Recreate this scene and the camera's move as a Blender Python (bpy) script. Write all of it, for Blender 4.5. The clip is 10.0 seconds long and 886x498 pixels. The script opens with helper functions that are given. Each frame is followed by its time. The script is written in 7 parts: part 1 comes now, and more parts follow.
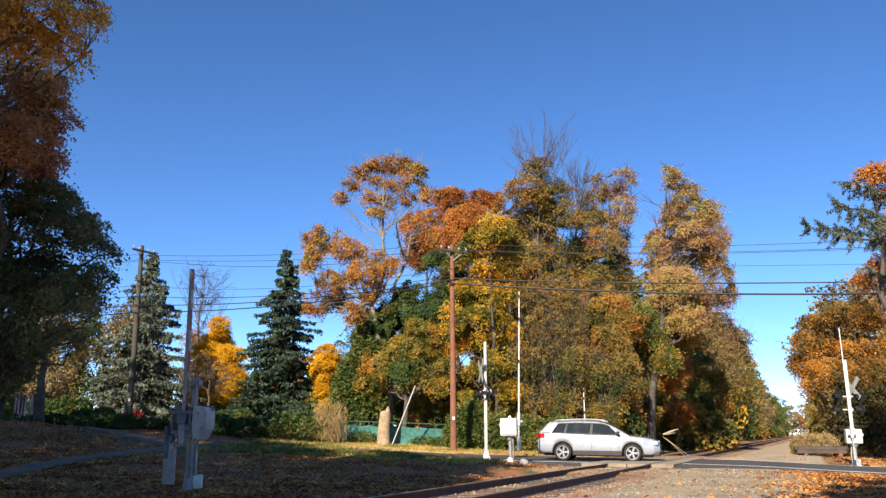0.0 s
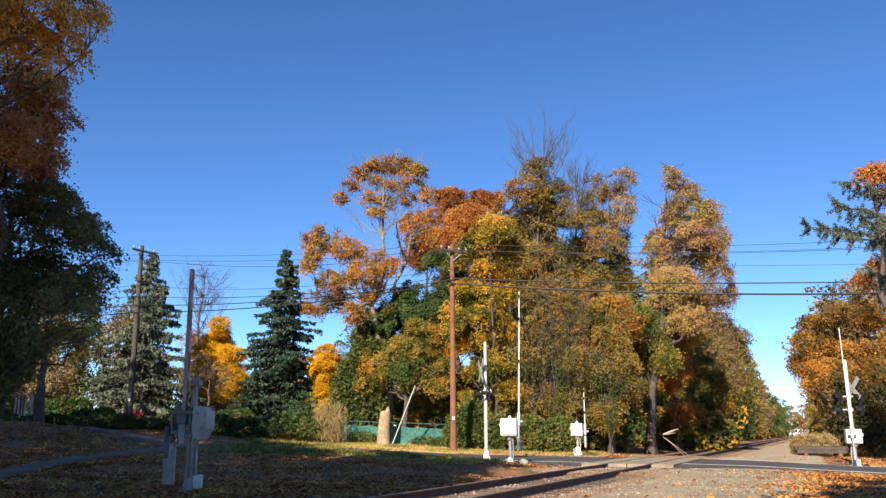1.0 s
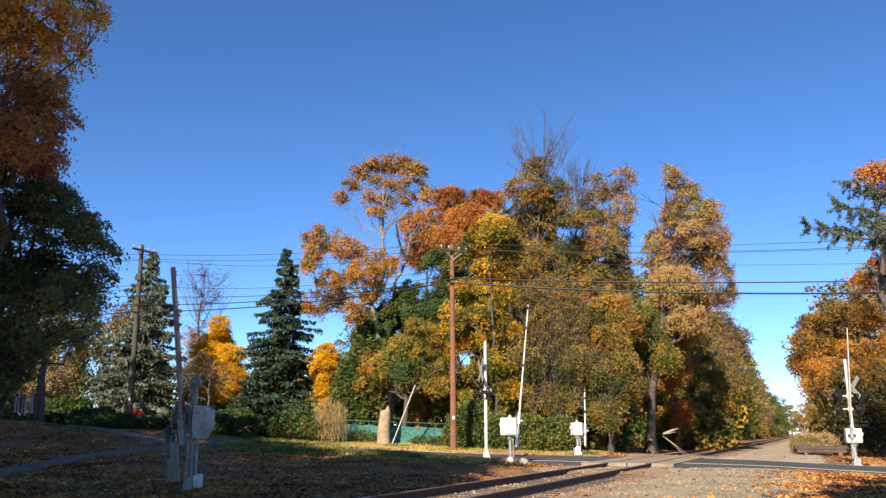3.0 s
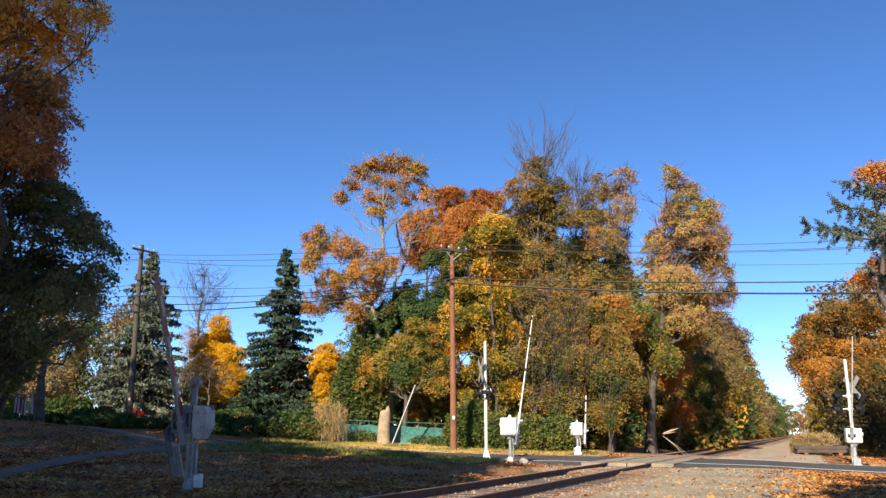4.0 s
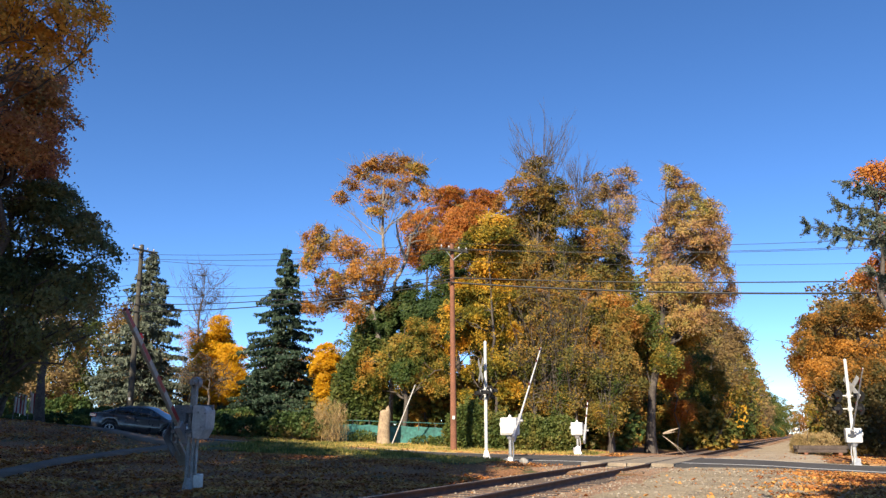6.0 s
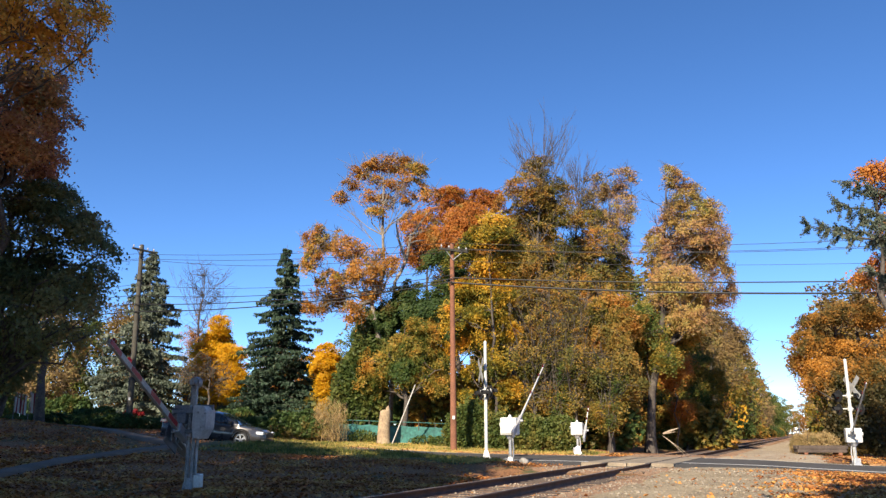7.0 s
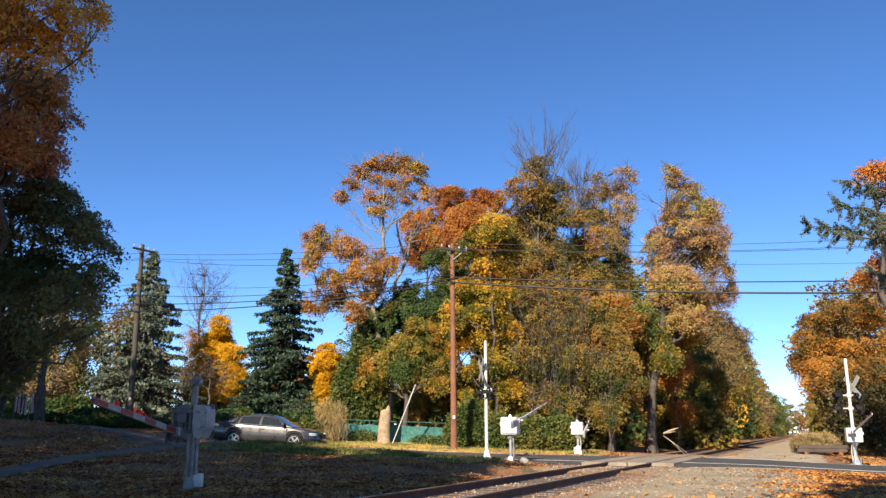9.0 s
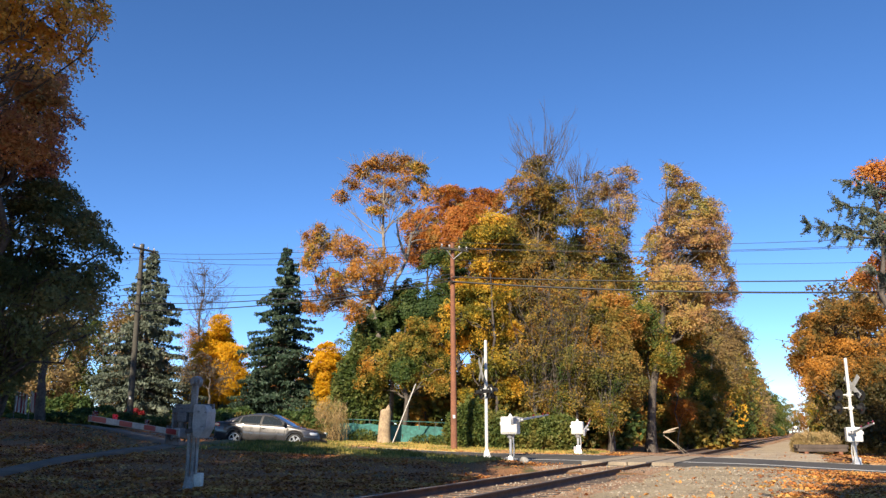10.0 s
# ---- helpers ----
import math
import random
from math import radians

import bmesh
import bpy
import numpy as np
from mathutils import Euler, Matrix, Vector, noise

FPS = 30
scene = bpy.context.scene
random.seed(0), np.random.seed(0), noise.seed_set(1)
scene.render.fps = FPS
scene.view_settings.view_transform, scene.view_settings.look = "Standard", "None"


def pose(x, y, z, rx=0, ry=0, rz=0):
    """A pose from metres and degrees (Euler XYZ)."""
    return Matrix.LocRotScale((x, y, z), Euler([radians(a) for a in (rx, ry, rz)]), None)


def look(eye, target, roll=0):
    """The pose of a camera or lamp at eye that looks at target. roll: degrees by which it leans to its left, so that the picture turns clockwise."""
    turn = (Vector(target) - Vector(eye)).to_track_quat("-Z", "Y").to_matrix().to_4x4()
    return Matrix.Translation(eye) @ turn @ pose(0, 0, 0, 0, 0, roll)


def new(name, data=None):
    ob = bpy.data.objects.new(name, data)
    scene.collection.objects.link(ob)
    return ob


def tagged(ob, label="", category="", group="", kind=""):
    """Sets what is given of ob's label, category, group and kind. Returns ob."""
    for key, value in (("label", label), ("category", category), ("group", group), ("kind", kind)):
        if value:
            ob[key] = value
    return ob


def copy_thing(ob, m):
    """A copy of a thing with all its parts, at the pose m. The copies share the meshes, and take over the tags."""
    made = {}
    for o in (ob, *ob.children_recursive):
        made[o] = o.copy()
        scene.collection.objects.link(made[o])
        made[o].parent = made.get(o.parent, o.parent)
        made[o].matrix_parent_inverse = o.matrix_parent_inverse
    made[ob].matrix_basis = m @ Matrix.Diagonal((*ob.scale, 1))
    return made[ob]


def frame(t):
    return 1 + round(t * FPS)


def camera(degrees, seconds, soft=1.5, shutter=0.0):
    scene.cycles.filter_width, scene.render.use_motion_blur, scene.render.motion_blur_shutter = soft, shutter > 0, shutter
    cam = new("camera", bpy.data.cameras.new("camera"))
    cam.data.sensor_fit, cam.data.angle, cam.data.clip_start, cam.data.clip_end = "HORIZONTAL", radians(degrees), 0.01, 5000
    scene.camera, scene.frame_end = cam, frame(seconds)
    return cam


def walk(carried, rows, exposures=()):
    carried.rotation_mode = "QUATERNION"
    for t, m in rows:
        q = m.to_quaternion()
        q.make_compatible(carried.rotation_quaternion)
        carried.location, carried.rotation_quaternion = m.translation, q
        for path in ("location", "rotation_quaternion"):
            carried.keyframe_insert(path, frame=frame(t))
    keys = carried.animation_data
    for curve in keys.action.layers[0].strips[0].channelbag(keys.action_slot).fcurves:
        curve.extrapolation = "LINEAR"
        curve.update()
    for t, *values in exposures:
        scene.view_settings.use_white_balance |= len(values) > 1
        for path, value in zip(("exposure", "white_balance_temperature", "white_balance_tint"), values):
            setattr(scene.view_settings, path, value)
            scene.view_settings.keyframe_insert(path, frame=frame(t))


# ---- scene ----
# ---------------------------------------------------------------- camera
cam = camera(58.0, 10.0, soft=1.38)
EYE = (0.0, 0.0, 1.16)
TILT = 102.79
walk(cam, [(t, pose(*EYE, TILT - d, 0, -turn)) for t, d, turn in (
    (0.0, 0.0, 0.0), (1.8, 0.0, 0.0), (2.5, 0.04, 0.0), (4.0, 0.05, 0.0), (5.5, 0.055, 0.0), (7.0, 0.06, 0.0),
    (8.8, 0.07, -0.02), (9.3, 0.115, -0.03), (10.0, 0.12, -0.03))])

# ---------------------------------------------------------------- light
SUN_UP, SUN_AZ = 31.0, 203.0          # degrees above the horizon; clockwise from +y
sun = new("sun", bpy.data.lights.new("sun", "SUN"))
sun.data.energy, sun.data.angle, sun.data.color = 5.0, radians(0.55), (1.0, 0.87, 0.68)
_h = Vector((math.sin(radians(SUN_AZ)) * math.cos(radians(SUN_UP)), math.cos(radians(SUN_AZ)) * math.cos(radians(SUN_UP)), math.sin(radians(SUN_UP))))
sun.matrix_world = look(_h * 200, (0, 0, 0))
world = bpy.data.worlds.new("sky")
scene.world = world
world.use_nodes = True
_n = world.node_tree.nodes
_sky = _n.new("ShaderNodeTexSky")
_sky.sky_type, _sky.sun_disc = "NISHITA", False
_sky.sun_elevation, _sky.sun_rotation = radians(SUN_UP), radians(SUN_AZ)
_sky.altitude, _sky.air_density, _sky.dust_density, _sky.ozone_density = 3200, 0.76, 0.0, 2.6
_n["Background"].inputs["Strength"].default_value = 0.118
_sat = _n.new("ShaderNodeHueSaturation")
_sat.inputs["Saturation"].default_value, _sat.inputs["Hue"].default_value = 1.17, 0.503
world.node_tree.links.new(_sky.outputs["Color"], _sat.inputs["Color"])
world.node_tree.links.new(_sat.outputs["Color"], _n["Background"].inputs["Color"])
scene.view_settings.exposure = 0.98


# ---------------------------------------------------------------- small tools
def part(name, bm, mat, parent, label="", smooth=False):
    """One bmesh as one mesh object, under a thing or a part."""
    me = bpy.data.meshes.new(name)
    bm.to_mesh(me)
    bm.free()
    me.materials.append(mat)
    if smooth:
        me.polygons.foreach_set("use_smooth", [True] * len(me.polygons))
    ob = new(name, me)
    ob.parent = parent
    return tagged(ob, label)


def thing(name, label, category, m=None, group="", kind=""):
    ob = new(name)
    if m is not None:
        ob.matrix_basis = m
    ob.empty_display_size = 0.2
    return tagged(ob, label, category, group, kind)


def raw_mesh(name, verts, faces, mat, smooth=False):
    """A mesh from arrays: verts (n, 3), faces (m, k) of equal corner count."""
    verts, faces = np.asarray(verts, np.float32), np.asarray(faces, np.int32)
    me = bpy.data.meshes.new(name)
    k = faces.shape[1]
    me.vertices.add(len(verts))
    me.vertices.foreach_set("co", verts.ravel())
    me.loops.add(faces.size)
    me.loops.foreach_set("vertex_index", faces.ravel())
    me.polygons.add(len(faces))
    me.polygons.foreach_set("loop_start", np.arange(0, faces.size, k, dtype=np.int32))
    if smooth:
        me.polygons.foreach_set("use_smooth", np.ones(len(faces), bool))
    me.update(calc_edges=True)
    me.materials.append(mat)
    return me


def box(bm, x0, x1, y0, y1, z0, z1, bevel=0.0, m=None):
    g = bmesh.ops.create_cube(bm, size=1.0)
    vs = g["verts"]
    bmesh.ops.scale(bm, vec=(x1 - x0, y1 - y0, z1 - z0), verts=vs)
    bmesh.ops.translate(bm, vec=((x0 + x1) / 2, (y0 + y1) / 2, (z0 + z1) / 2), verts=vs)
    if bevel:
        es = list({e for v in vs for e in v.link_edges})
        r = bmesh.ops.bevel(bm, geom=es, offset=bevel, segments=2, affect="EDGES", profile=0.5)
        vs = list({v for f in r["faces"] for v in f.verts} | {v for v in vs if v.is_valid})
    if m is not None:
        bmesh.ops.transform(bm, matrix=m, verts=vs)
    return vs


def rod(bm, a, b, r0, r1=None, sides=10, caps=True):
    """A tapered round bar from a to b."""
    a, b = Vector(a), Vector(b)
    d = b - a
    q = d.to_track_quat("Z", "Y").to_matrix().to_4x4()
    bmesh.ops.create_cone(bm, cap_ends=caps, segments=sides, radius1=r0, radius2=r0 if r1 is None else r1, depth=d.length,
                          matrix=Matrix.Translation((a + b) / 2) @ q)


def tube(bm, pts, r, sides=8):
    for a, b in zip(pts, pts[1:]):
        rod(bm, a, b, r, r, sides)


# ---------------------------------------------------------------- materials
def material(name, rough=0.6, metal=0.0):
    m = bpy.data.materials.new(name)
    m.use_nodes = True
    n, l = m.node_tree.nodes, m.node_tree.links
    b = n["Principled BSDF"]
    b.inputs["Roughness"].default_value, b.inputs["Metallic"].default_value = rough, metal
    return m, n, l, b


def ramp(n, stops):
    r = n.new("ShaderNodeValToRGB")
    e = r.color_ramp.elements
    while len(e) < len(stops):
        e.new(0.5)
    for el, (p, c) in zip(e, stops):
        el.position, el.color = p, (*c, 1)
    return r


def noise_tex(n, l, scale, detail=4, rough=0.6, coord="Object", vec=None):
    t = n.new("ShaderNodeTexNoise")
    t.inputs["Scale"].default_value, t.inputs["Detail"].default_value, t.inputs["Roughness"].default_value = scale, detail, rough
    if vec is None:
        c = n.new("ShaderNodeTexCoord")
        vec = c.outputs[coord]
    l.new(vec, t.inputs["Vector"])
    return t


def worn(name, base, dark, rough=0.6, metal=0.0, fine=30.0, coarse=1.5, bump=0.2, dist=0.01, coat=0.0, amount=0.55):
    """A surface of two tones at two scales, with relief."""
    m, n, l, b = material(name, rough, metal)
    a, c = noise_tex(n, l, fine, 5), noise_tex(n, l, coarse, 3)
    mul = n.new("ShaderNodeMath")
    mul.operation = "MULTIPLY"
    l.new(a.outputs["Fac"], mul.inputs[0])
    l.new(c.outputs["Fac"], mul.inputs[1])
    r = ramp(n, [(0.12, dark), (amount * 0.62, base)])
    l.new(mul.outputs[0], r.inputs["Fac"])
    l.new(r.outputs["Color"], b.inputs["Base Color"])
    bp = n.new("ShaderNodeBump")
    bp.inputs["Strength"].default_value, bp.inputs["Distance"].default_value = bump, dist
    l.new(a.outputs["Fac"], bp.inputs["Height"])
    l.new(bp.outputs["Normal"], b.inputs["Normal"])
    b.inputs["Coat Weight"].default_value = coat
    return m


def leafage(name, colours, through_light=0.38, patch=0.35):
    """Leaves: a colour for each leaf, shifted in patches over the crown."""
    m, n, l, b = material(name, 0.55)
    g = n.new("ShaderNodeNewGeometry")
    p, f = noise_tex(n, l, patch, 2), noise_tex(n, l, patch * 4.5, 2)
    mix = n.new("ShaderNodeMath")
    mix.operation = "MULTIPLY_ADD"
    l.new(p.outputs["Fac"], mix.inputs[0])
    mix.inputs[1].default_value = 2.2
    mix.inputs[2].default_value = -1.38
    fine = n.new("ShaderNodeMath")
    fine.operation = "MULTIPLY_ADD"
    l.new(f.outputs["Fac"], fine.inputs[0])
    fine.inputs[1].default_value = 1.2
    l.new(mix.outputs[0], fine.inputs[2])
    add = n.new("ShaderNodeMath")
    add.operation = "MULTIPLY_ADD"
    l.new(g.outputs["Random Per Island"], add.inputs[0])
    add.inputs[1].default_value = 0.36
    l.new(fine.outputs[0], add.inputs[2])
    k = len(colours)
    r = ramp(n, [(0.05 + 0.9 * i / max(1, k - 1), c) for i, c in enumerate(colours)])
    l.new(add.outputs[0], r.inputs["Fac"])
    l.new(r.outputs["Color"], b.inputs["Base Color"])
    b.inputs["Specular IOR Level"].default_value = 0.25
    t = n.new("ShaderNodeBsdfTranslucent")
    l.new(r.outputs["Color"], t.inputs["Color"])
    ms = n.new("ShaderNodeMixShader")
    ms.inputs["Fac"].default_value = through_light
    l.new(b.outputs["BSDF"], ms.inputs[1])
    l.new(t.outputs["BSDF"], ms.inputs[2])
    l.new(ms.outputs["Shader"], n["Material Output"].inputs["Surface"])
    return m


def plain(name, colour, rough=0.5, metal=0.0, coat=0.0):
    m, n, l, b = material(name, rough, metal)
    b.inputs["Base Color"].default_value = (*colour, 1)
    b.inputs["Coat Weight"].default_value = coat
    return m


def glowing(name, colour, strength):
    m, n, l, b = material(name, 0.4)
    b.inputs["Base Color"].default_value = (*colour, 1)
    b.inputs["Emission Color"].default_value = (*colour, 1)
    b.inputs["Emission Strength"].default_value = strength
    return m


M_BARK = worn("bark", (0.115, 0.095, 0.078), (0.035, 0.028, 0.024), 0.9, fine=14, coarse=2, bump=0.9, dist=0.04)
M_PALE_BARK = worn("pale bark", (0.27, 0.23, 0.18), (0.085, 0.07, 0.055), 0.9, fine=10, coarse=1.5, bump=0.7, dist=0.04)
M_POLE = worn("pole timber", (0.27, 0.112, 0.06), (0.12, 0.05, 0.028), 0.85, fine=22, coarse=1, bump=0.5, dist=0.02)
# Greenish old timber, its tone lowered further to hold the left pole's shade.
M_OLD_POLE = worn("weathered pole timber darkened for shade", (0.085, 0.078, 0.06), (0.035, 0.032, 0.027), 0.9, fine=22, coarse=1, bump=0.5, dist=0.02)
M_WIRE = plain("black cable", (0.012, 0.012, 0.013), 0.5)
M_WHITE = worn("white paint", (0.70, 0.70, 0.68), (0.46, 0.44, 0.40), 0.4, fine=25, coarse=2.2, bump=0.08)
M_ALU = worn("dull aluminium", (0.58, 0.58, 0.58), (0.33, 0.33, 0.33), 0.42, metal=0.55, fine=40, coarse=3, bump=0.06)
M_GREY = worn("grey enamel", (0.42, 0.42, 0.43), (0.25, 0.25, 0.26), 0.5, fine=30, coarse=2, bump=0.08)
# White and grey again for the near gate, with shade put into their tones.
M_SHADED_WHITE = worn("white sheeting darkened for shade", (0.40, 0.37, 0.33), (0.24, 0.22, 0.20), 0.5, fine=25, coarse=2.2, bump=0.08)
M_SHADED_STEEL = worn("grey steel darkened for shade", (0.20, 0.20, 0.21), (0.10, 0.10, 0.105), 0.55, metal=0.2, fine=30, coarse=2, bump=0.08)
M_BLACK = worn("black paint", (0.010, 0.010, 0.011), (0.006, 0.006, 0.006), 0.75, fine=30, coarse=2, bump=0.08)
M_RED = worn("red sheeting", (0.32, 0.024, 0.026), (0.19, 0.016, 0.016), 0.35, fine=30, coarse=2, bump=0.04)
M_REDLENS = plain("red lens", (0.12, 0.008, 0.01), 0.2, coat=0.5)
M_REDGLOW = glowing("lit red lens", (0.6, 0.01, 0.03), 0.06)
M_CONCRETE = worn("concrete", (0.36, 0.34, 0.30), (0.20, 0.185, 0.165), 0.9, fine=18, coarse=1.2, bump=0.3)
M_SIGN = worn("sign back", (0.50, 0.50, 0.48), (0.30, 0.30, 0.29), 0.45, metal=0.3, fine=20, coarse=2, bump=0.05)
M_YELLOW = worn("yellow sheeting", (0.75, 0.42, 0.02), (0.50, 0.27, 0.02), 0.45, fine=20, coarse=2, bump=0.05)


# ---------------------------------------------------------------- lie of the land
ROAD_U, ROAD_N = Vector((0.951, -0.309)), Vector((0.309, 0.951))   # along the road, and across it away from the eye
ROAD_O = Vector((8.6, 30.3))                                          # on the near edge line
TRACK_AZ = radians(24.0)
TRACK_U, TRACK_N = Vector((math.sin(TRACK_AZ), math.cos(TRACK_AZ))), Vector((math.cos(TRACK_AZ), -math.sin(TRACK_AZ)))
TRACK_C = -5.95                                                      # across offset of the track's middle
ROAD_S = [(-60, 1.4), (-38, 1.15), (-30, 1.14), (-25, 0.89), (-19, 0.43), (-16, 0.31), (-11, 0.11), (-7, 0.02), (-3, -0.045), (0, -0.05), (3, -0.10), (7, -0.26), (12, -0.41), (20, -0.55), (60, -0.8)]
LAWN_S = [(-60, 2.3), (-38, 1.95), (-30, 1.7), (-25, 1.36), (-19, 0.73), (-16, 0.54), (-11, 0.36), (-7, 0.2), (-4.5, 0.06), (-3, -0.045)]


def road_z(s):
    return float(np.interp(s, [a for a, _ in ROAD_S], [b for _, b in ROAD_S]))


def bend(s):
    """Sideways shift of the road, which turns on its climb."""
    return -0.115 * (math.sqrt((s + 15) ** 2 + 9) - (s + 15))


def road_point(s, n):
    return ROAD_O + ROAD_U * s + ROAD_N * (n + bend(s))


def road_across(p):
    s = (p - ROAD_O).dot(ROAD_U)
    return (p - ROAD_O).dot(ROAD_N) - bend(s)


def road_edge(s):
    """Near rim of the asphalt: a broad shoulder before the track, a narrow one past it."""
    return -1.5 + 1.15 * smooth01(-1.0, 3.0, s)


def smooth01(a, b, v):
    t = min(1.0, max(0.0, (v - a) / (b - a)))
    return t * t * (3 - 2 * t)


def track_z(s):
    return -0.0044 * (s - 30)


def land(x, y):
    """Height of the bare ground."""
    p = Vector((x, y))
    s, n = (p - ROAD_O).dot(ROAD_U), road_across(p)
    ts, tn = p.dot(TRACK_U), p.dot(TRACK_N) - TRACK_C
    rz = road_z(s)
    # the lawn falls from the road towards the eye; beyond the road it goes on level
    near = smooth01(0, 24, -n)
    low = -0.16 + 0.35 * smooth01(-6, -14, x)
    bank = smooth01(-0.6, -2.4, n) if s < -3 else 0.0
    crest = rz * (1 - bank) + float(np.interp(s, [a for a, _ in LAWN_S], [b for _, b in LAWN_S])) * bank
    z = crest * (1 - near) + low * near
    if n > 7:
        z = rz + 0.035 * min(n - 7, 12) * smooth01(-6, -14, s)
    z += 0.14 * smooth01(-9, -14, s) * smooth01(-0.8, -2.0, n) * smooth01(-7, -3, n)
    if n < 0:
        z -= 0.085 * smooth01(-6, -1.2, n) * smooth01(-10, -8, s)
    bed = smooth01(5.5, 2.2, abs(tn))
    tz = track_z(ts) - 0.20
    z = z * (1 - bed) + tz * bed if ts < 24 or ts > 42 else z - 0.03
    far = smooth01(90, 260, math.hypot(x, y))
    z = z * (1 - far) + (track_z(ts) - 0.3) * far
    on_road = road_edge(s) + 0.15 < n < 7.0
    return z - (0.10 if on_road else 0.0) + 0.02 * noise.noise(Vector((x * 0.6, y * 0.6, 0)))


def at(x, y, dz=0.0, rz=0.0):
    return pose(x, y, land(x, y) + dz, 0, 0, rz)


# ---------------------------------------------------------------- ground, road, track
def ground_material():
    m, n, l, b = material("leaf-strewn grass", 0.95)
    big, mid, fine = noise_tex(n, l, 0.22, 3), noise_tex(n, l, 2.6, 4), noise_tex(n, l, 26, 5, 0.75)
    grass = ramp(n, [(0.25, (0.030, 0.045, 0.014)), (0.55, (0.075, 0.095, 0.028)), (0.8, (0.17, 0.15, 0.055))])
    l.new(fine.outputs["Fac"], grass.inputs["Fac"])
    litter = ramp(n, [(0.30, (0.05, 0.028, 0.016)), (0.50, (0.27, 0.12, 0.045)), (0.68, (0.55, 0.27, 0.10))])
    l.new(fine.outputs["Fac"], litter.inputs["Fac"])
    s = n.new("ShaderNodeMath")
    s.operation = "MULTIPLY_ADD"
    l.new(mid.outputs["Fac"], s.inputs[0])
    s.inputs[1].default_value = 0.6
    l.new(big.outputs["Fac"], s.inputs[2])
    k = ramp(n, [(0.82, (0, 0, 0)), (1.0, (1, 1, 1))])
    l.new(s.outputs[0], k.inputs["Fac"])
    mix = n.new("ShaderNodeMix")
    mix.data_type = "RGBA"
    l.new(k.outputs["Color"], mix.inputs["Factor"])
    l.new(litter.outputs["Color"], mix.inputs["A"])
    l.new(grass.outputs["Color"], mix.inputs["B"])
    l.new(mix.outputs["Result"], b.inputs["Base Color"])
    bp = n.new("ShaderNodeBump")
    bp.inputs["Strength"].default_value, bp.inputs["Distance"].default_value = 0.8, 0.04
    l.new(fine.outputs["Fac"], bp.inputs["Height"])
    l.new(bp.outputs["Normal"], b.inputs["Normal"])
    return m


def stony(name, lo, mid, hi, scale=16.0, bump=0.8):
    """Loose stone: a tone for each stone, dust in patches."""
    m, n, l, b = material(name, 0.95)
    c = n.new("ShaderNodeTexCoord")
    v = n.new("ShaderNodeTexVoronoi")
    v.inputs["Scale"].default_value = scale
    l.new(c.outputs["Object"], v.inputs["Vector"])
    sep = n.new("ShaderNodeSeparateColor")
    l.new(v.outputs["Color"], sep.inputs["Color"])
    big = noise_tex(n, l, 0.5, 4)
    s = n.new("ShaderNodeMath")
    s.operation = "MULTIPLY_ADD"
    l.new(sep.outputs["Red"], s.inputs[0])
    s.inputs[1].default_value = 0.5
    l.new(big.outputs["Fac"], s.inputs[2])
    r = ramp(n, [(0.3, lo), (0.65, mid), (1.0, hi)])
    l.new(s.outputs[0], r.inputs["Fac"])
    l.new(r.outputs["Color"], b.inputs["Base Color"])
    bp = n.new("ShaderNodeBump")
    bp.inputs["Strength"].default_value, bp.inputs["Distance"].default_value = bump, 0.03
    bp.invert = True
    l.new(v.outputs["Distance"], bp.inputs["Height"])
    l.new(bp.outputs["Normal"], b.inputs["Normal"])
    return m


M_GROUND = ground_material()
M_GRAVEL = stony("pale gravel", (0.145, 0.11, 0.068), (0.275, 0.215, 0.13), (0.39, 0.315, 0.205))
M_SAND = stony("trodden sandy gravel", (0.22, 0.17, 0.11), (0.36, 0.28, 0.19), (0.46, 0.38, 0.27), 22)
M_BALLAST = stony("rust-stained ballast", (0.12, 0.065, 0.035), (0.27, 0.155, 0.085), (0.40, 0.26, 0.16), 13, 1.0)
M_ASPHALT = worn("asphalt", (0.072, 0.066, 0.060), (0.040, 0.037, 0.035), 0.95, fine=45, coarse=0.6, bump=0.4)
M_OLD_ASPHALT = worn("worn asphalt", (0.16, 0.145, 0.125), (0.085, 0.078, 0.07), 0.9, fine=40, coarse=1.2, bump=0.4)
M_LINE = worn("worn road paint", (0.72, 0.71, 0.66), (0.33, 0.32, 0.30), 0.7, fine=20, coarse=3, bump=0.2)
M_RAIL = worn("rusty rail steel", (0.10, 0.052, 0.035), (0.035, 0.022, 0.018), 0.75, metal=0.25, fine=30, coarse=3, bump=0.3)
M_RAILHEAD = worn("worn rail head", (0.42, 0.38, 0.35), (0.22, 0.18, 0.15), 0.4, metal=0.7, fine=30, coarse=2, bump=0.05)
M_TIE = worn("creosoted timber", (0.105, 0.078, 0.062), (0.04, 0.03, 0.025), 0.9, fine=18, coarse=2, bump=0.6, dist=0.02)
M_PANEL = worn("crossing planks", (0.32, 0.26, 0.19), (0.17, 0.14, 0.10), 0.9, fine=22, coarse=1.2, bump=0.4)
M_PATH = worn("cracked asphalt path", (0.19, 0.14, 0.095), (0.10, 0.075, 0.055), 0.9, fine=20, coarse=1.2, bump=0.3)


def spaced(lo, hi, fine_lo, fine_hi, step, grow=1.22):
    a = list(np.arange(fine_lo, fine_hi + step / 2, step))
    d, v = step, fine_hi
    while v < hi:
        d *= grow
        v += d
        a.append(v)
    d, v = step, fine_lo
    while v > lo:
        d *= grow
        v -= d
        a.insert(0, v)
    return a


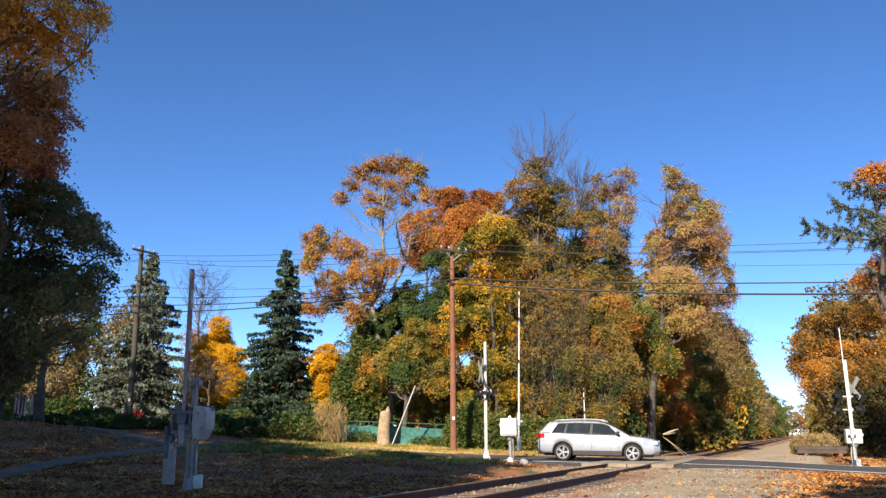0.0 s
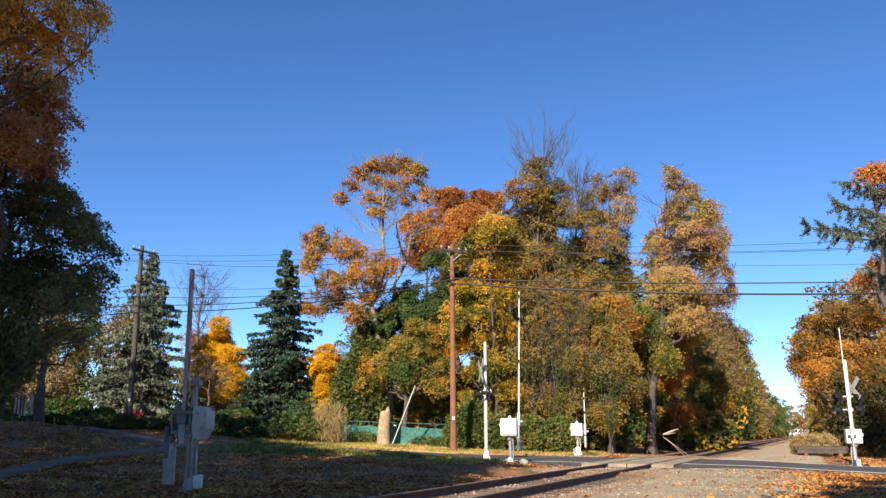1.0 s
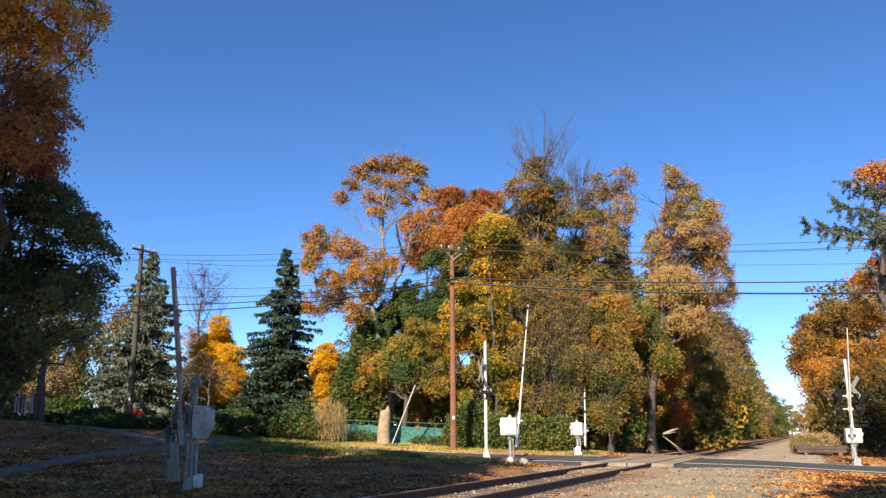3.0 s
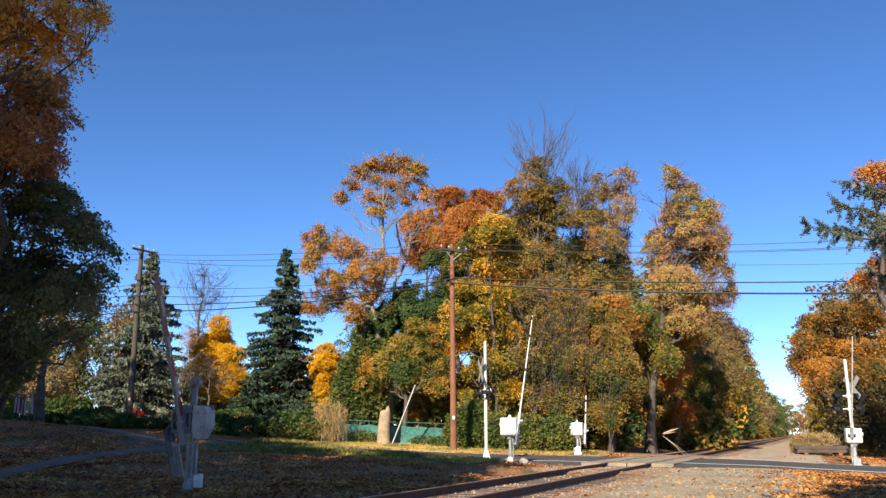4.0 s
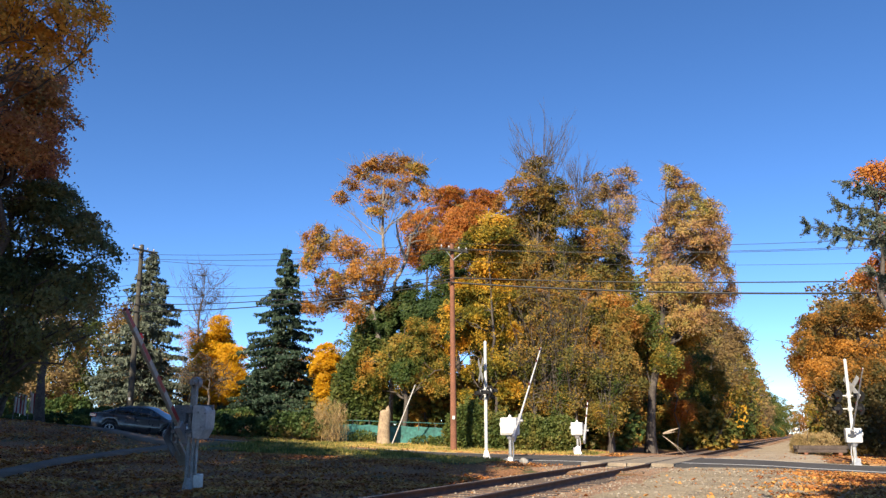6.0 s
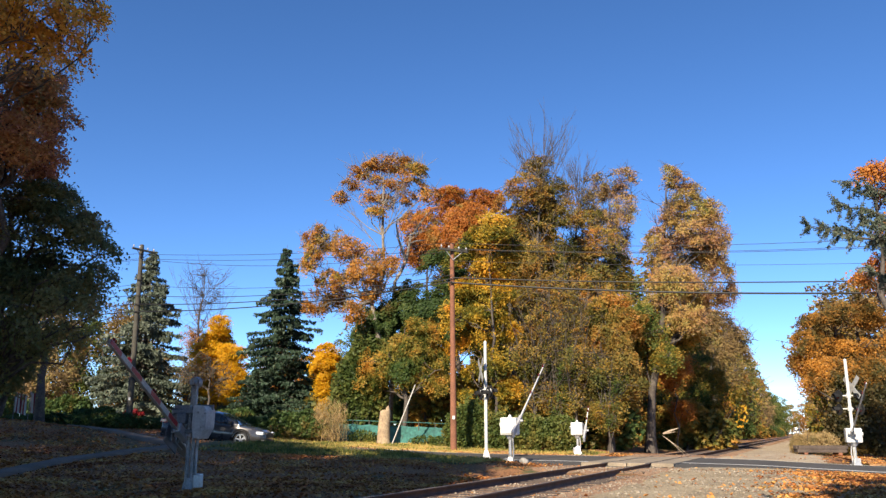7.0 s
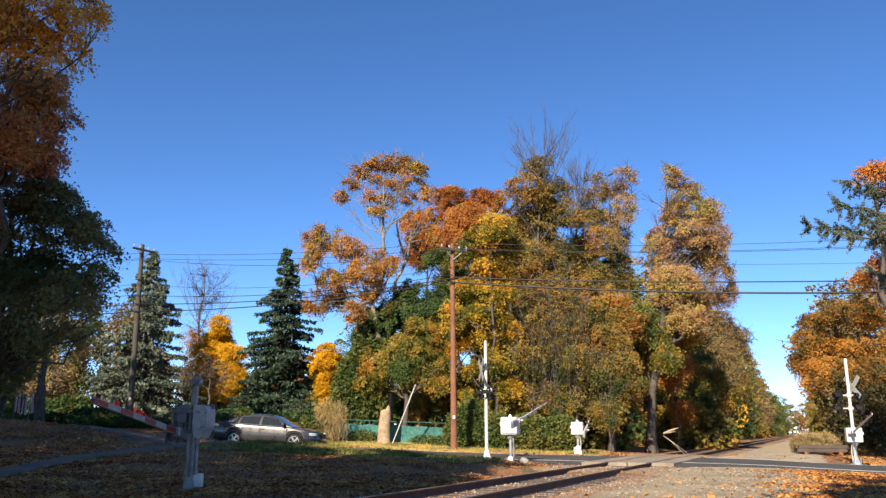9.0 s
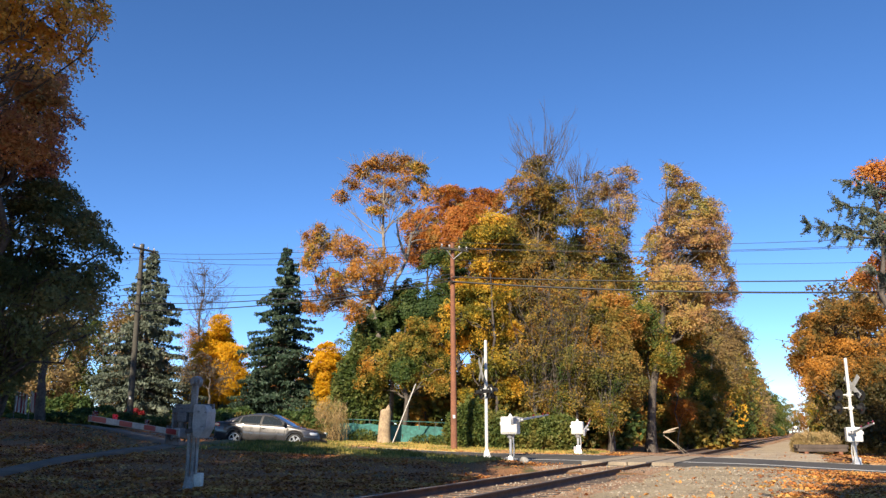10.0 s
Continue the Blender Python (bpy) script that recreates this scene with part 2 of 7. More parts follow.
def grid_mesh(name, pts, mat, smooth=True):
    """pts: rows of points, all of one length."""
    rows, cols = len(pts), len(pts[0])
    v = np.array(pts, np.float32).reshape(-1, 3)
    i = np.arange(rows * cols).reshape(rows, cols)
    f = np.stack([i[:-1, :-1], i[:-1, 1:], i[1:, 1:], i[1:, :-1]], -1).reshape(-1, 4)
    return raw_mesh(name, v, f, mat, smooth)


def build_ground():
    xs, ys = spaced(-1800, 1800, -30, 34, 0.7), spaced(-1800, 1900, -6, 54, 0.7)
    me = grid_mesh("ground", [[(x, y, land(x, y)) for x in xs] for y in ys], M_GROUND)
    tagged(new("ground", me), "grass and soil strewn with brown fallen leaves", "ground", kind="structure")


def sheet(name, u, n, o, s_rows, n_cols, rise, mat, label, category, ragged=0.0, seed=0, stop=False):
    """A thin cover on the land, in along/across coordinates, with a ragged rim."""
    rows = []
    for s in s_rows:
        row = []
        for j, c in enumerate(n_cols):
            edge = j in (0, len(n_cols) - 1)
            e = ragged * noise.noise(Vector((s * 0.7, seed + c, 3))) if edge or j in (1, len(n_cols) - 2) else 0.0
            p = road_point(s, c + e) if u is ROAD_U else o + u * s + n * (c + e)
            over = road_across(p) - road_edge((p - ROAD_O).dot(ROAD_U)) - 0.12
            if stop and over > 0:
                p = p - ROAD_N * over
            row.append((p.x, p.y, land(p.x, p.y) + (-0.03 if edge else rise)))
        rows.append(row)
    return tagged(new(name, grid_mesh(name, rows, mat)), label, category, kind="structure")


def build_road():
    def strip(name, s0, s1, n0, n1, lift, mat, label, step=0.6):
        rows = []
        for s in np.arange(s0, s1 + step / 2, step):
            row = []
            for c in np.linspace(road_edge(float(s)) if n0 is None else n0, n1, 12 if n0 is None else 2):
                p = road_point(float(s), float(c))
                row.append((p.x, p.y, road_z(float(s)) + 0.0 + lift - 0.012 * abs(c - 3.3) * smooth01(2, 8, abs(s + 1.6))))
            if n0 is None:
                p = road_point(float(s), road_edge(float(s)) - 0.3)
                row.insert(0, (p.x, p.y, row[0][2] - 0.12))
            rows.append(row)
        return tagged(new(name, grid_mesh(name, rows, mat)), label, "road", kind="structure")
    strip("road", -75, 75, None, 7.2, 0.0, M_ASPHALT, "dark asphalt road rising beyond the railway crossing")
    strip("edge_line", -0.3, 75, 0.2, 0.62, 0.012, M_LINE, "white painted road edge line")
    strip("edge_line", 0.9, 75, 6.3, 6.64, 0.012, M_LINE, "white painted road edge line")
    strip("edge_line", -7.2, -2.3, 0.0, 0.42, 0.012, M_LINE, "white painted road edge line")
    strip("edge_line", -60, -3.6, 6.4, 6.64, 0.012, M_LINE, "white painted road edge line")


def track_point(s, c, z):
    p = TRACK_U * s + TRACK_N * (TRACK_C + c)
    return (p.x, p.y, track_z(s) + z)


RAIL_SHAPE = [(-0.065, -0.175), (0.065, -0.175), (0.065, -0.16), (0.012, -0.14), (0.010, -0.045), (0.036, -0.035), (0.036, -0.006),
              (0.028, 0.0), (-0.028, 0.0), (-0.036, -0.006), (-0.036, -0.035), (-0.010, -0.045), (-0.012, -0.14), (-0.065, -0.16)]


def build_track():
    track = thing("railway_track", "single railway track with rusty rails on ballast", "railway track", kind="structure")
    stations = list(np.arange(-6, 60, 3)) + list(np.arange(60, 700, 16))
    for c in (-0.752, 0.752):
        k = len(RAIL_SHAPE)
        v = [track_point(float(s), c + x, z) for s in stations for x, z in RAIL_SHAPE]
        f = [(i * k + j, i * k + (j + 1) % k, (i + 1) * k + (j + 1) % k, (i + 1) * k + j) for i in range(len(stations) - 1) for j in range(k)]
        me = raw_mesh("rail", v, f, M_RAIL)
        me.materials.append(M_RAILHEAD)
        for i, p in enumerate(me.polygons):
            p.material_index = 1 if i % k == 7 else 0
        new("rail", me).parent = track
    rng = random.Random(4)
    bm = bmesh.new()
    box(bm, -1.28, 1.28, -0.11, 0.11, -0.33, -0.155, 0.012)
    tie = part("tie", bm, M_TIE, track)
    heads = [s for s in np.arange(6, 150, 0.55) if not 28.4 < s < 38.6]
    for i, s in enumerate(heads):
        o = tie if i == 0 else tie.copy()
        if i:
            scene.collection.objects.link(o)
        x, y, z = track_point(float(s), rng.uniform(-0.05, 0.05), rng.uniform(-0.012, 0.004))
        o.parent, o.matrix_basis = track, pose(x, y, z, 0, 0, -24.0 + rng.uniform(-1.2, 1.2))
    # planked road crossing between and beside the rails
    for c0, c1 in ((-1.6, -0.83), (-0.66, 0.0), (0.01, 0.66), (0.83, 1.6)):
        for i in range(4):
            bm = bmesh.new()
            s0 = 29.3 + i * 2.14 + (c0 + c1) * 0.06
            box(bm, c0, c1 - 0.01, s0, s0 + 2.12, -0.13, -0.004 - 0.004 * (i % 2), 0.008, Matrix.Translation((*(TRACK_U * 0 + TRACK_N * TRACK_C), 0.0)))
            o = part("crossing_panel", bm, M_PANEL, track)
            o.matrix_basis = pose(0, 0, 0, 0, 0, 0)
            for vert in o.data.vertices:
                q = vert.co - Vector((*(TRACK_N * TRACK_C), 0))
                x, y, z = track_point(q.y, q.x, 0)
                vert.co = (x, y, vert.co.z + z + 0.01)
    sheet("ballast", TRACK_U, TRACK_N, TRACK_N * TRACK_C, list(np.arange(-5, 29.6, 0.5)), [-2.3, -1.9, -1.2, -0.5, 0, 0.5, 1.2, 2.0, 2.9], 0.03, M_BALLAST, "rust-stained crushed stone under the track", "ballast", 0.25)
    sheet("ballast", TRACK_U, TRACK_N, TRACK_N * TRACK_C, list(np.arange(37.6, 80, 0.8)) + list(np.arange(80, 700, 14)), [-2.6, -2.0, -1.2, -0.5, 0, 0.5, 1.2, 1.9, 2.5], 0.03, M_BALLAST, "rust-stained crushed stone under the track", "ballast", 0.25)


build_ground()
build_road()
build_track()
sheet("gravel_yard", TRACK_U, TRACK_N, TRACK_N * TRACK_C, list(np.arange(-4, 42, 0.6)), [1.7, 2.1] + list(np.arange(2.7, 20, 1.0)) + [20.4], 0.05, M_GRAVEL, "pale compacted gravel with scattered leaves", "gravel", 0.3, 5, True)
sheet("service_lane", TRACK_U, TRACK_N, TRACK_N * TRACK_C, list(np.arange(36.5, 90, 1.0)) + list(np.arange(92, 500, 12)), [1.8, 2.3, 3.2, 4.2, 5.2, 6.2, 6.8], 0.04, M_SAND, "sandy gravel lane beside the railway", "lane", 0.5, 9)


# Yellow-leaved verge, toned lighter than the lawn to carry sunlight in its colour.
M_VERGE = stony("dry grass and yellow leaves toned as sunlit", (0.11, 0.12, 0.03), (0.33, 0.26, 0.075), (0.58, 0.36, 0.11), 9, 0.8)
M_LEAFY = stony("carpet of orange leaves", (0.17, 0.08, 0.03), (0.38, 0.19, 0.07), (0.50, 0.29, 0.12), 14, 0.8)
sheet("verge", ROAD_U, ROAD_N, ROAD_O, list(np.arange(-21, -8.4, 0.7)), [7.15, 7.4] + list(np.arange(8, 15.5, 0.8)), 0.05, M_VERGE, "dry grass verge with yellow leaves, sunlight in its tone", "verge", 0.3, 2)
sheet("verge", ROAD_U, ROAD_N, ROAD_O, list(np.arange(-9, -3.2, 0.5)), [7.15, 7.4, 8.2, 9.0, 9.8, 10.6, 11.4], 0.05, M_LEAFY, "carpet of orange leaves along the hedge", "verge", 0.3, 3)
sheet("verge", ROAD_U, ROAD_N, ROAD_O, list(np.arange(7.5, 30, 0.8)), [7.15, 7.4] + list(np.arange(8, 18, 0.9)), 0.05, M_LEAFY, "leaf-covered ground beyond the road", "verge", 0.4, 4)

M_GRASS = stony("mown grass", (0.045, 0.055, 0.018), (0.09, 0.10, 0.03), (0.20, 0.15, 0.055), 14, 0.7)
sheet("lawn", ROAD_U, ROAD_N, ROAD_O, list(np.arange(-17, -5.6, 0.5)), [-6.4, -6.0, -5.2, -4.4, -3.6, -2.8, -2.2, -1.9], 0.04, M_GRASS, "short green grass beside the road", "lawn", 0.9, 6)


def build_path():
    for pts, w in (([(-9.7, 13.5), (-10.09, 18.9), (-10.42, 21.1), (-10.52, 23.4), (-10.21, 26.9), (-9.45, 30.0)], 0.34), ([(-9.3, 29.6), (-10.93, 30.9), (-13.18, 32.6), (-15.2, 34.0)], 0.5)):
        rows, n = [], 40
        xs, ys = [p[0] for p in pts], [p[1] for p in pts]
        k = np.linspace(0, len(pts) - 1, n)
        cx, cy = np.interp(k, range(len(pts)), xs), np.interp(k, range(len(pts)), ys)
        for i in range(n):
            a, b = max(0, i - 1), min(n - 1, i + 1)
            d = Vector((cx[b] - cx[a], cy[b] - cy[a])).normalized()
            q = Vector((-d.y, d.x))
            row = []
            for c in (-w, -w * 0.9, 0, w * 0.9, w):
                x, y = cx[i] + q.x * c * (1 + 0.1 * noise.noise(Vector((i * 0.5, c, 0)))), cy[i] + q.y * c
                row.append((x, y, land(x, y) + (0.075 if abs(c) < w else -0.03)))
            rows.append(row)
        tagged(new("footpath", grid_mesh("footpath", rows, M_PATH)), "narrow cracked asphalt footpath across the lawn", "footpath", kind="structure")


build_path()


# ---------------------------------------------------------------- trees
class Wood:
    """Collects tapered branches into one mesh."""

    def __init__(self, sides=6):
        self.v, self.f, self.k = [], [], sides

    def limb(self, pts, radii):
        k, base = self.k, len(self.v)
        for i, (p, r) in enumerate(zip(pts, radii)):
            d = (Vector(pts[min(i + 1, len(pts) - 1)]) - Vector(pts[max(i - 1, 0)])).normalized()
            a = d.orthogonal().normalized()
            b = d.cross(a)
            for j in range(k):
                t = 2 * math.pi * j / k
                self.v.append(tuple(Vector(p) + (a * math.cos(t) + b * math.sin(t)) * r))
        for i in range(len(pts) - 1):
            for j in range(k):
                o = base + i * k
                self.f.append((o + j, o + (j + 1) % k, o + k + (j + 1) % k, o + k + j))

    def mesh(self, name, mat):
        return raw_mesh(name, self.v, self.f, mat, True)


def unit(a):
    return a / (np.linalg.norm(a, axis=1)[:, None] + 1e-9)


def leaf_mesh(name, centres, size, mat, rng, droop=0.3, long=1.5, facing=None, tri=False):
    """Small leaves, one at each centre: bent quads, or single triangles for trees far off. facing: the way each blade looks."""
    n = len(centres)
    c = np.asarray(centres, np.float32)
    a = rng.normal(size=(n, 3))
    if facing is None:
        a[:, 2] -= droop
        a = unit(a)
        b = unit(np.cross(a, rng.normal(size=(n, 3))))
        w = np.cross(a, b)
    else:
        w = unit(facing + rng.normal(size=(n, 3)) * 0.5)
        a = unit(np.cross(w, a))
        b = np.cross(w, a)
    s = (size * rng.uniform(0.6, 1.35, n))[:, None]
    if tri:
        v = np.stack([c - a * s * 0.5 * long - b * s * 0.5, c - a * s * 0.3 * long + b * s * 0.6, c + a * s * 0.6 * long], 1).reshape(-1, 3)
        return raw_mesh(name, v, np.arange(n * 3).reshape(n, 3), mat)
    v = np.stack([c - a * s * 0.5 * long, c + b * s * 0.5 + w * s * 0.12, c + a * s * 0.5 * long, c - b * s * 0.5 + w * s * 0.12], 1).reshape(-1, 3)
    f = np.arange(n * 4).reshape(n, 4)
    return raw_mesh(name, v, f, mat)


def wander(a, b, n, amount, rng, sag=0.0):
    """A crooked line from a to b."""
    a, b = np.array(a, float), np.array(b, float)
    t = np.linspace(0, 1, n)[:, None]
    p = a + (b - a) * t
    j = rng.normal(size=(n, 3)) * amount * np.linalg.norm(b - a) * np.sin(np.pi * t)
    p = p + j
    p[:, 2] += sag * np.sin(np.pi * t[:, 0])
    return [tuple(q) for q in p]


def twig_fan(wood, trunk, z0, z1, half, rng, limbs=9, depth=3):
    """Bare ascending limbs that fork again and again into fine twigs."""
    def grow(p, d, length, r, left):
        e = p + d * length
        mid = (p + e) / 2 + rng.normal(size=3) * length * 0.03
        wood.limb([tuple(p), tuple(mid), tuple(e)], [r, r * 0.85, r * 0.66])
        if left == 0:
            return
        for k in range(3):
            q = p + d * length * rng.uniform(0.35, 0.95) if k else e
            side = rng.normal(size=3)
            dd = d + side / np.linalg.norm(side) * (0.16 if k == 0 else 0.5) + np.array([0, 0, 0.16])
            grow(q, dd / np.linalg.norm(dd), length * rng.uniform(0.5, 0.75), max(0.007, r * 0.6), left - 1)
    spine = np.array(trunk)
    for k in range(limbs):
        z = z0 + (z1 - z0) * 0.62 * k / (limbs - 1)
        base = np.array([np.interp(z, spine[:, 2], spine[:, i]) for i in (0, 1)] + [min(z, spine[-1, 2])])
        t = k * 2.4 + rng.uniform(-0.4, 0.4)
        w = half * rng.uniform(0.55, 1.0)
        d = np.array([math.cos(t) * w, math.sin(t) * w, (z1 - z) * 0.62])
        length = np.linalg.norm(d)
        grow(base, d / length, length * 0.62, 0.014 + 0.0045 * (z1 - z0) / 2, depth)


def broadleaf(name, label, m, lobes, leaf_mat, seed, trunk_r=0.22, clumps=170, per=70, spread=0.5, size=0.2, bark=None, fans=(),
              gap=0.0, fork=0.25, twigs=0, lean=(0.0, 0.0), group="", bare=0.0, category="tree", shell=0.25, sides=6, tri=True, flat=0.32):
    """A tree from its crown lobes (x, y, z, rx, ry, rz), in its own space: trunk, limbs to the lobes, boughs and leaf clumps."""
    rng = np.random.default_rng(seed)
    clumps, per, spread, size = int(clumps * 1.6), int(per * (2.8 if tri else 1.45)), spread * 0.8, size * (0.41 if tri else 0.58)
    lob = np.array(lobes, float)
    vol = lob[:, 3] * lob[:, 4] * lob[:, 5]
    pick = rng.choice(len(lob), size=clumps * 3, p=vol ** 0.75 / (vol ** 0.75).sum())
    d = rng.normal(size=(clumps * 3, 3))
    d /= np.linalg.norm(d, axis=1)[:, None]
    r = rng.uniform(shell, 1.0, clumps * 3) ** 0.55
    pts = lob[pick, :3] + d * r[:, None] * lob[pick, 3:]
    keep = np.array([noise.noise(Vector(p * 0.45) + Vector((seed, 0, 0))) > gap - 0.35 for p in pts]) & (pts[:, 2] > 0.35)
    pts, pick = pts[keep][:clumps], pick[keep][:clumps]
    top = float((lob[:, 2] + lob[:, 5]).max())
    wood = Wood(sides)
    tp = wander((0, 0, -0.15), (lean[0], lean[1], top * 0.9), 9, 0.018, rng)
    tr = [trunk_r * (1.35 if i == 0 else 1.0) * (1 - 0.86 * i / 8) for i in range(9)]
    wood.limb(tp, tr)
    nodes = [(np.array(p), q) for p, q in zip(tp, tr)]
    for i, lb in enumerate(lob):
        for _ in range(max(2, int(2 + vol[i] ** 0.33))):
            e = lb[:3] + rng.normal(size=3) * lb[3:] * 0.42
            z0 = max(top * fork, min(e[2] - 0.45 * np.hypot(e[0], e[1]), top * 0.8))
            k = int(np.clip(z0 / (top * 0.9) * 8, 1, 7))
            a, r0 = nodes[k]
            line = wander(a, e, 6, 0.06, rng, 0.1)
            rr = [max(0.012, r0 * 0.5 * (1 - 0.8 * j / 5)) for j in range(6)]
            wood.limb(line, rr)
            nodes += [(np.array(p), q) for p, q in zip(line[2:], rr[2:])]
    pos = np.array([p for p, _ in nodes])
    for p in pts:
        dd = np.linalg.norm(pos - p, axis=1) + np.maximum(0, pos[:, 2] - p[2]) * 0.8
        i = int(dd.argmin())
        wood.limb(wander(pos[i], p, 4, 0.07, rng), [max(0.008, nodes[i][1] * 0.35)] + ([0.02, 0.014, 0.006] if tri else [0.010, 0.007, 0.004]))
        for _ in range(twigs):
            e = p + rng.normal(size=3) * spread * 1.3 + np.array([0, 0, 0.35 * spread])
            wood.limb([tuple(p), tuple((p + e) / 2 + rng.normal(size=3) * 0.05), tuple(e)], [0.018, 0.013, 0.007])
    for fan in fans:
        twig_fan(wood, tp, *fan[:3], rng, *fan[3:])
    tree = thing(name, label, category, m, group)
    new("trunk", wood.mesh("trunk", bark or M_BARK)).parent = tree
    full = pts if bare <= 0 else pts[rng.uniform(size=len(pts)) > bare * np.clip((pts[:, 2] / top - 0.45) * 2.2, 0, 1)]
    # each clump is a flat spray that looks up and outward
    mid = (lob[:, :3] * vol[:, None]).sum(0) / vol.sum()
    out = unit(full - mid) * 0.8 + np.array([-0.1, -0.3, 0.45]) + rng.normal(size=full.shape) * 0.35
    out = unit(out)
    count = rng.integers(int(per * 0.4), int(per * 1.6), len(full))
    wide = spread * rng.uniform(0.6, 1.35, len(full))
    c, look_ = np.repeat(full, count, 0), np.repeat(out, count, 0)
    off = unit(rng.normal(size=c.shape)) * (rng.uniform(0, 1, len(c)) ** 0.45 * 1.75 * np.repeat(wide, count))[:, None]
    off -= look_ * (off * look_).sum(1)[:, None] * (1 - flat)
    off[:, 2] -= np.minimum(0.25 * (off ** 2).sum(1) / spread, spread * 0.7)
    c = c + off
    ok = c[:, 2] > 0.1
    new("crown", leaf_mesh("crown", c[ok], size, leaf_mat, rng, facing=look_[ok], tri=tri)).parent = tree
    return tree


def spruce(name, label, m, height, radius, mat, seed, low=0.6):
    """A conifer: straight trunk, whorls of drooping boughs set with needle sprays."""
    rng = np.random.default_rng(seed)
    wood = Wood(5)
    wood.limb([(0, 0, -0.1), (0.03, 0, height * 0.5), (0, 0, height)], [height * 0.018, height * 0.01, 0.01])
    sprays = []
    z = low
    while z < height * 0.985:
        f = 1 - (z - low) / (height - low)
        reach = radius * (f ** 0.86) * 1.02 + 0.08
        for k in range(int(6 + 7 * f)):
            t = rng.uniform(0, 2 * math.pi)
            rr = reach * rng.uniform(0.45, 1.22)
            zz = z + rng.uniform(-0.12, 0.12)
            e = np.array([math.cos(t) * rr, math.sin(t) * rr, zz - 0.20 * rr])
            mid = np.array([math.cos(t) * rr * 0.55, math.sin(t) * rr * 0.55, zz - 0.16 * rr])
            wood.limb([(0, 0, zz), tuple(mid), tuple(e)], [0.03 + 0.02 * f, 0.02, 0.006])
            n = int(16 + rr * 62)
            q = rng.uniform(0.12, 1.03, n)[:, None] ** 0.8
            line = np.array([0, 0, zz]) * (1 - q) ** 2 + 2 * mid * q * (1 - q) + e * q * q
            side = np.array([-math.sin(t), math.cos(t), 0])
            wide = (0.07 + 0.22 * rr * (1.15 - q)) * rng.normal(size=(n, 1)) * 0.75
            p = line + side * wide - np.abs(rng.normal(size=(n, 1))) * np.array([0, 0, 0.13])
            sprays.append(p)
        z += 0.34 + 0.22 * f
    tree = thing(name, label, "tree", m)
    new("trunk", wood.mesh("trunk", M_BARK)).parent = tree
    new("crown", leaf_mesh("crown", np.concatenate(sprays), 0.105, mat, rng, droop=0.9, long=2.6)).parent = tree
    return tree


def bush(name, label, m, lobes, mat, seed, n=5000, size=0.12, category="bush", droop=0.2, long=1.5):
    rng = np.random.default_rng(seed)
    lob = np.array(lobes, float)
    vol = lob[:, 3] * lob[:, 4] * lob[:, 5]
    pick = rng.choice(len(lob), size=n, p=vol / vol.sum())
    d = rng.normal(size=(n, 3))
    d /= np.linalg.norm(d, axis=1)[:, None]
    c = lob[pick, :3] + d * (rng.uniform(0.3, 1.05, n) ** 0.4)[:, None] * lob[pick, 3:] * (1 + 0.25 * np.array([noise.noise(Vector(x * 2.2) + Vector((seed, 0, 0))) for x in d]))[:, None]
    c = c[c[:, 2] > 0.02]
    wood = Wood(4)
    for lb in lob:
        for _ in range(8):
            wood.limb(wander((lb[0] * 0.8, lb[1] * 0.8, -0.1), lb[:3] + rng.normal(size=3) * lb[3:] * 0.5, 4, 0.06, rng), [0.03, 0.022, 0.014, 0.006])
    tree = thing(name, label, category, m)
    new("stem", wood.mesh("stem", M_BARK)).parent = tree
    new("foliage", leaf_mesh("foliage", c, size, mat, rng, droop, long)).parent = tree
    return tree


L_ORANGE = leafage("orange oak leaves", [(0.13, 0.1, 0.03), (0.38, 0.165, 0.035), (0.6, 0.27, 0.05), (0.33, 0.26, 0.05)])
L_RUST = leafage("rust-red maple leaves", [(0.18, 0.08, 0.02), (0.42, 0.145, 0.032), (0.52, 0.21, 0.04), (0.3, 0.19, 0.05)])
L_GOLD = leafage("yellow-green maple leaves", [(0.06, 0.09, 0.02), (0.25, 0.21, 0.03), (0.6, 0.37, 0.04), (0.78, 0.36, 0.035)])
L_AMBERMIX = leafage("orange leaves with green ones", [(0.06, 0.065, 0.02), (0.17, 0.11, 0.03), (0.42, 0.195, 0.038), (0.6, 0.29, 0.05)])
L_BROWN = leafage("brown thinning leaves", [(0.1377, 0.094, 0.0486), (0.2511, 0.1701, 0.081), (0.3402, 0.2349, 0.0891), (0.243, 0.2187, 0.0729)])
L_MIX = leafage("mixed autumn leaves", [(0.0761, 0.1014, 0.027), (0.2028, 0.1781, 0.0406), (0.4056, 0.2535, 0.0541), (0.507, 0.2119, 0.0423)])
L_MIXED_LOW = leafage("green leaves turning orange", [(0.0501, 0.093, 0.0215), (0.1144, 0.143, 0.0286), (0.3432, 0.2431, 0.0429), (0.572, 0.2717, 0.0429)])
L_BRONZE = leafage("bronze and olive leaves", [(0.085, 0.1, 0.026), (0.2, 0.165, 0.042), (0.37, 0.23, 0.05), (0.42, 0.18, 0.042)])
L_TAN = leafage("pale tan leaves", [(0.32, 0.17, 0.11), (0.44, 0.25, 0.11), (0.5, 0.34, 0.1), (0.29, 0.28, 0.075)])
L_GREEN = leafage("green leaves", [(0.045, 0.075, 0.018), (0.09, 0.125, 0.03), (0.15, 0.165, 0.04), (0.24, 0.2, 0.05)])
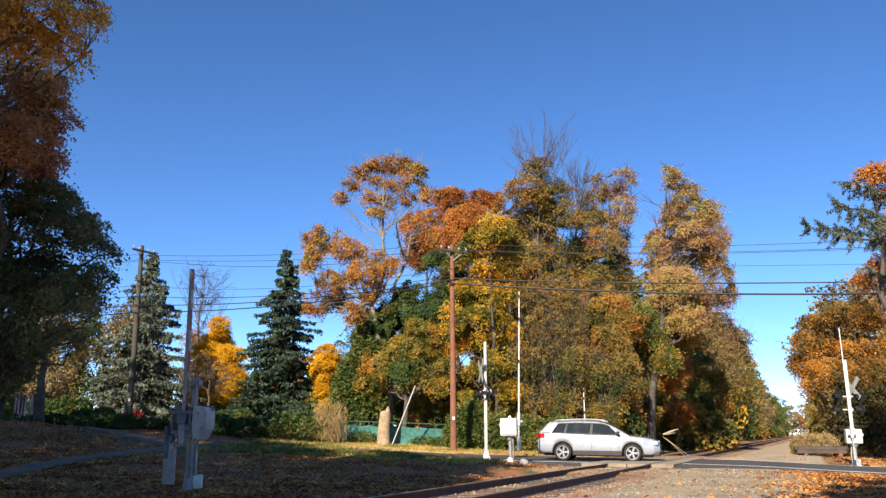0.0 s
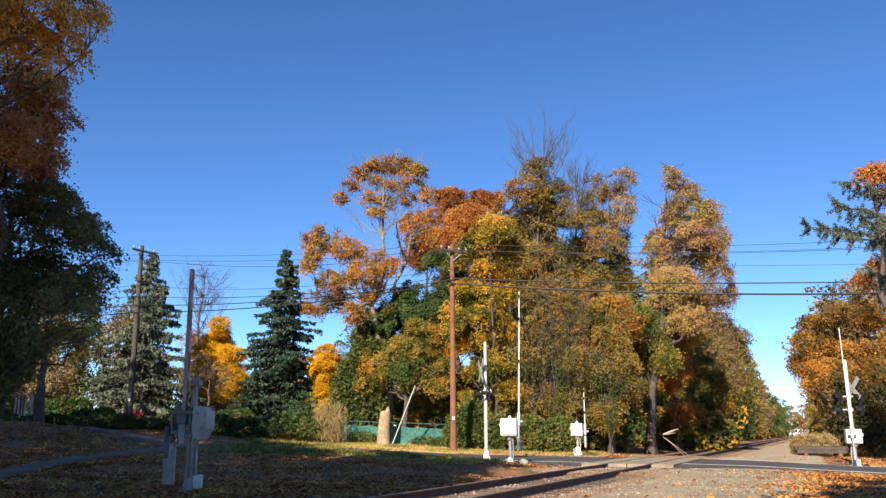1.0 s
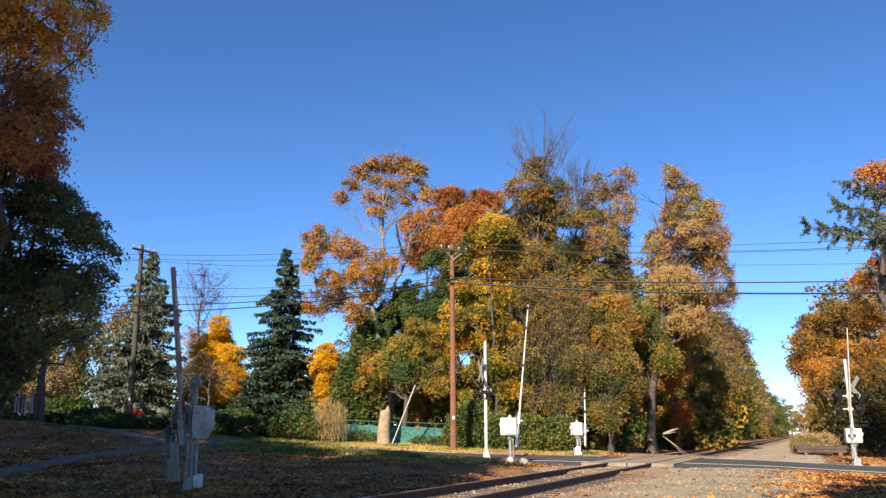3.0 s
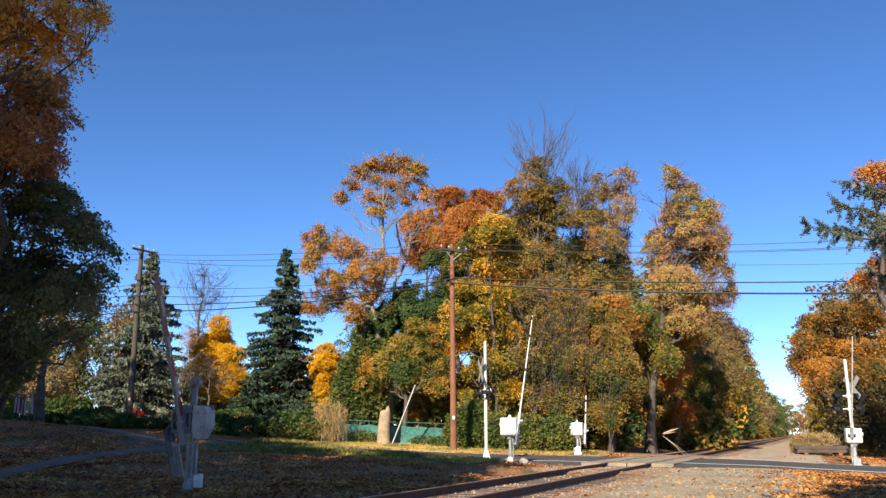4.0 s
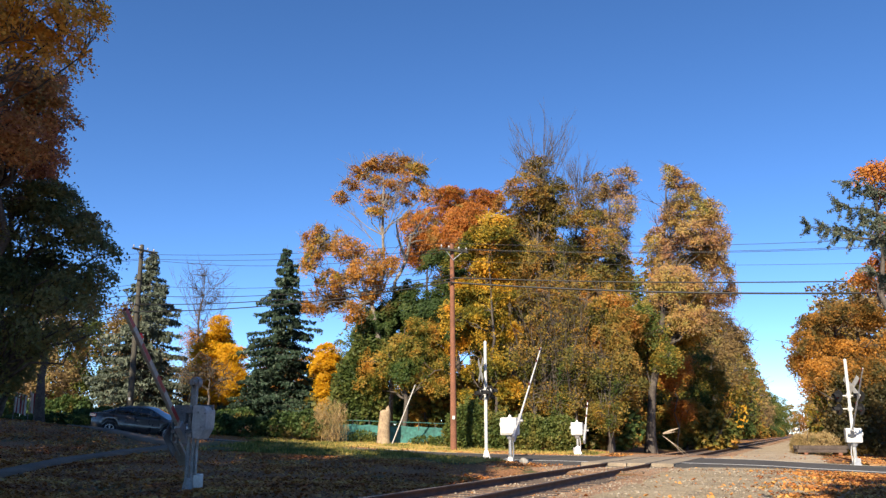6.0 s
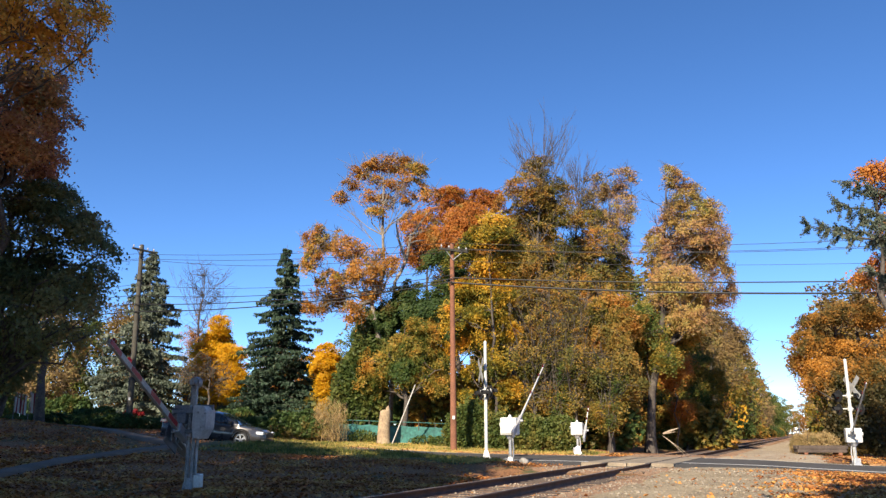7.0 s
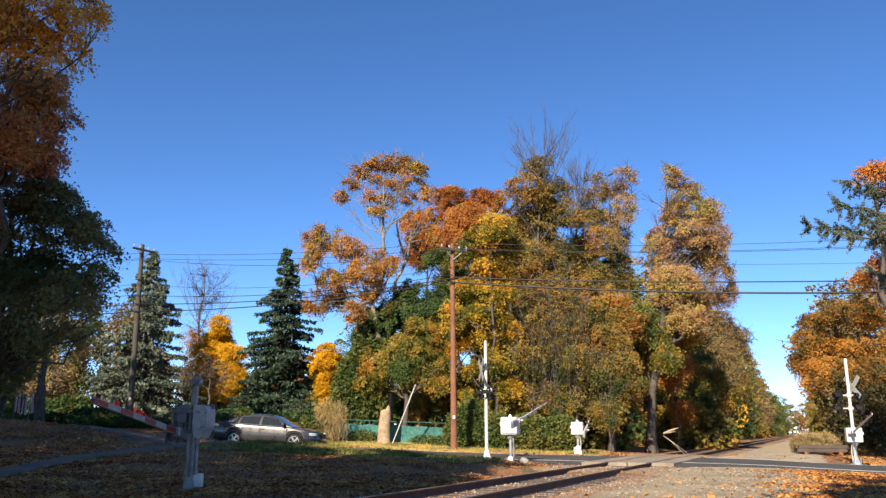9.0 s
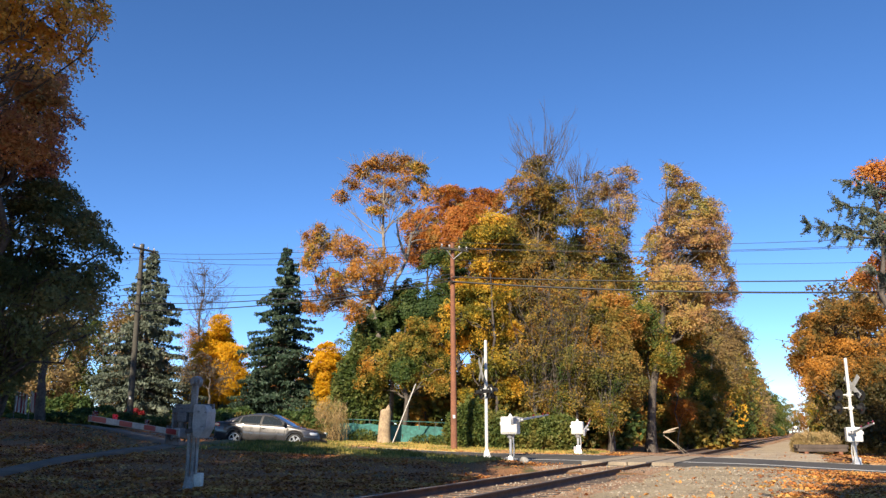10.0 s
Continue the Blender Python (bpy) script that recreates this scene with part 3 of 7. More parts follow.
L_DARK = leafage("deep green leaves", [(0.0324, 0.0648, 0.021), (0.0583, 0.1004, 0.0292), (0.0972, 0.1378, 0.0356), (0.1944, 0.1378, 0.0389)])
L_YELLOW = leafage("bright yellow leaves", [(0.55, 0.30, 0.012), (0.72, 0.42, 0.015), (0.80, 0.50, 0.02)], 0.45)
L_SPRUCE = leafage("blue-green needles", [(0.058, 0.075, 0.052), (0.10, 0.122, 0.085), (0.165, 0.185, 0.13)], 0.1, 0.5)
L_PINE = leafage("green needles", [(0.022, 0.045, 0.028), (0.04, 0.07, 0.042), (0.065, 0.095, 0.055)], 0.1, 0.5)
L_RED = leafage("crimson leaves", [(0.14, 0.008, 0.014), (0.22, 0.014, 0.02), (0.20, 0.03, 0.02)], 0.3)
L_PURPLE = leafage("brown-purple leaves", [(0.26, 0.11, 0.085), (0.42, 0.18, 0.1), (0.6, 0.3, 0.11), (0.34, 0.24, 0.09)], 0.4)
L_AMBER = leafage("amber leaves", [(0.42, 0.2, 0.05), (0.68, 0.36, 0.07), (0.8, 0.48, 0.08)], 0.5)
# Deep green lifted in colour to stand for skylight on the near maples.
L_SHADE = leafage("green and brown leaves lifted in shade", [(0.10, 0.135, 0.06), (0.15, 0.18, 0.075), (0.22, 0.21, 0.08), (0.30, 0.20, 0.07)], 0.4)
# The maple's shade on the thicket is put into these dark leaf colours.
L_SHADED_BRUSH = leafage("brown undergrowth darkened for shade", [(0.03, 0.032, 0.012), (0.06, 0.052, 0.02), (0.11, 0.078, 0.028), (0.24, 0.15, 0.035)], 0.3)
L_STRAW = leafage("dry straw", [(0.24, 0.2, 0.08), (0.42, 0.29, 0.13), (0.52, 0.38, 0.19)], 0.25)


def plant_main_trees():
    broadleaf("oak_tree", "tall spreading oak, orange leaves thinning at the top", at(-3.6, 49),
              [(0.1, 1.4, 17.8, 1.6, 1.3, 0.5), (-1.5, 1.3, 17.2, 0.9, 0.8, 0.5), (1.9, -1.3, 16.2, 0.9, 0.8, 0.6), (2.7, -1.2, 15.0, 0.5, 0.7, 0.8), (-0.5, 1.0, 16.3, 0.5, 0.7, 0.6), (-3.1, 0.7, 15.2, 0.5, 0.7, 0.4), (-0.1, 0.5, 14.9, 0.7, 0.7, 0.4), (-0.5, -0.6, 13.9, 0.5, 0.7, 0.3), (-2.3, 0.3, 16.1, 0.5, 0.7, 0.4), (-4.2, 0.3, 12.3, 1.1, 0.9, 0.9), (-3.2, 0.2, 12.9, 0.6, 0.7, 0.4), (-4.5, -1.0, 10.7, 0.6, 0.7, 0.8), (-2.2, -0.2, 11.6, 1.3, 1.1, 0.6), (-3.5, -0.3, 9.5, 0.9, 0.8, 0.6), (-4.3, 0.7, 8.4, 0.9, 0.7, 0.8), (-3.0, 1.5, 8.7, 0.6, 0.7, 0.6), (-2.4, 1.3, 10.0, 0.7, 0.7, 0.5), (-0.3, 0.1, 10.8, 0.5, 0.7, 0.9), (-0.7, -0.2, 9.0, 0.7, 0.7, 0.8), (0.4, -0.7, 10.3, 0.6, 0.7, 0.6), (-1.2, -1.4, 10.0, 0.9, 0.8, 0.5), (-1.8, -1.4, 7.4, 0.7, 0.7, 0.5), (0.7, -0.1, 15.9, 0.8, 0.7, 0.4), (-1.1, -0.5, 15.0, 0.4, 0.7, 0.3), (1.4, -0.4, 14.9, 0.5, 0.7, 0.4)], L_ORANGE, 11, 0.24, 357, 28, 0.36, 0.18, M_PALE_BARK, gap=0.0, fork=0.55, twigs=3, shell=0.5, fans=((10.5, 16.2, 3.0, 6, 2),), lean=(-0.2, 0))
    broadleaf("maple_tree", "rust-red maple behind the oak", at(1.1, 64),
              [(-0.4, 1.2, 19.5, 1.7, 1.5, 1.1), (-1.7, 0.1, 18.1, 1.1, 1.0, 1.4), (2.0, 0.2, 19.1, 1.5, 1.3, 0.9), (1.2, -0.8, 17.1, 2.3, 2.0, 1.3), (-3.1, -1.4, 16.4, 1.6, 1.3, 1.5), (3.3, -0.5, 19.0, 0.7, 0.7, 0.9), (-0.9, -1.1, 15.4, 2.3, 1.9, 1.6), (-3.2, 0.0, 14.5, 1.4, 1.2, 1.2), (2.5, 1.5, 15.8, 2.4, 2.0, 1.7)], L_RUST, 12, 0.32, 674, 31, 0.42, 0.22)
    broadleaf("maple_tree", "maple turning from green to gold beside the road", at(2.8, 46.5),
              [(-0.5, 0.5, 12.2, 1.1, 0.9, 0.7), (0.4, -1.0, 12.6, 0.9, 0.8, 0.7), (-1.7, 1.2, 11.3, 0.9, 0.7, 0.7), (0.2, 0.9, 10.7, 1.2, 1.0, 0.7), (1.3, 0.7, 11.7, 0.8, 0.7, 0.8), (-1.2, 1.2, 9.4, 1.1, 0.9, 0.6), (0.5, 0.8, 8.9, 1.1, 0.9, 0.7), (-0.6, 0.9, 7.6, 1.1, 1.0, 0.6), (-2.3, -0.4, 7.4, 0.7, 0.7, 0.7), (1.0, 1.4, 6.9, 0.9, 0.8, 0.7), (-1.3, 1.4, 5.9, 1.0, 0.9, 0.6), (0.3, -1.0, 4.7, 0.8, 0.7, 0.6), (-0.9, 0.8, 4.3, 0.9, 0.8, 0.5), (-2.5, 0.6, 5.5, 0.5, 0.7, 0.5), (0.9, -0.1, 3.2, 0.8, 0.7, 0.6), (-1.3, 0.1, 2.6, 0.6, 0.7, 0.5), (-0.1, -0.0, 6.1, 0.7, 0.7, 0.5)], L_GOLD, 13, 0.13, 463, 31, 0.42, 0.19, gap=0.0)
    broadleaf("ash_tree", "tall ash, bare at the top and brown-leaved below", at(6.5, 52),
              [(0.0, 1.3, 18.8, 1.2, 1.0, 1.0), (-0.1, 0.0, 16.6, 1.2, 1.0, 1.0), (0.5, 1.0, 15.6, 1.2, 1.0, 1.0), (-1.2, -0.4, 16.8, 1.2, 1.0, 1.3), (1.1, 1.1, 16.9, 1.5, 1.3, 1.2), (-0.2, 1.2, 14.9, 1.7, 1.5, 1.3), (1.8, -0.1, 15.3, 1.1, 0.9, 1.2), (-1.1, 0.2, 12.3, 1.6, 1.4, 1.2), (1.3, 1.3, 12.7, 1.7, 1.5, 1.3), (0.2, 0.7, 9.9, 1.9, 1.6, 1.3), (-1.3, -0.0, 7.2, 1.4, 1.2, 1.4), (0.8, -0.8, 7.1, 1.5, 1.2, 1.5)], L_BRONZE, 14, 0.26, 632, 26, 0.42, 0.19, twigs=1, gap=0.05, fans=((15.0, 22.4, 2.7, 12, 3),))
    broadleaf("bare_tree", "slender leafless tree among the woods", at(8.3, 56),
              [(2.2, -0.5, 18.3, 0.5, 0.7, 1.2), (1.5, 0.6, 14.8, 0.6, 0.7, 1.5)], L_BROWN, 15, 0.2, 26, 7, 0.42, 0.19, twigs=3, lean=(1.6, 0), fans=((14.5, 21.8, 1.1, 8, 3),))
    broadleaf("poplar_tree", "narrow tree with thin tan leaves", at(12.5, 58),
              [(0.9, -1.0, 19.7, 1.0, 0.8, 0.8), (0.7, 1.2, 19.1, 1.1, 1.0, 1.0), (1.1, -0.7, 17.3, 0.9, 0.8, 1.3), (-0.4, 1.2, 19.4, 0.8, 0.7, 1.3), (-1.7, -0.6, 17.3, 1.0, 0.8, 1.2), (1.1, 1.4, 15.7, 0.7, 0.7, 1.2), (-0.1, 0.6, 16.3, 1.1, 0.9, 1.3), (0.5, 0.0, 13.1, 1.0, 0.8, 1.3)], L_TAN, 16, 0.22, 270, 17, 0.38, 0.17, twigs=2, fans=((15.0, 18.6, 1.2, 6, 2),))
    broadleaf("poplar_tree", "tall tree with tan and yellow leaves beside the railway", at(12.7, 50.5),
              [(2.5, 0.1, 17.9, 0.6, 0.7, 0.8), (3.5, 0.5, 16.6, 1.1, 0.9, 1.1), (2.6, 0.3, 15.1, 1.2, 1.0, 1.1), (4.4, -0.6, 15.1, 1.1, 1.0, 1.0), (4.9, -0.9, 13.5, 0.8, 0.7, 0.9), (1.1, 0.0, 12.9, 0.8, 0.7, 1.4), (3.6, 1.3, 13.2, 2.0, 1.7, 1.2), (5.1, 0.4, 11.6, 1.1, 1.0, 1.0), (1.7, -1.3, 10.3, 1.5, 1.3, 1.2), (4.1, 1.0, 10.1, 1.7, 1.5, 1.1), (1.2, 0.7, 9.0, 1.1, 1.0, 1.1), (5.9, 1.2, 10.2, 0.8, 0.7, 1.0), (3.4, -0.9, 13.8, 1.1, 0.9, 0.9), (2.3, 0.7, 16.8, 0.6, 0.7, 1.0), (2.4, -1.3, 8.3, 1.2, 1.1, 0.7), (4.7, 0.5, 12.6, 1.0, 0.8, 0.9)], L_TAN, 17, 0.3, 759, 26, 0.38, 0.17, M_BARK, twigs=1, lean=(2.0, 0), gap=0.05, fans=((13.0, 17.0, 1.6, 5, 2),))
    broadleaf("maple_tree", "tall amber and green maple within the woods", at(4.5, 57),
              [(0.5, -0.7, 16.4, 1.5, 1.2, 1.1), (-0.2, -0.8, 14.3, 1.9, 1.6, 1.4), (1.6, 1.1, 14.3, 1.8, 1.5, 1.5), (-2.3, -1.2, 12.5, 1.6, 1.4, 1.4), (0.4, 0.1, 11.5, 1.9, 1.6, 1.6), (-3.9, 1.1, 11.3, 1.3, 1.1, 1.5)], L_AMBERMIX, 25, 0.26, 478, 31, 0.42, 0.19, gap=0.05)
    broadleaf("ash_tree", "olive-brown ash within the woods", at(9.9, 54.5),
              [(0.1, -0.8, 15.7, 1.4, 1.2, 1.0), (1.0, -0.9, 13.8, 1.6, 1.3, 1.2), (-0.4, 1.1, 13.4, 1.2, 1.1, 1.2), (0.5, -0.2, 11.2, 1.8, 1.6, 1.3), (2.4, 0.7, 12.1, 1.1, 1.0, 1.5), (1.3, -1.4, 9.3, 1.6, 1.4, 1.3), (-0.0, -0.4, 8.5, 1.6, 1.4, 1.3), (-1.4, -1.0, 6.4, 1.3, 1.1, 1.5)], L_MIX, 26, 0.24, 447, 25, 0.42, 0.19, twigs=1, gap=0.05)
    broadleaf("maple_tree", "yellow-green maple under the taller trees", at(13.1, 50.5),
              [(1.8, 0.5, 8.6, 1.3, 1.1, 0.9), (0.0, -1.3, 7.4, 0.9, 0.8, 0.8), (2.7, 1.4, 7.3, 1.2, 1.0, 0.9), (0.6, -1.4, 5.7, 0.8, 0.7, 0.8), (-0.1, 0.7, 6.4, 0.9, 0.7, 0.9), (-1.0, -1.4, 8.3, 0.9, 0.8, 0.8)], L_MIXED_LOW, 27, 0.08, 171, 31, 0.42, 0.19, gap=0.1)
    broadleaf("maple_tree", "autumn maple at the wood's edge beside the railway", at(9.7, 47.5),
              [(-0.0, -0.7, 6.5, 1.1, 0.9, 0.9), (1.6, 0.9, 7.6, 1.1, 1.0, 0.8), (0.8, -1.0, 5.1, 1.2, 1.0, 0.8), (-0.6, -0.9, 4.6, 1.1, 0.9, 0.8), (0.7, 0.6, 3.5, 1.3, 1.1, 0.9), (-0.9, -0.3, 2.7, 1.0, 0.9, 0.9), (1.2, -1.4, 3.5, 0.7, 0.7, 0.8), (-1.2, 1.5, 4.7, 0.9, 0.8, 1.0), (0.0, -1.0, 2.1, 1.4, 1.2, 0.7)], L_BRONZE, 19, 0.2, 271, 31, 0.42, 0.19, gap=0.08)
    broadleaf("maple_tree", "small rust-orange maple in the wood's shade", at(16.3, 57),
              [(-0.2, -1.4, 7.1, 0.8, 0.7, 0.8), (0.2, -0.5, 6.0, 0.9, 0.8, 0.9), (-0.2, 0.3, 5.1, 0.8, 0.7, 0.8), (0.6, 0.7, 2.9, 0.8, 0.7, 0.7)], L_RUST, 29, 0.06, 88, 31, 0.42, 0.19, gap=0.05)
    broadleaf("maple_tree", "green-leaved maple beside the railway", at(20.0, 64),
              [(0.1, -1.2, 6.6, 1.4, 1.2, 1.0), (1.2, -0.5, 5.1, 1.3, 1.1, 1.2), (-0.7, -1.4, 4.6, 1.1, 1.0, 1.2), (0.5, -0.2, 2.9, 1.5, 1.2, 1.1), (-0.7, 0.8, 2.5, 1.0, 0.8, 1.2)], L_MIXED_LOW, 45, 0.16, 236, 31, 0.42, 0.19, gap=0.08)
    broadleaf("ash_tree", "brown thin-leaved ash beside the railway", at(26.0, 78),
              [(0.7, 0.7, 12.1, 1.8, 1.6, 1.2), (2.6, 1.2, 10.6, 1.9, 1.6, 1.3), (1.0, 0.8, 9.3, 2.0, 1.7, 1.4), (3.3, 1.1, 8.7, 1.3, 1.1, 1.4), (1.8, 0.6, 7.1, 1.9, 1.7, 1.6), (-0.9, -0.1, 10.9, 1.4, 1.2, 1.3)], L_BROWN, 46, 0.25, 319, 23, 0.42, 0.22, twigs=2)
    broadleaf("ginkgo_tree", "bright yellow ginkgo in full autumn colour", at(-17.2, 62),
              [(0.1, -0.8, 7.5, 0.6, 0.7, 0.7), (-0.4, 0.5, 6.6, 1.2, 1.1, 0.8), (-1.0, -0.6, 5.5, 1.1, 0.9, 0.7), (1.0, -1.2, 5.3, 1.1, 0.9, 0.7), (-0.3, -0.2, 4.4, 2.0, 1.7, 0.8), (-1.8, 1.1, 3.8, 1.2, 1.1, 0.7), (1.4, -1.1, 3.8, 1.0, 0.8, 0.8), (-0.1, 0.3, 2.6, 2.2, 1.9, 1.0), (-1.6, -0.3, 2.2, 1.2, 1.0, 0.9)], L_YELLOW, 33, 0.12, 653, 36, 0.36, 0.17)
    broadleaf("maple_tree", "broad orange maple beside the railway lane", at(24.6, 50),
              [(-1.3, 0.0, 8.1, 0.9, 0.7, 0.6), (-0.3, -1.1, 8.5, 1.0, 0.9, 0.6), (2.7, 1.4, 8.7, 1.3, 1.1, 0.7), (-2.3, -0.7, 6.8, 0.8, 0.7, 0.7), (-0.4, 0.3, 6.9, 1.2, 1.0, 0.8), (0.9, -0.2, 6.7, 1.3, 1.1, 0.8), (1.9, -1.4, 6.9, 1.0, 0.9, 0.8), (-2.2, 0.2, 5.5, 0.7, 0.7, 0.8), (-1.6, -1.1, 5.1, 1.0, 0.9, 0.8), (-0.2, -1.3, 4.7, 1.0, 0.9, 0.8), (1.5, -1.4, 4.9, 1.0, 0.9, 0.9), (-2.2, -1.0, 3.9, 0.7, 0.7, 0.7)], L_AMBERMIX, 41, 0.3, 375, 34, 0.42, 0.19, gap=0.05)
    stems = [broadleaf("sapling", "slender brown sapling at the wood's edge", at(5.0, 46.4), [(0.2, 0, 8.0, 0.9, 0.8, 1.8), (-0.2, 0, 5.2, 1.1, 0.9, 1.6), (0.3, 0, 3.0, 1.0, 0.8, 1.1)], L_MIX, 18, 0.08, 60, 22, 0.42, 0.15, twigs=2, fans=((0.6, 9.0, 1.4, 5, 2),), fork=0.15, lean=(0.5, 0), group="saplings"),
             broadleaf("sapling", "slender brown sapling at the wood's edge", at(6.6, 46.8), [(-0.3, 0, 6.6, 0.9, 0.8, 1.5), (0.4, 0, 4.6, 1.1, 0.9, 1.4), (-0.2, 0, 2.6, 0.9, 0.8, 1.0)], L_MIXED_LOW, 28, 0.07, 60, 26, 0.42, 0.15, twigs=2, fans=((0.5, 7.8, 1.5, 5, 2),), fork=0.15, lean=(-0.4, 0), group="saplings")]
    for i, (x, y, k, turn) in enumerate(((7.6, 46.2, 1.0, 80), (9.4, 46.2, 0.85, 20), (7.2, 48.2, 1.2, 300))):
        copy_thing(stems[i % 2], at(x, y, 0, turn) @ Matrix.Scale(k, 4))
    broadleaf("maple_tree", "low maple with orange and green leaves over the fence", at(-2.2, 46.2), [(-1.5, 0.3, 4.7, 1.3, 1.1, 0.9), (0.0, 0, 5.3, 1.3, 1.1, 0.8), (1.3, 0, 4.6, 1.3, 1.0, 0.9), (-0.5, -0.2, 3.9, 1.5, 1.0, 0.7), (2.0, 0.3, 3.5, 1.1, 0.9, 0.8), (-2.2, 0.4, 3.4, 0.9, 0.8, 0.8), (0.8, 0.6, 6.3, 1.4, 1.0, 0.9)], L_MIXED_LOW, 20, 0.2, 190, 80, 0.36, 0.17, fork=0.25, gap=0.14)
    bush("cypress_hedge", "tall green evergreen screen by the fence", at(-5.0, 46.8), [(-0.7, 0, 2.4, 0.8, 0.8, 2.2), (0.2, 0, 3.1, 0.9, 0.8, 2.8), (1.0, 0.3, 3.2, 0.9, 0.8, 2.8)], L_GREEN, 21, 17000, 0.14, "tree")
    broadleaf("ivy_clad_tree", "dark green ivy-clad trees behind the oak", at(-1.0, 50.2), [(-2.6, 0, 6.2, 2.0, 2, 2.4), (-0.4, 0, 7.0, 2.2, 2, 2.6), (2.2, 0, 7.4, 2.0, 2, 3.0), (0.9, 0, 10.6, 1.4, 1.5, 1.5), (-1.4, 0.3, 8.6, 1.2, 1.2, 1.2)], L_DARK, 22, 0.3, 300, 90, 0.42, 0.2)
    spruce("blue_spruce", "tall blue-green spruce behind the road", at(-21.2, 57), 12.6, 4.5, L_SPRUCE, 31)
    spruce("spruce", "dark green spruce standing alone", at(-12.0, 60), 13.6, 4.4, L_PINE, 32)
    broadleaf("small_tree", "small bare crooked tree before the ginkgo", at(-15.9, 55), [(-1.2, 0, 3.6, 1.6, 1.2, 1.3), (0.6, 0, 3.2, 1.2, 1.2, 1.1)], L_BROWN, 34, 0.12, 50, 8, 0.3, 0.12, fork=0.2, twigs=4)
    broadleaf("bare_tree", "bare-topped tree with a few orange leaves", at(-25.8, 85), [(0, 0, 14.4, 2.6, 2.4, 3.0), (0, 0, 9.5, 2.6, 2.4, 2.6)], L_ORANGE, 35, 0.26, 110, 30, 0.6, 0.22, twigs=2, bare=1.8, fans=((7.0, 17.4, 3.2),))
    broadleaf("yellow_tree", "yellow-leaved small tree behind the spruce", at(-8.3, 57), [(0, 0, 4.4, 1.0, 1.0, 1.6), (0.2, 0, 2.3, 1.1, 1.0, 1.4)], L_YELLOW, 36, 0.12, 90, 70, 0.36, 0.18)
    bush("ornamental_grass", "tall dry straw-coloured grass clump", at(-6.2, 44.3), [(0, 0, 0.9, 0.8, 0.6, 0.9), (0.5, 0.1, 0.8, 0.6, 0.5, 0.8), (0.1, 0, 1.55, 0.95, 0.6, 0.7), (-0.4, 0, 0.8, 0.6, 0.5, 0.8)], L_STRAW, 37, 2000, 0.016, "grass", -2.2, 34.0)
    bush("hedge", "clipped green hedge beside the road", at(3.6, 43.6), [(-2.6, 0, 1.0, 1.0, 0.7, 1.2), (-1.0, 0, 0.9, 1.2, 0.7, 1.1), (0.9, 0, 0.85, 1.3, 0.7, 1.0), (2.6, 0, 0.8, 1.2, 0.7, 1.0)], L_GREEN, 38, 20000, 0.10, "hedge")
    for k, s in enumerate((-31.5, -22.5)):
        p = road_point(s, 9.6)
        bush("hedge", "dark untrimmed hedge along the far side of the road", at(p.x, p.y, 0, (20, -5)[k]) @ Matrix.Diagonal((1, 1, (0.6, 0.9)[k], 1)), [(-3.6, 0, 0.5, 1.1, 0.7, 0.8), (-2.0, 0.2, 0.6, 1.2, 0.7, 0.9), (-0.3, 0, 0.5, 1.2, 0.7, 0.75), (1.5, 0.2, 0.6, 1.2, 0.7, 0.9), (3.2, 0, 0.45, 1.1, 0.7, 0.75)], L_DARK, 101 + k, 9000, 0.13, "hedge")
    bush("shrub", "tall yellow-green shrub beside the utility pole", at(1.6, 43.8), [(0, 0, 1.2, 0.8, 0.7, 1.5), (0.5, 0, 0.9, 0.8, 0.6, 1.2)], L_GREEN, 39, 6000, 0.12)
    # across the railway
    bush("thicket", "brown thicket under the maples, shade in its leaf colour", at(26.5, 46.5), [(-2.8, 1.5, 1.6, 1.3, 1.0, 2.0), (-1.0, 1, 1.9, 1.5, 1.0, 2.3), (1.2, 0, 2.0, 1.8, 1.0, 2.4), (4.0, 0, 2.0, 2.0, 1.2, 2.6)], L_SHADED_BRUSH, 42, 15000, 0.15)


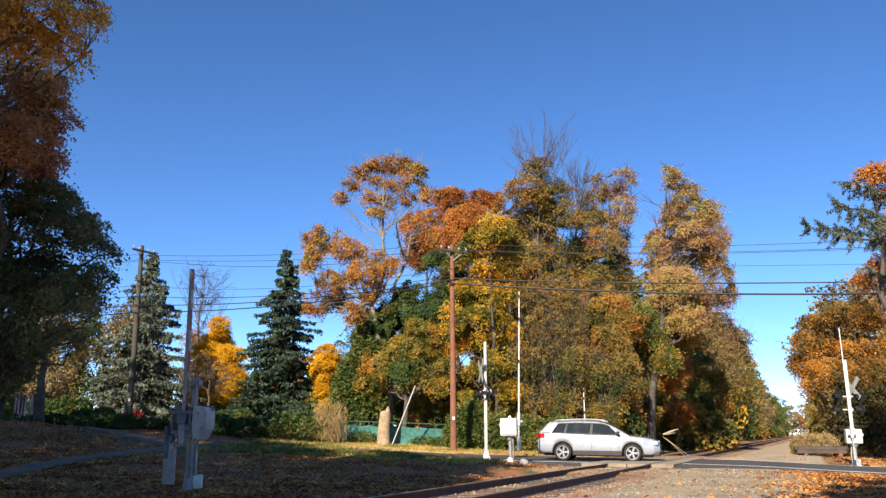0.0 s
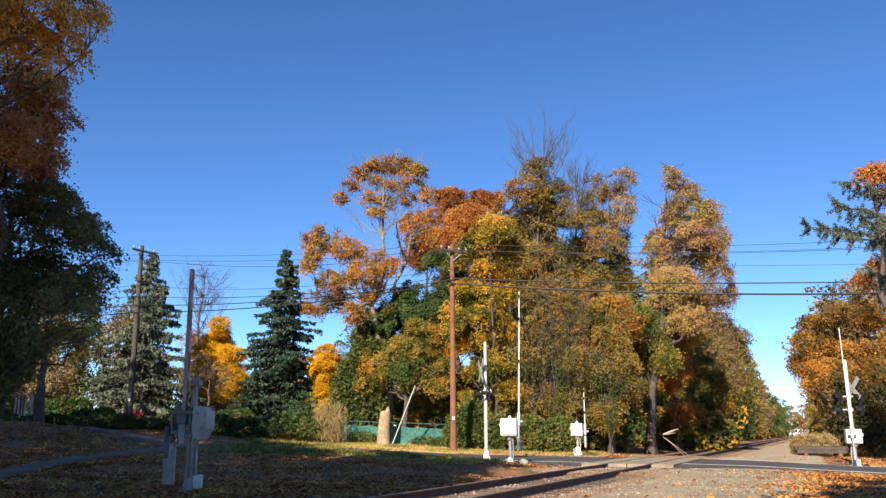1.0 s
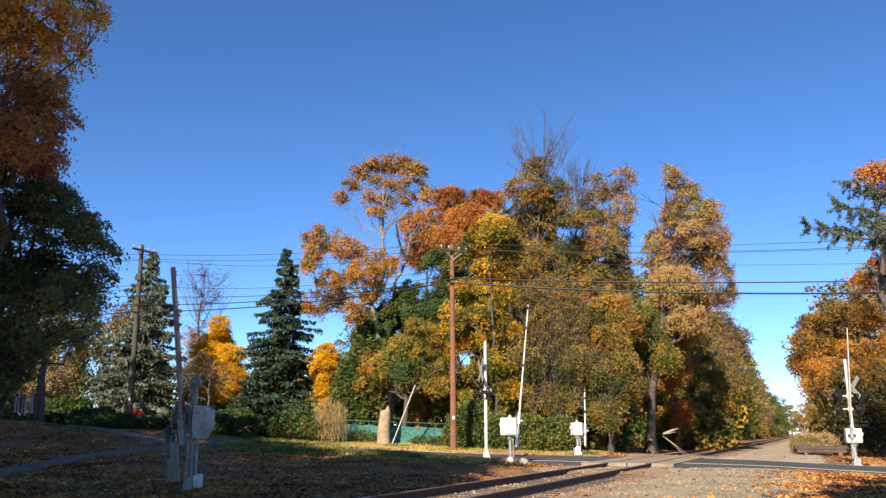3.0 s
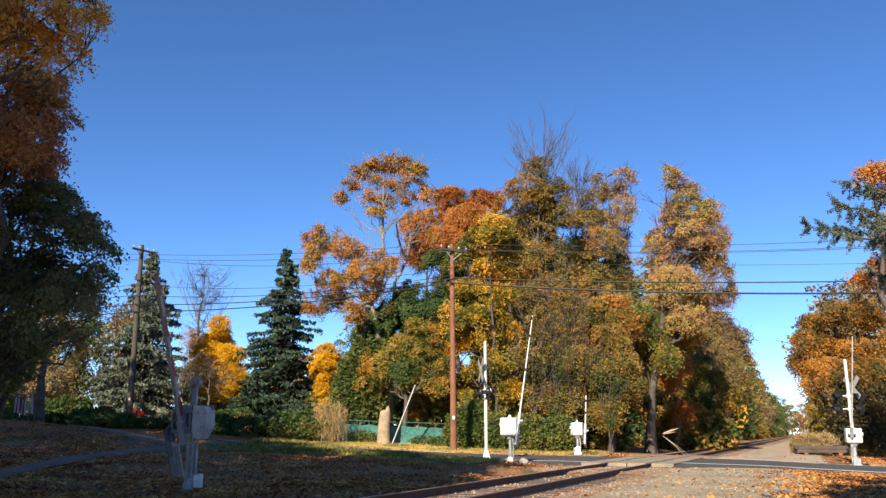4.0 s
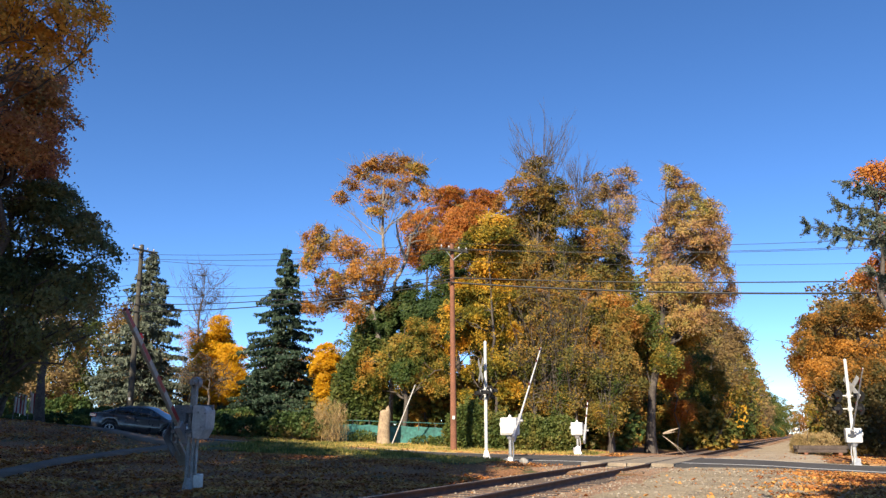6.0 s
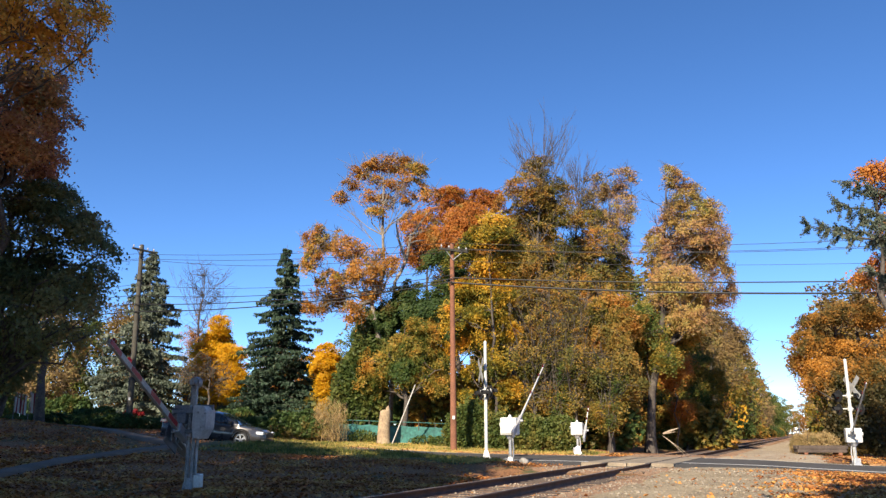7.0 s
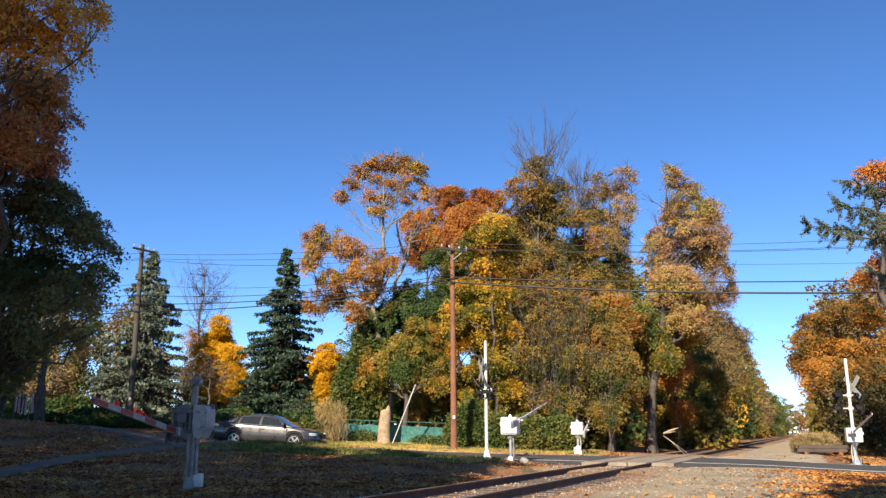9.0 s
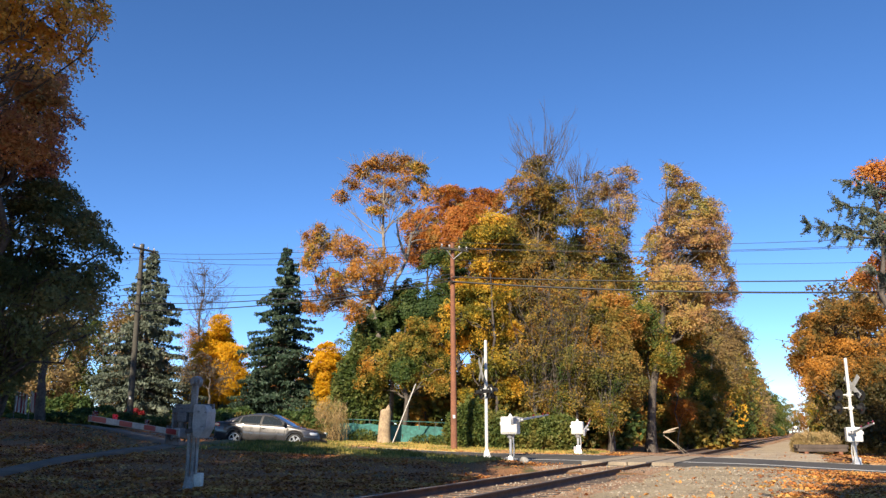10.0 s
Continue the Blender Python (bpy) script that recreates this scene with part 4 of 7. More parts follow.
def plant_near_trees():
    # the shaded row on the near lawn, and unseen trees behind and beside the eye, added to shade the lawn
    broadleaf("maple_tree", "maple with orange-red leaves by the roadside", at(17.9, 32),
              [(-0.6, -1.2, 11.8, 0.5, 0.7, 0.5), (0.9, 0.4, 11.7, 0.7, 0.7, 0.9), (0.9, 0.0, 9.8, 0.7, 0.7, 0.9), (0.9, 1.5, 8.5, 0.6, 0.7, 0.5), (-0.1, 1.3, 7.8, 0.4, 0.7, 0.4), (1.1, 1.5, 7.7, 0.6, 0.7, 0.6), (1.0, -0.8, 12.0, 0.9, 0.8, 0.9)], L_RUST, 71, 0.24, 190, 28, 0.26, 0.13, tri=False)
    broadleaf("maple_tree", "large dark maple in shade on the lawn", at(-8.8, 15.75),
              [(0.5, -0.1, 5.7, 0.8, 0.7, 0.5), (1.2, -0.3, 5.0, 0.7, 0.7, 0.4), (1.5, 0.1, 5.3, 0.3, 0.7, 0.3), (1.9, 0.2, 4.8, 0.2, 0.7, 0.1), (0.4, 0.4, 4.2, 0.8, 0.7, 0.7), (1.3, 0.3, 3.9, 0.6, 0.7, 0.4), (2.0, -0.3, 4.2, 0.2, 0.7, 0.2), (0.4, -0.1, 2.9, 0.3, 0.7, 0.7), (0.4, 0.0, 2.3, 0.2, 0.7, 0.4), (-0.2, -0.7, 4.5, 0.8, 0.7, 1.0), (0.0, -0.7, 2.6, 0.6, 0.7, 0.9), (0.9, -0.1, 5.8, 0.5, 0.7, 0.3)], L_SHADE, 51, 0.22, 446, 50, 0.24, 0.078, tri=False)
    broadleaf("maple_tree", "low amber-brown maple in shade on the lawn", at(-8.3, 15.2),
              [(0.9, -0.5, 3.0, 0.4, 0.7, 0.2), (1.1, 0.3, 3.2, 0.2, 0.7, 0.1), (1.2, -0.4, 3.5, 0.4, 0.7, 0.2), (0.4, -0.6, 3.3, 0.4, 0.7, 0.4), (1.7, -0.4, 3.4, 0.2, 0.7, 0.1), (0.7, -0.4, 2.7, 0.2, 0.7, 0.1), (1.8, -0.4, 3.0, 0.1, 0.7, 0.1), (1.1, 0.0, 4.0, 0.3, 0.7, 0.3), (0.3, -0.0, 3.9, 0.4, 0.7, 0.3)], L_SHADE, 55, 0.12, 64, 42, 0.2, 0.072, tri=False, gap=0.3)
    broadleaf("maple_tree", "tall maple with brown-purple leaves", at(-8.6, 14.7),
              [(0.8, -0.3, 7.6, 0.5, 0.7, 0.4), (0.8, 0.2, 7.1, 0.3, 0.7, 0.3), (0.6, -0.4, 6.7, 0.5, 0.7, 0.5), (0.4, 0.6, 8.4, 0.3, 0.7, 0.2), (0.3, 0.6, 6.4, 0.5, 0.7, 0.3), (0.9, 0.3, 6.5, 0.2, 0.7, 0.1), (0.1, -0.1, 7.8, 0.6, 0.7, 0.6), (-0.4, 0.0, 6.8, 0.7, 0.7, 0.9), (1.1, 0.1, 7.4, 0.1, 0.7, 0.1)], L_PURPLE, 52, 0.22, 259, 47, 0.22, 0.075, tri=False)
    broadleaf("oak_tree", "oak with amber leaves overhanging the lawn", at(-9.4, 11),
              [(3.6, -0.6, 7.0, 0.6, 0.7, 0.2), (4.0, -0.1, 7.4, 0.3, 0.7, 0.1), (3.8, 0.0, 6.9, 0.2, 0.7, 0.1), (3.5, -0.4, 6.6, 0.4, 0.7, 0.2), (3.3, -0.6, 6.1, 0.3, 0.7, 0.3), (3.4, 0.4, 6.9, 0.1, 0.7, 0.1), (2.3, -0.2, 7.1, 0.7, 0.7, 0.5), (0.9, 0.0, 7.6, 1.0, 0.9, 0.7)], L_AMBER, 53, 0.2, 269, 44, 0.19, 0.068, tri=False)
    broadleaf("dogwood_tree", "small leaning tree with amber leaves", at(-18.7, 38),
              [(-2.0, 0.8, 5.0, 0.7, 0.7, 0.5), (-0.9, 0.2, 4.5, 0.5, 0.7, 0.4), (0.7, -0.4, 5.1, 0.7, 0.7, 0.4), (0.9, 1.0, 4.6, 0.6, 0.7, 0.4), (-1.7, -0.3, 4.1, 0.6, 0.7, 0.4), (0.4, -1.0, 5.6, 0.8, 0.7, 0.4)], L_BRONZE, 54, 0.3, 72, 28, 0.35, 0.16, fork=0.22, lean=(-0.2, 0), gap=0.05)
    for i, (x, y, k, r) in enumerate(((-10.2, 5.2, 1.19, 3.0), (-15.5, 7.2, 1.2, 3.3), (-20.5, 9.0, 1.15, 3.0), (-9.7, 1.4, 0.85, 2.2), (-12.0, -1.0, 1.0, 3.0), (-18.0, 1.0, 1.0, 3.4), (-26.0, 11.0, 1.05, 3.5), (2.2, -1.8, 0.82, 2.0), (-19.5, 21.5, 1.05, 3.0), (-25, 26.5, 1.1, 3.4), (-29.5, 33.0, 0.78, 3.0))):
        broadleaf("shade_tree", "unseen tall leafy tree added to cast shade", at(x, y), [(0, 0, 13.6 * k, r, r, 2.6), (0.4, 0, 10.0 * k, r * 1.3, r * 1.3, 2.8), (-0.6, 0, 6.5 * k, r * 1.3, r * 1.3, 2.6)], L_MIX, 60 + i, 0.36, 110, 28, 0.9, 0.6)
    pine_tree()
    dead_snag()


def pine_tree():
    """A roadside conifer whose long boughs carry hanging twigs set with needles."""
    rng = np.random.default_rng(77)
    tree = thing("pine_tree", "roadside conifer with long drooping needle boughs", "tree", at(8.93, 14.0))
    wood, tufts = Wood(6), []
    wood.limb([(0, 0, -0.1), (0.05, 0, 3), (0, 0, 6.6)], [0.15, 0.11, 0.02])
    boughs = [(-2.26, 0.1, 4.6, 4.95), (-1.55, 0.3, 5.1, 5.42), (-1.5, -0.4, 4.8, 4.95), (-1.7, 0.7, 4.75, 5.1), (-1.15, 0.2, 3.9, 4.15), (-1.2, 0.5, 5.6, 5.9), (-1.0, -0.3, 4.3, 4.4)]
    boughs += [(math.cos(t) * r, math.sin(t) * r, z, z + 0.1) for t, r, z in zip(rng.uniform(-1.9, 1.9, 14), rng.uniform(1.0, 1.9, 14), rng.uniform(3.2, 6.0, 14))]
    for x, y, z0, z1 in boughs:
        line = wander((0, 0, z0), (x, y, z1), 9, 0.02, rng, -0.10)
        wood.limb(line, [0.032, 0.03, 0.027, 0.023, 0.019, 0.015, 0.011, 0.008, 0.004])
        along = np.array([x, y, 0]) / math.hypot(x, y)
        side = np.array([-along[1], along[0], 0])
        for i, q in enumerate(line[2:]):
            for _ in range(8):
                reach = rng.uniform(0.14, 0.40) * (1.15 - 0.06 * i)
                d = along * rng.uniform(0.1, 0.8) + side * rng.uniform(-0.8, 0.8) + np.array([0, 0, rng.uniform(-1.0, 0.42)])
                a = np.array(q)
                e = a + d / np.linalg.norm(d) * reach
                wood.limb([tuple(a), tuple((a + e) / 2 + [0, 0, 0.02]), tuple(e)], [0.006, 0.005, 0.003])
                k = rng.uniform(0.1, 1.05, 46)[:, None]
                tufts.append(a + (e - a) * k + rng.normal(size=(46, 3)) * 0.017)
    new("trunk", wood.mesh("trunk", M_BARK)).parent = tree
    new("crown", leaf_mesh("crown", np.concatenate(tufts), 0.017, L_SPRUCE, rng, 0.2, 3.8)).parent = tree


def dead_snag():
    """A pale dead tree forking before the dark ivy."""
    t = thing("dead_tree", "pale dead forked tree before dark ivy", "tree", at(-3.2, 51.4) @ Matrix.Scale(1.08, 4))
    rng = np.random.default_rng(9)
    w = Wood(7)
    w.limb([(-0.1, 0, -0.1), (-0.05, 0, 4.5), (0.05, 0, 9.1), (0.4, 0, 9.7), (0.72, 0, 10.4)], [0.15, 0.12, 0.10, 0.10, 0.09])
    w.limb([(0.72, 0, 10.4), (0.5, -0.1, 11.0), (0.25, -0.1, 11.7), (0.1, 0, 12.6), (0.15, 0, 13.2)], [0.11, 0.09, 0.07, 0.05, 0.02])
    w.limb([(0.72, 0, 10.4), (0.85, 0.1, 11.2), (0.98, 0.1, 11.9), (1.4, 0.2, 12.5), (1.7, 0.2, 13.1), (2.0, 0.2, 13.5)], [0.10, 0.08, 0.07, 0.055, 0.04, 0.015])
    w.limb([(0.95, 0.1, 11.5), (1.3, 0, 11.65), (1.85, 0, 11.7)], [0.06, 0.05, 0.03])
    for _ in range(14):
        a = np.array([rng.uniform(0.1, 1.7), 0.1, rng.uniform(11.6, 13.2)])
        w.limb(wander(a, a + rng.normal(size=3) * 0.35 + [0, 0, 0.45], 4, 0.06, rng), [0.025, 0.018, 0.012, 0.006])
    new("trunk", w.mesh("trunk", worn("bleached dead wood", (0.34, 0.30, 0.24), (0.14, 0.12, 0.10), 0.9, fine=9, coarse=2, bump=0.6, dist=0.03))).parent = t


def plant_far_trees():
    """Woods behind, and the two rows that line the railway into the distance: copies of a few trees."""
    rng = random.Random(8)
    kinds = []
    for i, (mat, label) in enumerate(((L_MIX, "woodland tree in mixed autumn colours"), (L_BROWN, "woodland tree with thin brown leaves"), (L_ORANGE, "woodland tree with orange leaves"), (L_GREEN, "woodland tree with still green leaves"), (L_GOLD, "woodland tree with golden leaves"))):
        kinds.append(broadleaf("woodland_tree", label, at(-40 + i * 9, 104 + i), [(0, 0, 9.6, 2.2, 2.2, 2.0), (0.8, 0, 7.0, 2.8, 2.8, 2.2), (-0.8, 0, 4.6, 2.9, 2.9, 2.0), (0.4, 0, 2.6, 2.6, 2.6, 1.6)], mat, 80 + i, 0.24, 90, 27, 0.75, 0.38, twigs=0, sides=4, group="woodland trees"))
    spots = []
    for s in (56, 61, 66, 72, 78, 85, 93, 102, 112, 124, 138, 154, 172, 200, 235, 284, 340, 420, 500):
        spots.append((s, (-8.0 if s > 90 else -7.4) - rng.uniform(0, 0.8), rng.uniform(1.65, 1.95) if s > 90 else rng.uniform(0.95, 1.1)))
        if s < 150:
            spots.append((s + 3, -13.0 - rng.uniform(0, 2), rng.uniform(1.4, 1.65)))
    for s in (66, 73, 81, 90, 101, 114, 130, 150, 172, 200, 235, 280, 330, 400, 470):
        spots.append((s, 9.4 + rng.uniform(0, 1.0), rng.uniform(1.0, 1.25)))
        if s < 150:
            spots.append((s + 4, 14.0 + rng.uniform(0, 2), rng.uniform(1.0, 1.25)))
    spots = [(TRACK_U * s + TRACK_N * (TRACK_C + c), k) for s, c, k in spots]
    for x in range(-64, 20, 7):
        spots.append((Vector((x + rng.uniform(-2, 2), 76 + rng.uniform(0, 16))), rng.uniform(0.6, 0.8) if x < -8 else rng.uniform(1.0, 1.2) if x < 0 else rng.uniform(1.55, 1.75)))
    for x in range(-46, -22, 6):
        spots.append((Vector((x + rng.uniform(-2, 2), 58 + rng.uniform(0, 8))), rng.uniform(0.65, 0.85)))
    for x in range(-52, -24, 5):
        spots.append((Vector((x + rng.uniform(-1.5, 1.5), 66 + rng.uniform(0, 6))), rng.uniform(0.8, 1.0)))
    for x in range(-22, -5, 4):
        spots.append((Vector((x + rng.uniform(-1, 1), 70 + rng.uniform(0, 4))), rng.uniform(0.45, 0.58)))
    for i in range(9):
        spots.append((TRACK_U * (600 + 12 * (i % 3)) + TRACK_N * (TRACK_C - 34 + 7.5 * i), rng.uniform(1.6, 2.1)))
    for p, k in spots:
        o = kinds[rng.choice((0, 1, 1, 3, 3)) if p.x < -24 else rng.choice((0, 0, 1, 1, 2, 3, 4))]
        copy_thing(o, at(p.x, p.y, 0, rng.uniform(0, 360)) @ Matrix.Diagonal((k * rng.uniform(0.9, 1.1), k * rng.uniform(0.9, 1.1), k, 1)))


def plant_thickets():
    """Low growth that closes the woods near the ground: copies of one thicket."""
    rng = random.Random(12)
    a = bush("thicket", "dark green and brown thicket under the trees", at(9.6, 51.5), [(-1.3, 0, 1.0, 1.4, 1.0, 1.3), (0.9, 0, 1.2, 1.5, 1.0, 1.5), (0, 0.3, 2.0, 1.2, 1.0, 1.2)], L_DARK, 43, 3400, 0.2)
    b = bush("thicket", "brown-leaved thicket under the trees", at(6.0, 48.5), [(-1.3, 0, 1.0, 1.4, 1.0, 1.3), (0.9, 0, 1.2, 1.5, 1.0, 1.5), (0, 0.3, 2.0, 1.2, 1.0, 1.2)], L_MIX, 44, 3400, 0.2)
    spots = [(8.6, 49.5), (4.2, 50), (1.0, 51), (17.6, 60), (19.8, 66), (-2.5, 55), (-6.5, 57), (-10.5, 66), (-15, 68), (-20, 69)]
    spots += [tuple(TRACK_U * s + TRACK_N * (TRACK_C - 5.2 - rng.uniform(0, 0.8))) for s in (72, 77, 82, 87, 94, 102, 111, 121, 132, 145, 160, 178, 200, 226, 256, 290, 330, 380, 440)]
    spots += [tuple(TRACK_U * s + TRACK_N * (TRACK_C + 9.0 + rng.uniform(0, 0.8))) for s in (62, 68, 75, 83, 92, 102, 114, 128, 145, 166, 190, 220, 256, 300, 360)]
    for x, y in spots:
        k = rng.uniform(0.9, 1.35)
        copy_thing(rng.choice((a, b, b)), at(x, y, 0, rng.uniform(0, 360)) @ Matrix.Diagonal((k * 1.2, k * 1.2, k, 1)))


plant_thickets()
plant_main_trees()
plant_near_trees()
plant_far_trees()


# ---------------------------------------------------------------- poles and wires
def sag_line(a, b, sag, n=18):
    a, b = Vector(a), Vector(b)
    return [tuple(a.lerp(b, i / n) - Vector((0, 0, 4 * sag * (i / n) * (1 - i / n)))) for i in range(n + 1)]


def cable(a, b, sag, r, label):
    cu = bpy.data.curves.new("overhead_cable", "CURVE")
    cu.dimensions, cu.bevel_depth, cu.bevel_resolution = "3D", r, 1
    sp = cu.splines.new("POLY")
    pts = sag_line(a, b, sag)
    sp.points.add(len(pts) - 1)
    for p, q in zip(sp.points, pts):
        p.co = (*q, 1)
    cu.materials.append(M_WIRE)
    tagged(new("overhead_cable", cu), label, "cable", "overhead cables")


def utility_pole(x, y, height, mat, label, lean, r=0.17, arm=True, arm_turn=0.0):
    p = thing("utility_pole", label, "utility pole", at(x, y))
    wood = Wood(12)
    wood.limb([(0, 0, -0.3), (lean[0] * 0.4, lean[1] * 0.4, height * 0.4), (lean[0], lean[1], height)], [r, r * 0.86, r * 0.66])
    new("pole", wood.mesh("pole", mat)).parent = p
    bm = bmesh.new()
    rod(bm, (lean[0], lean[1], height), (lean[0], lean[1], height + 0.04), r * 0.66, r * 0.5, 12)
    part("pole_cap", bm, mat, p)
    if arm:
        m = Matrix.Translation((lean[0], lean[1], height - 0.35)) @ Matrix.Rotation(radians(arm_turn), 4, "Z")
        bm = bmesh.new()
        box(bm, -0.85, 0.85, -0.25, -0.15, -0.06, 0.06, 0.01, m)
        part("crossarm", bm, M_OLD_POLE, p, "weathered timber crossarm")
        for k in (-0.75, -0.3, 0.3, 0.75):
            bm = bmesh.new()
            rod(bm, m @ Vector((k, -0.2, 0.06)), m @ Vector((k, -0.2, 0.16)), 0.02, 0.02, 8)
            rod(bm, m @ Vector((k, -0.2, 0.13)), m @ Vector((k, -0.2, 0.22)), 0.055, 0.035, 10)
            part("insulator", bm, M_GREY, p, "grey porcelain insulator")
        bm = bmesh.new()
        rod(bm, m @ Vector((-0.5, -0.2, -0.05)), m @ Vector((0, -0.12, -0.5)), 0.02, 0.02, 6)
        rod(bm, m @ Vector((0.5, -0.2, -0.05)), m @ Vector((0, -0.12, -0.5)), 0.02, 0.02, 6)
        part("brace", bm, M_GREY, p)
    bm = bmesh.new()
    z = height * 0.8
    rod(bm, (lean[0] * 0.76 - 0.17, -0.2, z), (lean[0] * 0.76 + 0.17, -0.2, z), 0.03, 0.03, 8)
    part("cable_clamp", bm, M_BLACK, p)
    bm = bmesh.new()
    box(bm, -0.06, 0.06, -r - 0.012, -r + 0.004, 1.55, 1.72, 0.004)
    part("tag", bm, M_WHITE, p, "small white tag")
    return p


def build_poles():
    utility_pole(0.53, 41.0, 10.55, M_POLE, "tall reddish-brown timber utility pole beside the road", (-0.06, 0), 0.17, True, 30)
    utility_pole(-18.45, 48.0, 10.95, M_OLD_POLE, "weathered timber utility pole beside the rising road, shade in its colour", (-0.1, 0), 0.19, True, 60)
    mid, left = (0.47, 41.0), (-18.6, 48.0)
    high = "thin high overhead power line"
    low = "heavy black overhead communication cable"
    for dz, dx, sag in ((10.75, -0.35, 0.30), (10.45, 0.0, 0.32), (10.4, 0.35, 0.62)):
        cable((left[0] + dx, left[1], dz + 0.95), (mid[0] + dx, mid[1], dz), sag, 0.012, high)
        cable((mid[0] + dx, mid[1], dz), (27 + dx, 33.0, dz - 1.15), 0.45, 0.012, high)
        cable((left[0] + dx, left[1], dz + 0.95), (-42 + dx, 58.5, dz + 2.6), 0.4, 0.012, high)
    for z0, z1, sag, r in ((9.0, 9.1, 0.5, 0.018), (8.8, 8.55, 0.42, 0.026), (8.65, 8.1, 0.40, 0.03), (9.4, 9.75, 0.6, 0.012)):
        cable((left[0], left[1] - 0.2, z1), (mid[0], mid[1] - 0.2, z0), sag, r, low)
        cable((left[0], left[1] - 0.2, z1), (-42, 58.3, z1 + 1.6), 0.5, r, low)
    cable((mid[0], mid[1] - 0.2, 8.85), (27, 33.0, 7.5), 0.28, 0.03, low)
    cable((mid[0], mid[1] - 0.2, 8.6), (27, 33.0, 7.0), 0.42, 0.046, low)
    cable((mid[0], mid[1] - 0.2, 9.75), (27, 33.0, 8.3), 0.3, 0.009, high)
    # guy wire with its pale marker sleeve
    z0 = land(-2.7, 44.2)
    g = thing("guy_wire", "slanting guy wire with a pale plastic sleeve", "guy wire", pose(-2.75, 44.2, z0))
    bm = bmesh.new()
    rod(bm, (0, 0, -0.1), (3.2, -3.3, 7.9), 0.007, 0.007, 6)
    part("wire", bm, M_WIRE, g)
    bm = bmesh.new()
    rod(bm, (0.0, 0, 0.02), (1.28, -1.32, 3.12), 0.032, 0.032, 8)
    part("marker_sleeve", bm, M_WHITE, g, "pale plastic marker sleeve")


build_poles()


# ---------------------------------------------------------------- crossing signals and gates
def arm_part(gate, length, w, h, mount, counter=0.9, taper=0.42, tip_light=False, bands=3, cx=0.0):
    """The boom: along +y from its pivot, with bands, lamps and the counterweight behind."""
    bm = bmesh.new()
    vs = box(bm, -w / 2, w / 2, 0.0, length, -h / 2, h / 2, 0.006)
    for v in bm.verts:
        k = 1.0 - taper * max(0.0, min(1.0, v.co.y / length))
        v.co.x *= k
        v.co.z *= k
    arm = part("gate_arm", bm, M_SHADED_WHITE if tip_light else M_WHITE, gate, "red and white banded boom" if bands else "plain pale boom")
    arm.matrix_basis = mount
    n = int(length / 0.41)
    for i in range(n):
        if i % 2 == 1 and bands:
            a, b = i * length / n, (i + 1) * length / n
            bm = bmesh.new()
            box(bm, -w / 2 - (0.004 if bands & 1 else -0.02), w / 2 + (0.004 if bands & 2 else -0.02), a, b, -h / 2 + 0.012, h / 2 - 0.012)
            for v in bm.verts:
                k = 1.0 - taper * (v.co.y / length)
                v.co.x *= k
                v.co.z *= k
            part("red_band", bm, M_RED, arm, "red reflective band")
    for i, f in enumerate((0.96, 0.78, 0.45)):
        bm = bmesh.new()
        k = 1 - taper * f
        box(bm, -0.025, 0.025, f * length - 0.05, f * length + 0.05, h / 2 * k, h / 2 * k + 0.035, 0.008)
        for s in (-1, 1):
            rod(bm, (0, f * length + 0.025 * s, h / 2 * k + 0.06), (0, f * length + 0.045 * s, h / 2 * k + 0.06), 0.03, 0.028, 12)
        part("arm_lamp", bm, M_REDGLOW if (i == 1 and tip_light) else M_REDLENS, arm, "red lamp on the boom")
    # sockets and the counterweight levers behind the pivot
    bm = bmesh.new()
    box(bm, -w / 2 - 0.03, w / 2 + 0.03, -0.16, 0.34, -h / 2 - 0.03, h / 2 + 0.03, 0.015)
    rod(bm, (-w - 0.1, 0, 0), (w + 0.1, 0, 0), 0.05, 0.05, 12)
    part("arm_socket", bm, M_GREY, arm, "grey steel boom socket")
    for s in (0.0,):
        bm = bmesh.new()
        box(bm, cx - 0.02, cx + 0.02, -counter, -0.0, -0.05, 0.05, 0.006)
        part("counterweight_lever", bm, M_GREY, arm)
        bm = bmesh.new()
        if tip_light:
            box(bm, cx - 0.13, cx + 0.13, -0.98, -0.24, -0.03, 0.03, 0.012)
        else:
            box(bm, -0.05, 0.05, -counter - 0.24, -counter + 0.28, -0.13, 0.13, 0.02)
        part("counterweight", bm, M_SHADED_WHITE if tip_light else M_GREY, arm, "pale grey counterweight plate")
    return arm


def base_parts(t, r=0.2, casting=None):
    bm = bmesh.new()
    box(bm, -0.34, 0.34, -0.34, 0.34, -0.4, 0.03, 0.02)
    part("foundation", bm, M_CONCRETE, t, "concrete foundation block")
    bm = bmesh.new()
    bmesh.ops.create_cone(bm, cap_ends=True, segments=4, radius1=r * 1.35, radius2=r * 0.55, depth=0.36, matrix=Matrix.Translation((0, 0, 0.23)) @ Matrix.Rotation(radians(45), 4, "Z"))
    bmesh.ops.bevel(bm, geom=list(bm.edges), offset=0.02, segments=2, affect="EDGES")
    part("base_casting", bm, casting or M_WHITE, t, "flared metal base casting")
    for a in (45, 135, 225, 315):
        bm = bmesh.new()
        x, y = math.cos(radians(a)) * r * 1.3, math.sin(radians(a)) * r * 1.3
        rod(bm, (x, y, 0.04), (x, y, 0.13), 0.018, 0.018, 6)
        part("anchor_bolt", bm, M_ALU, t)


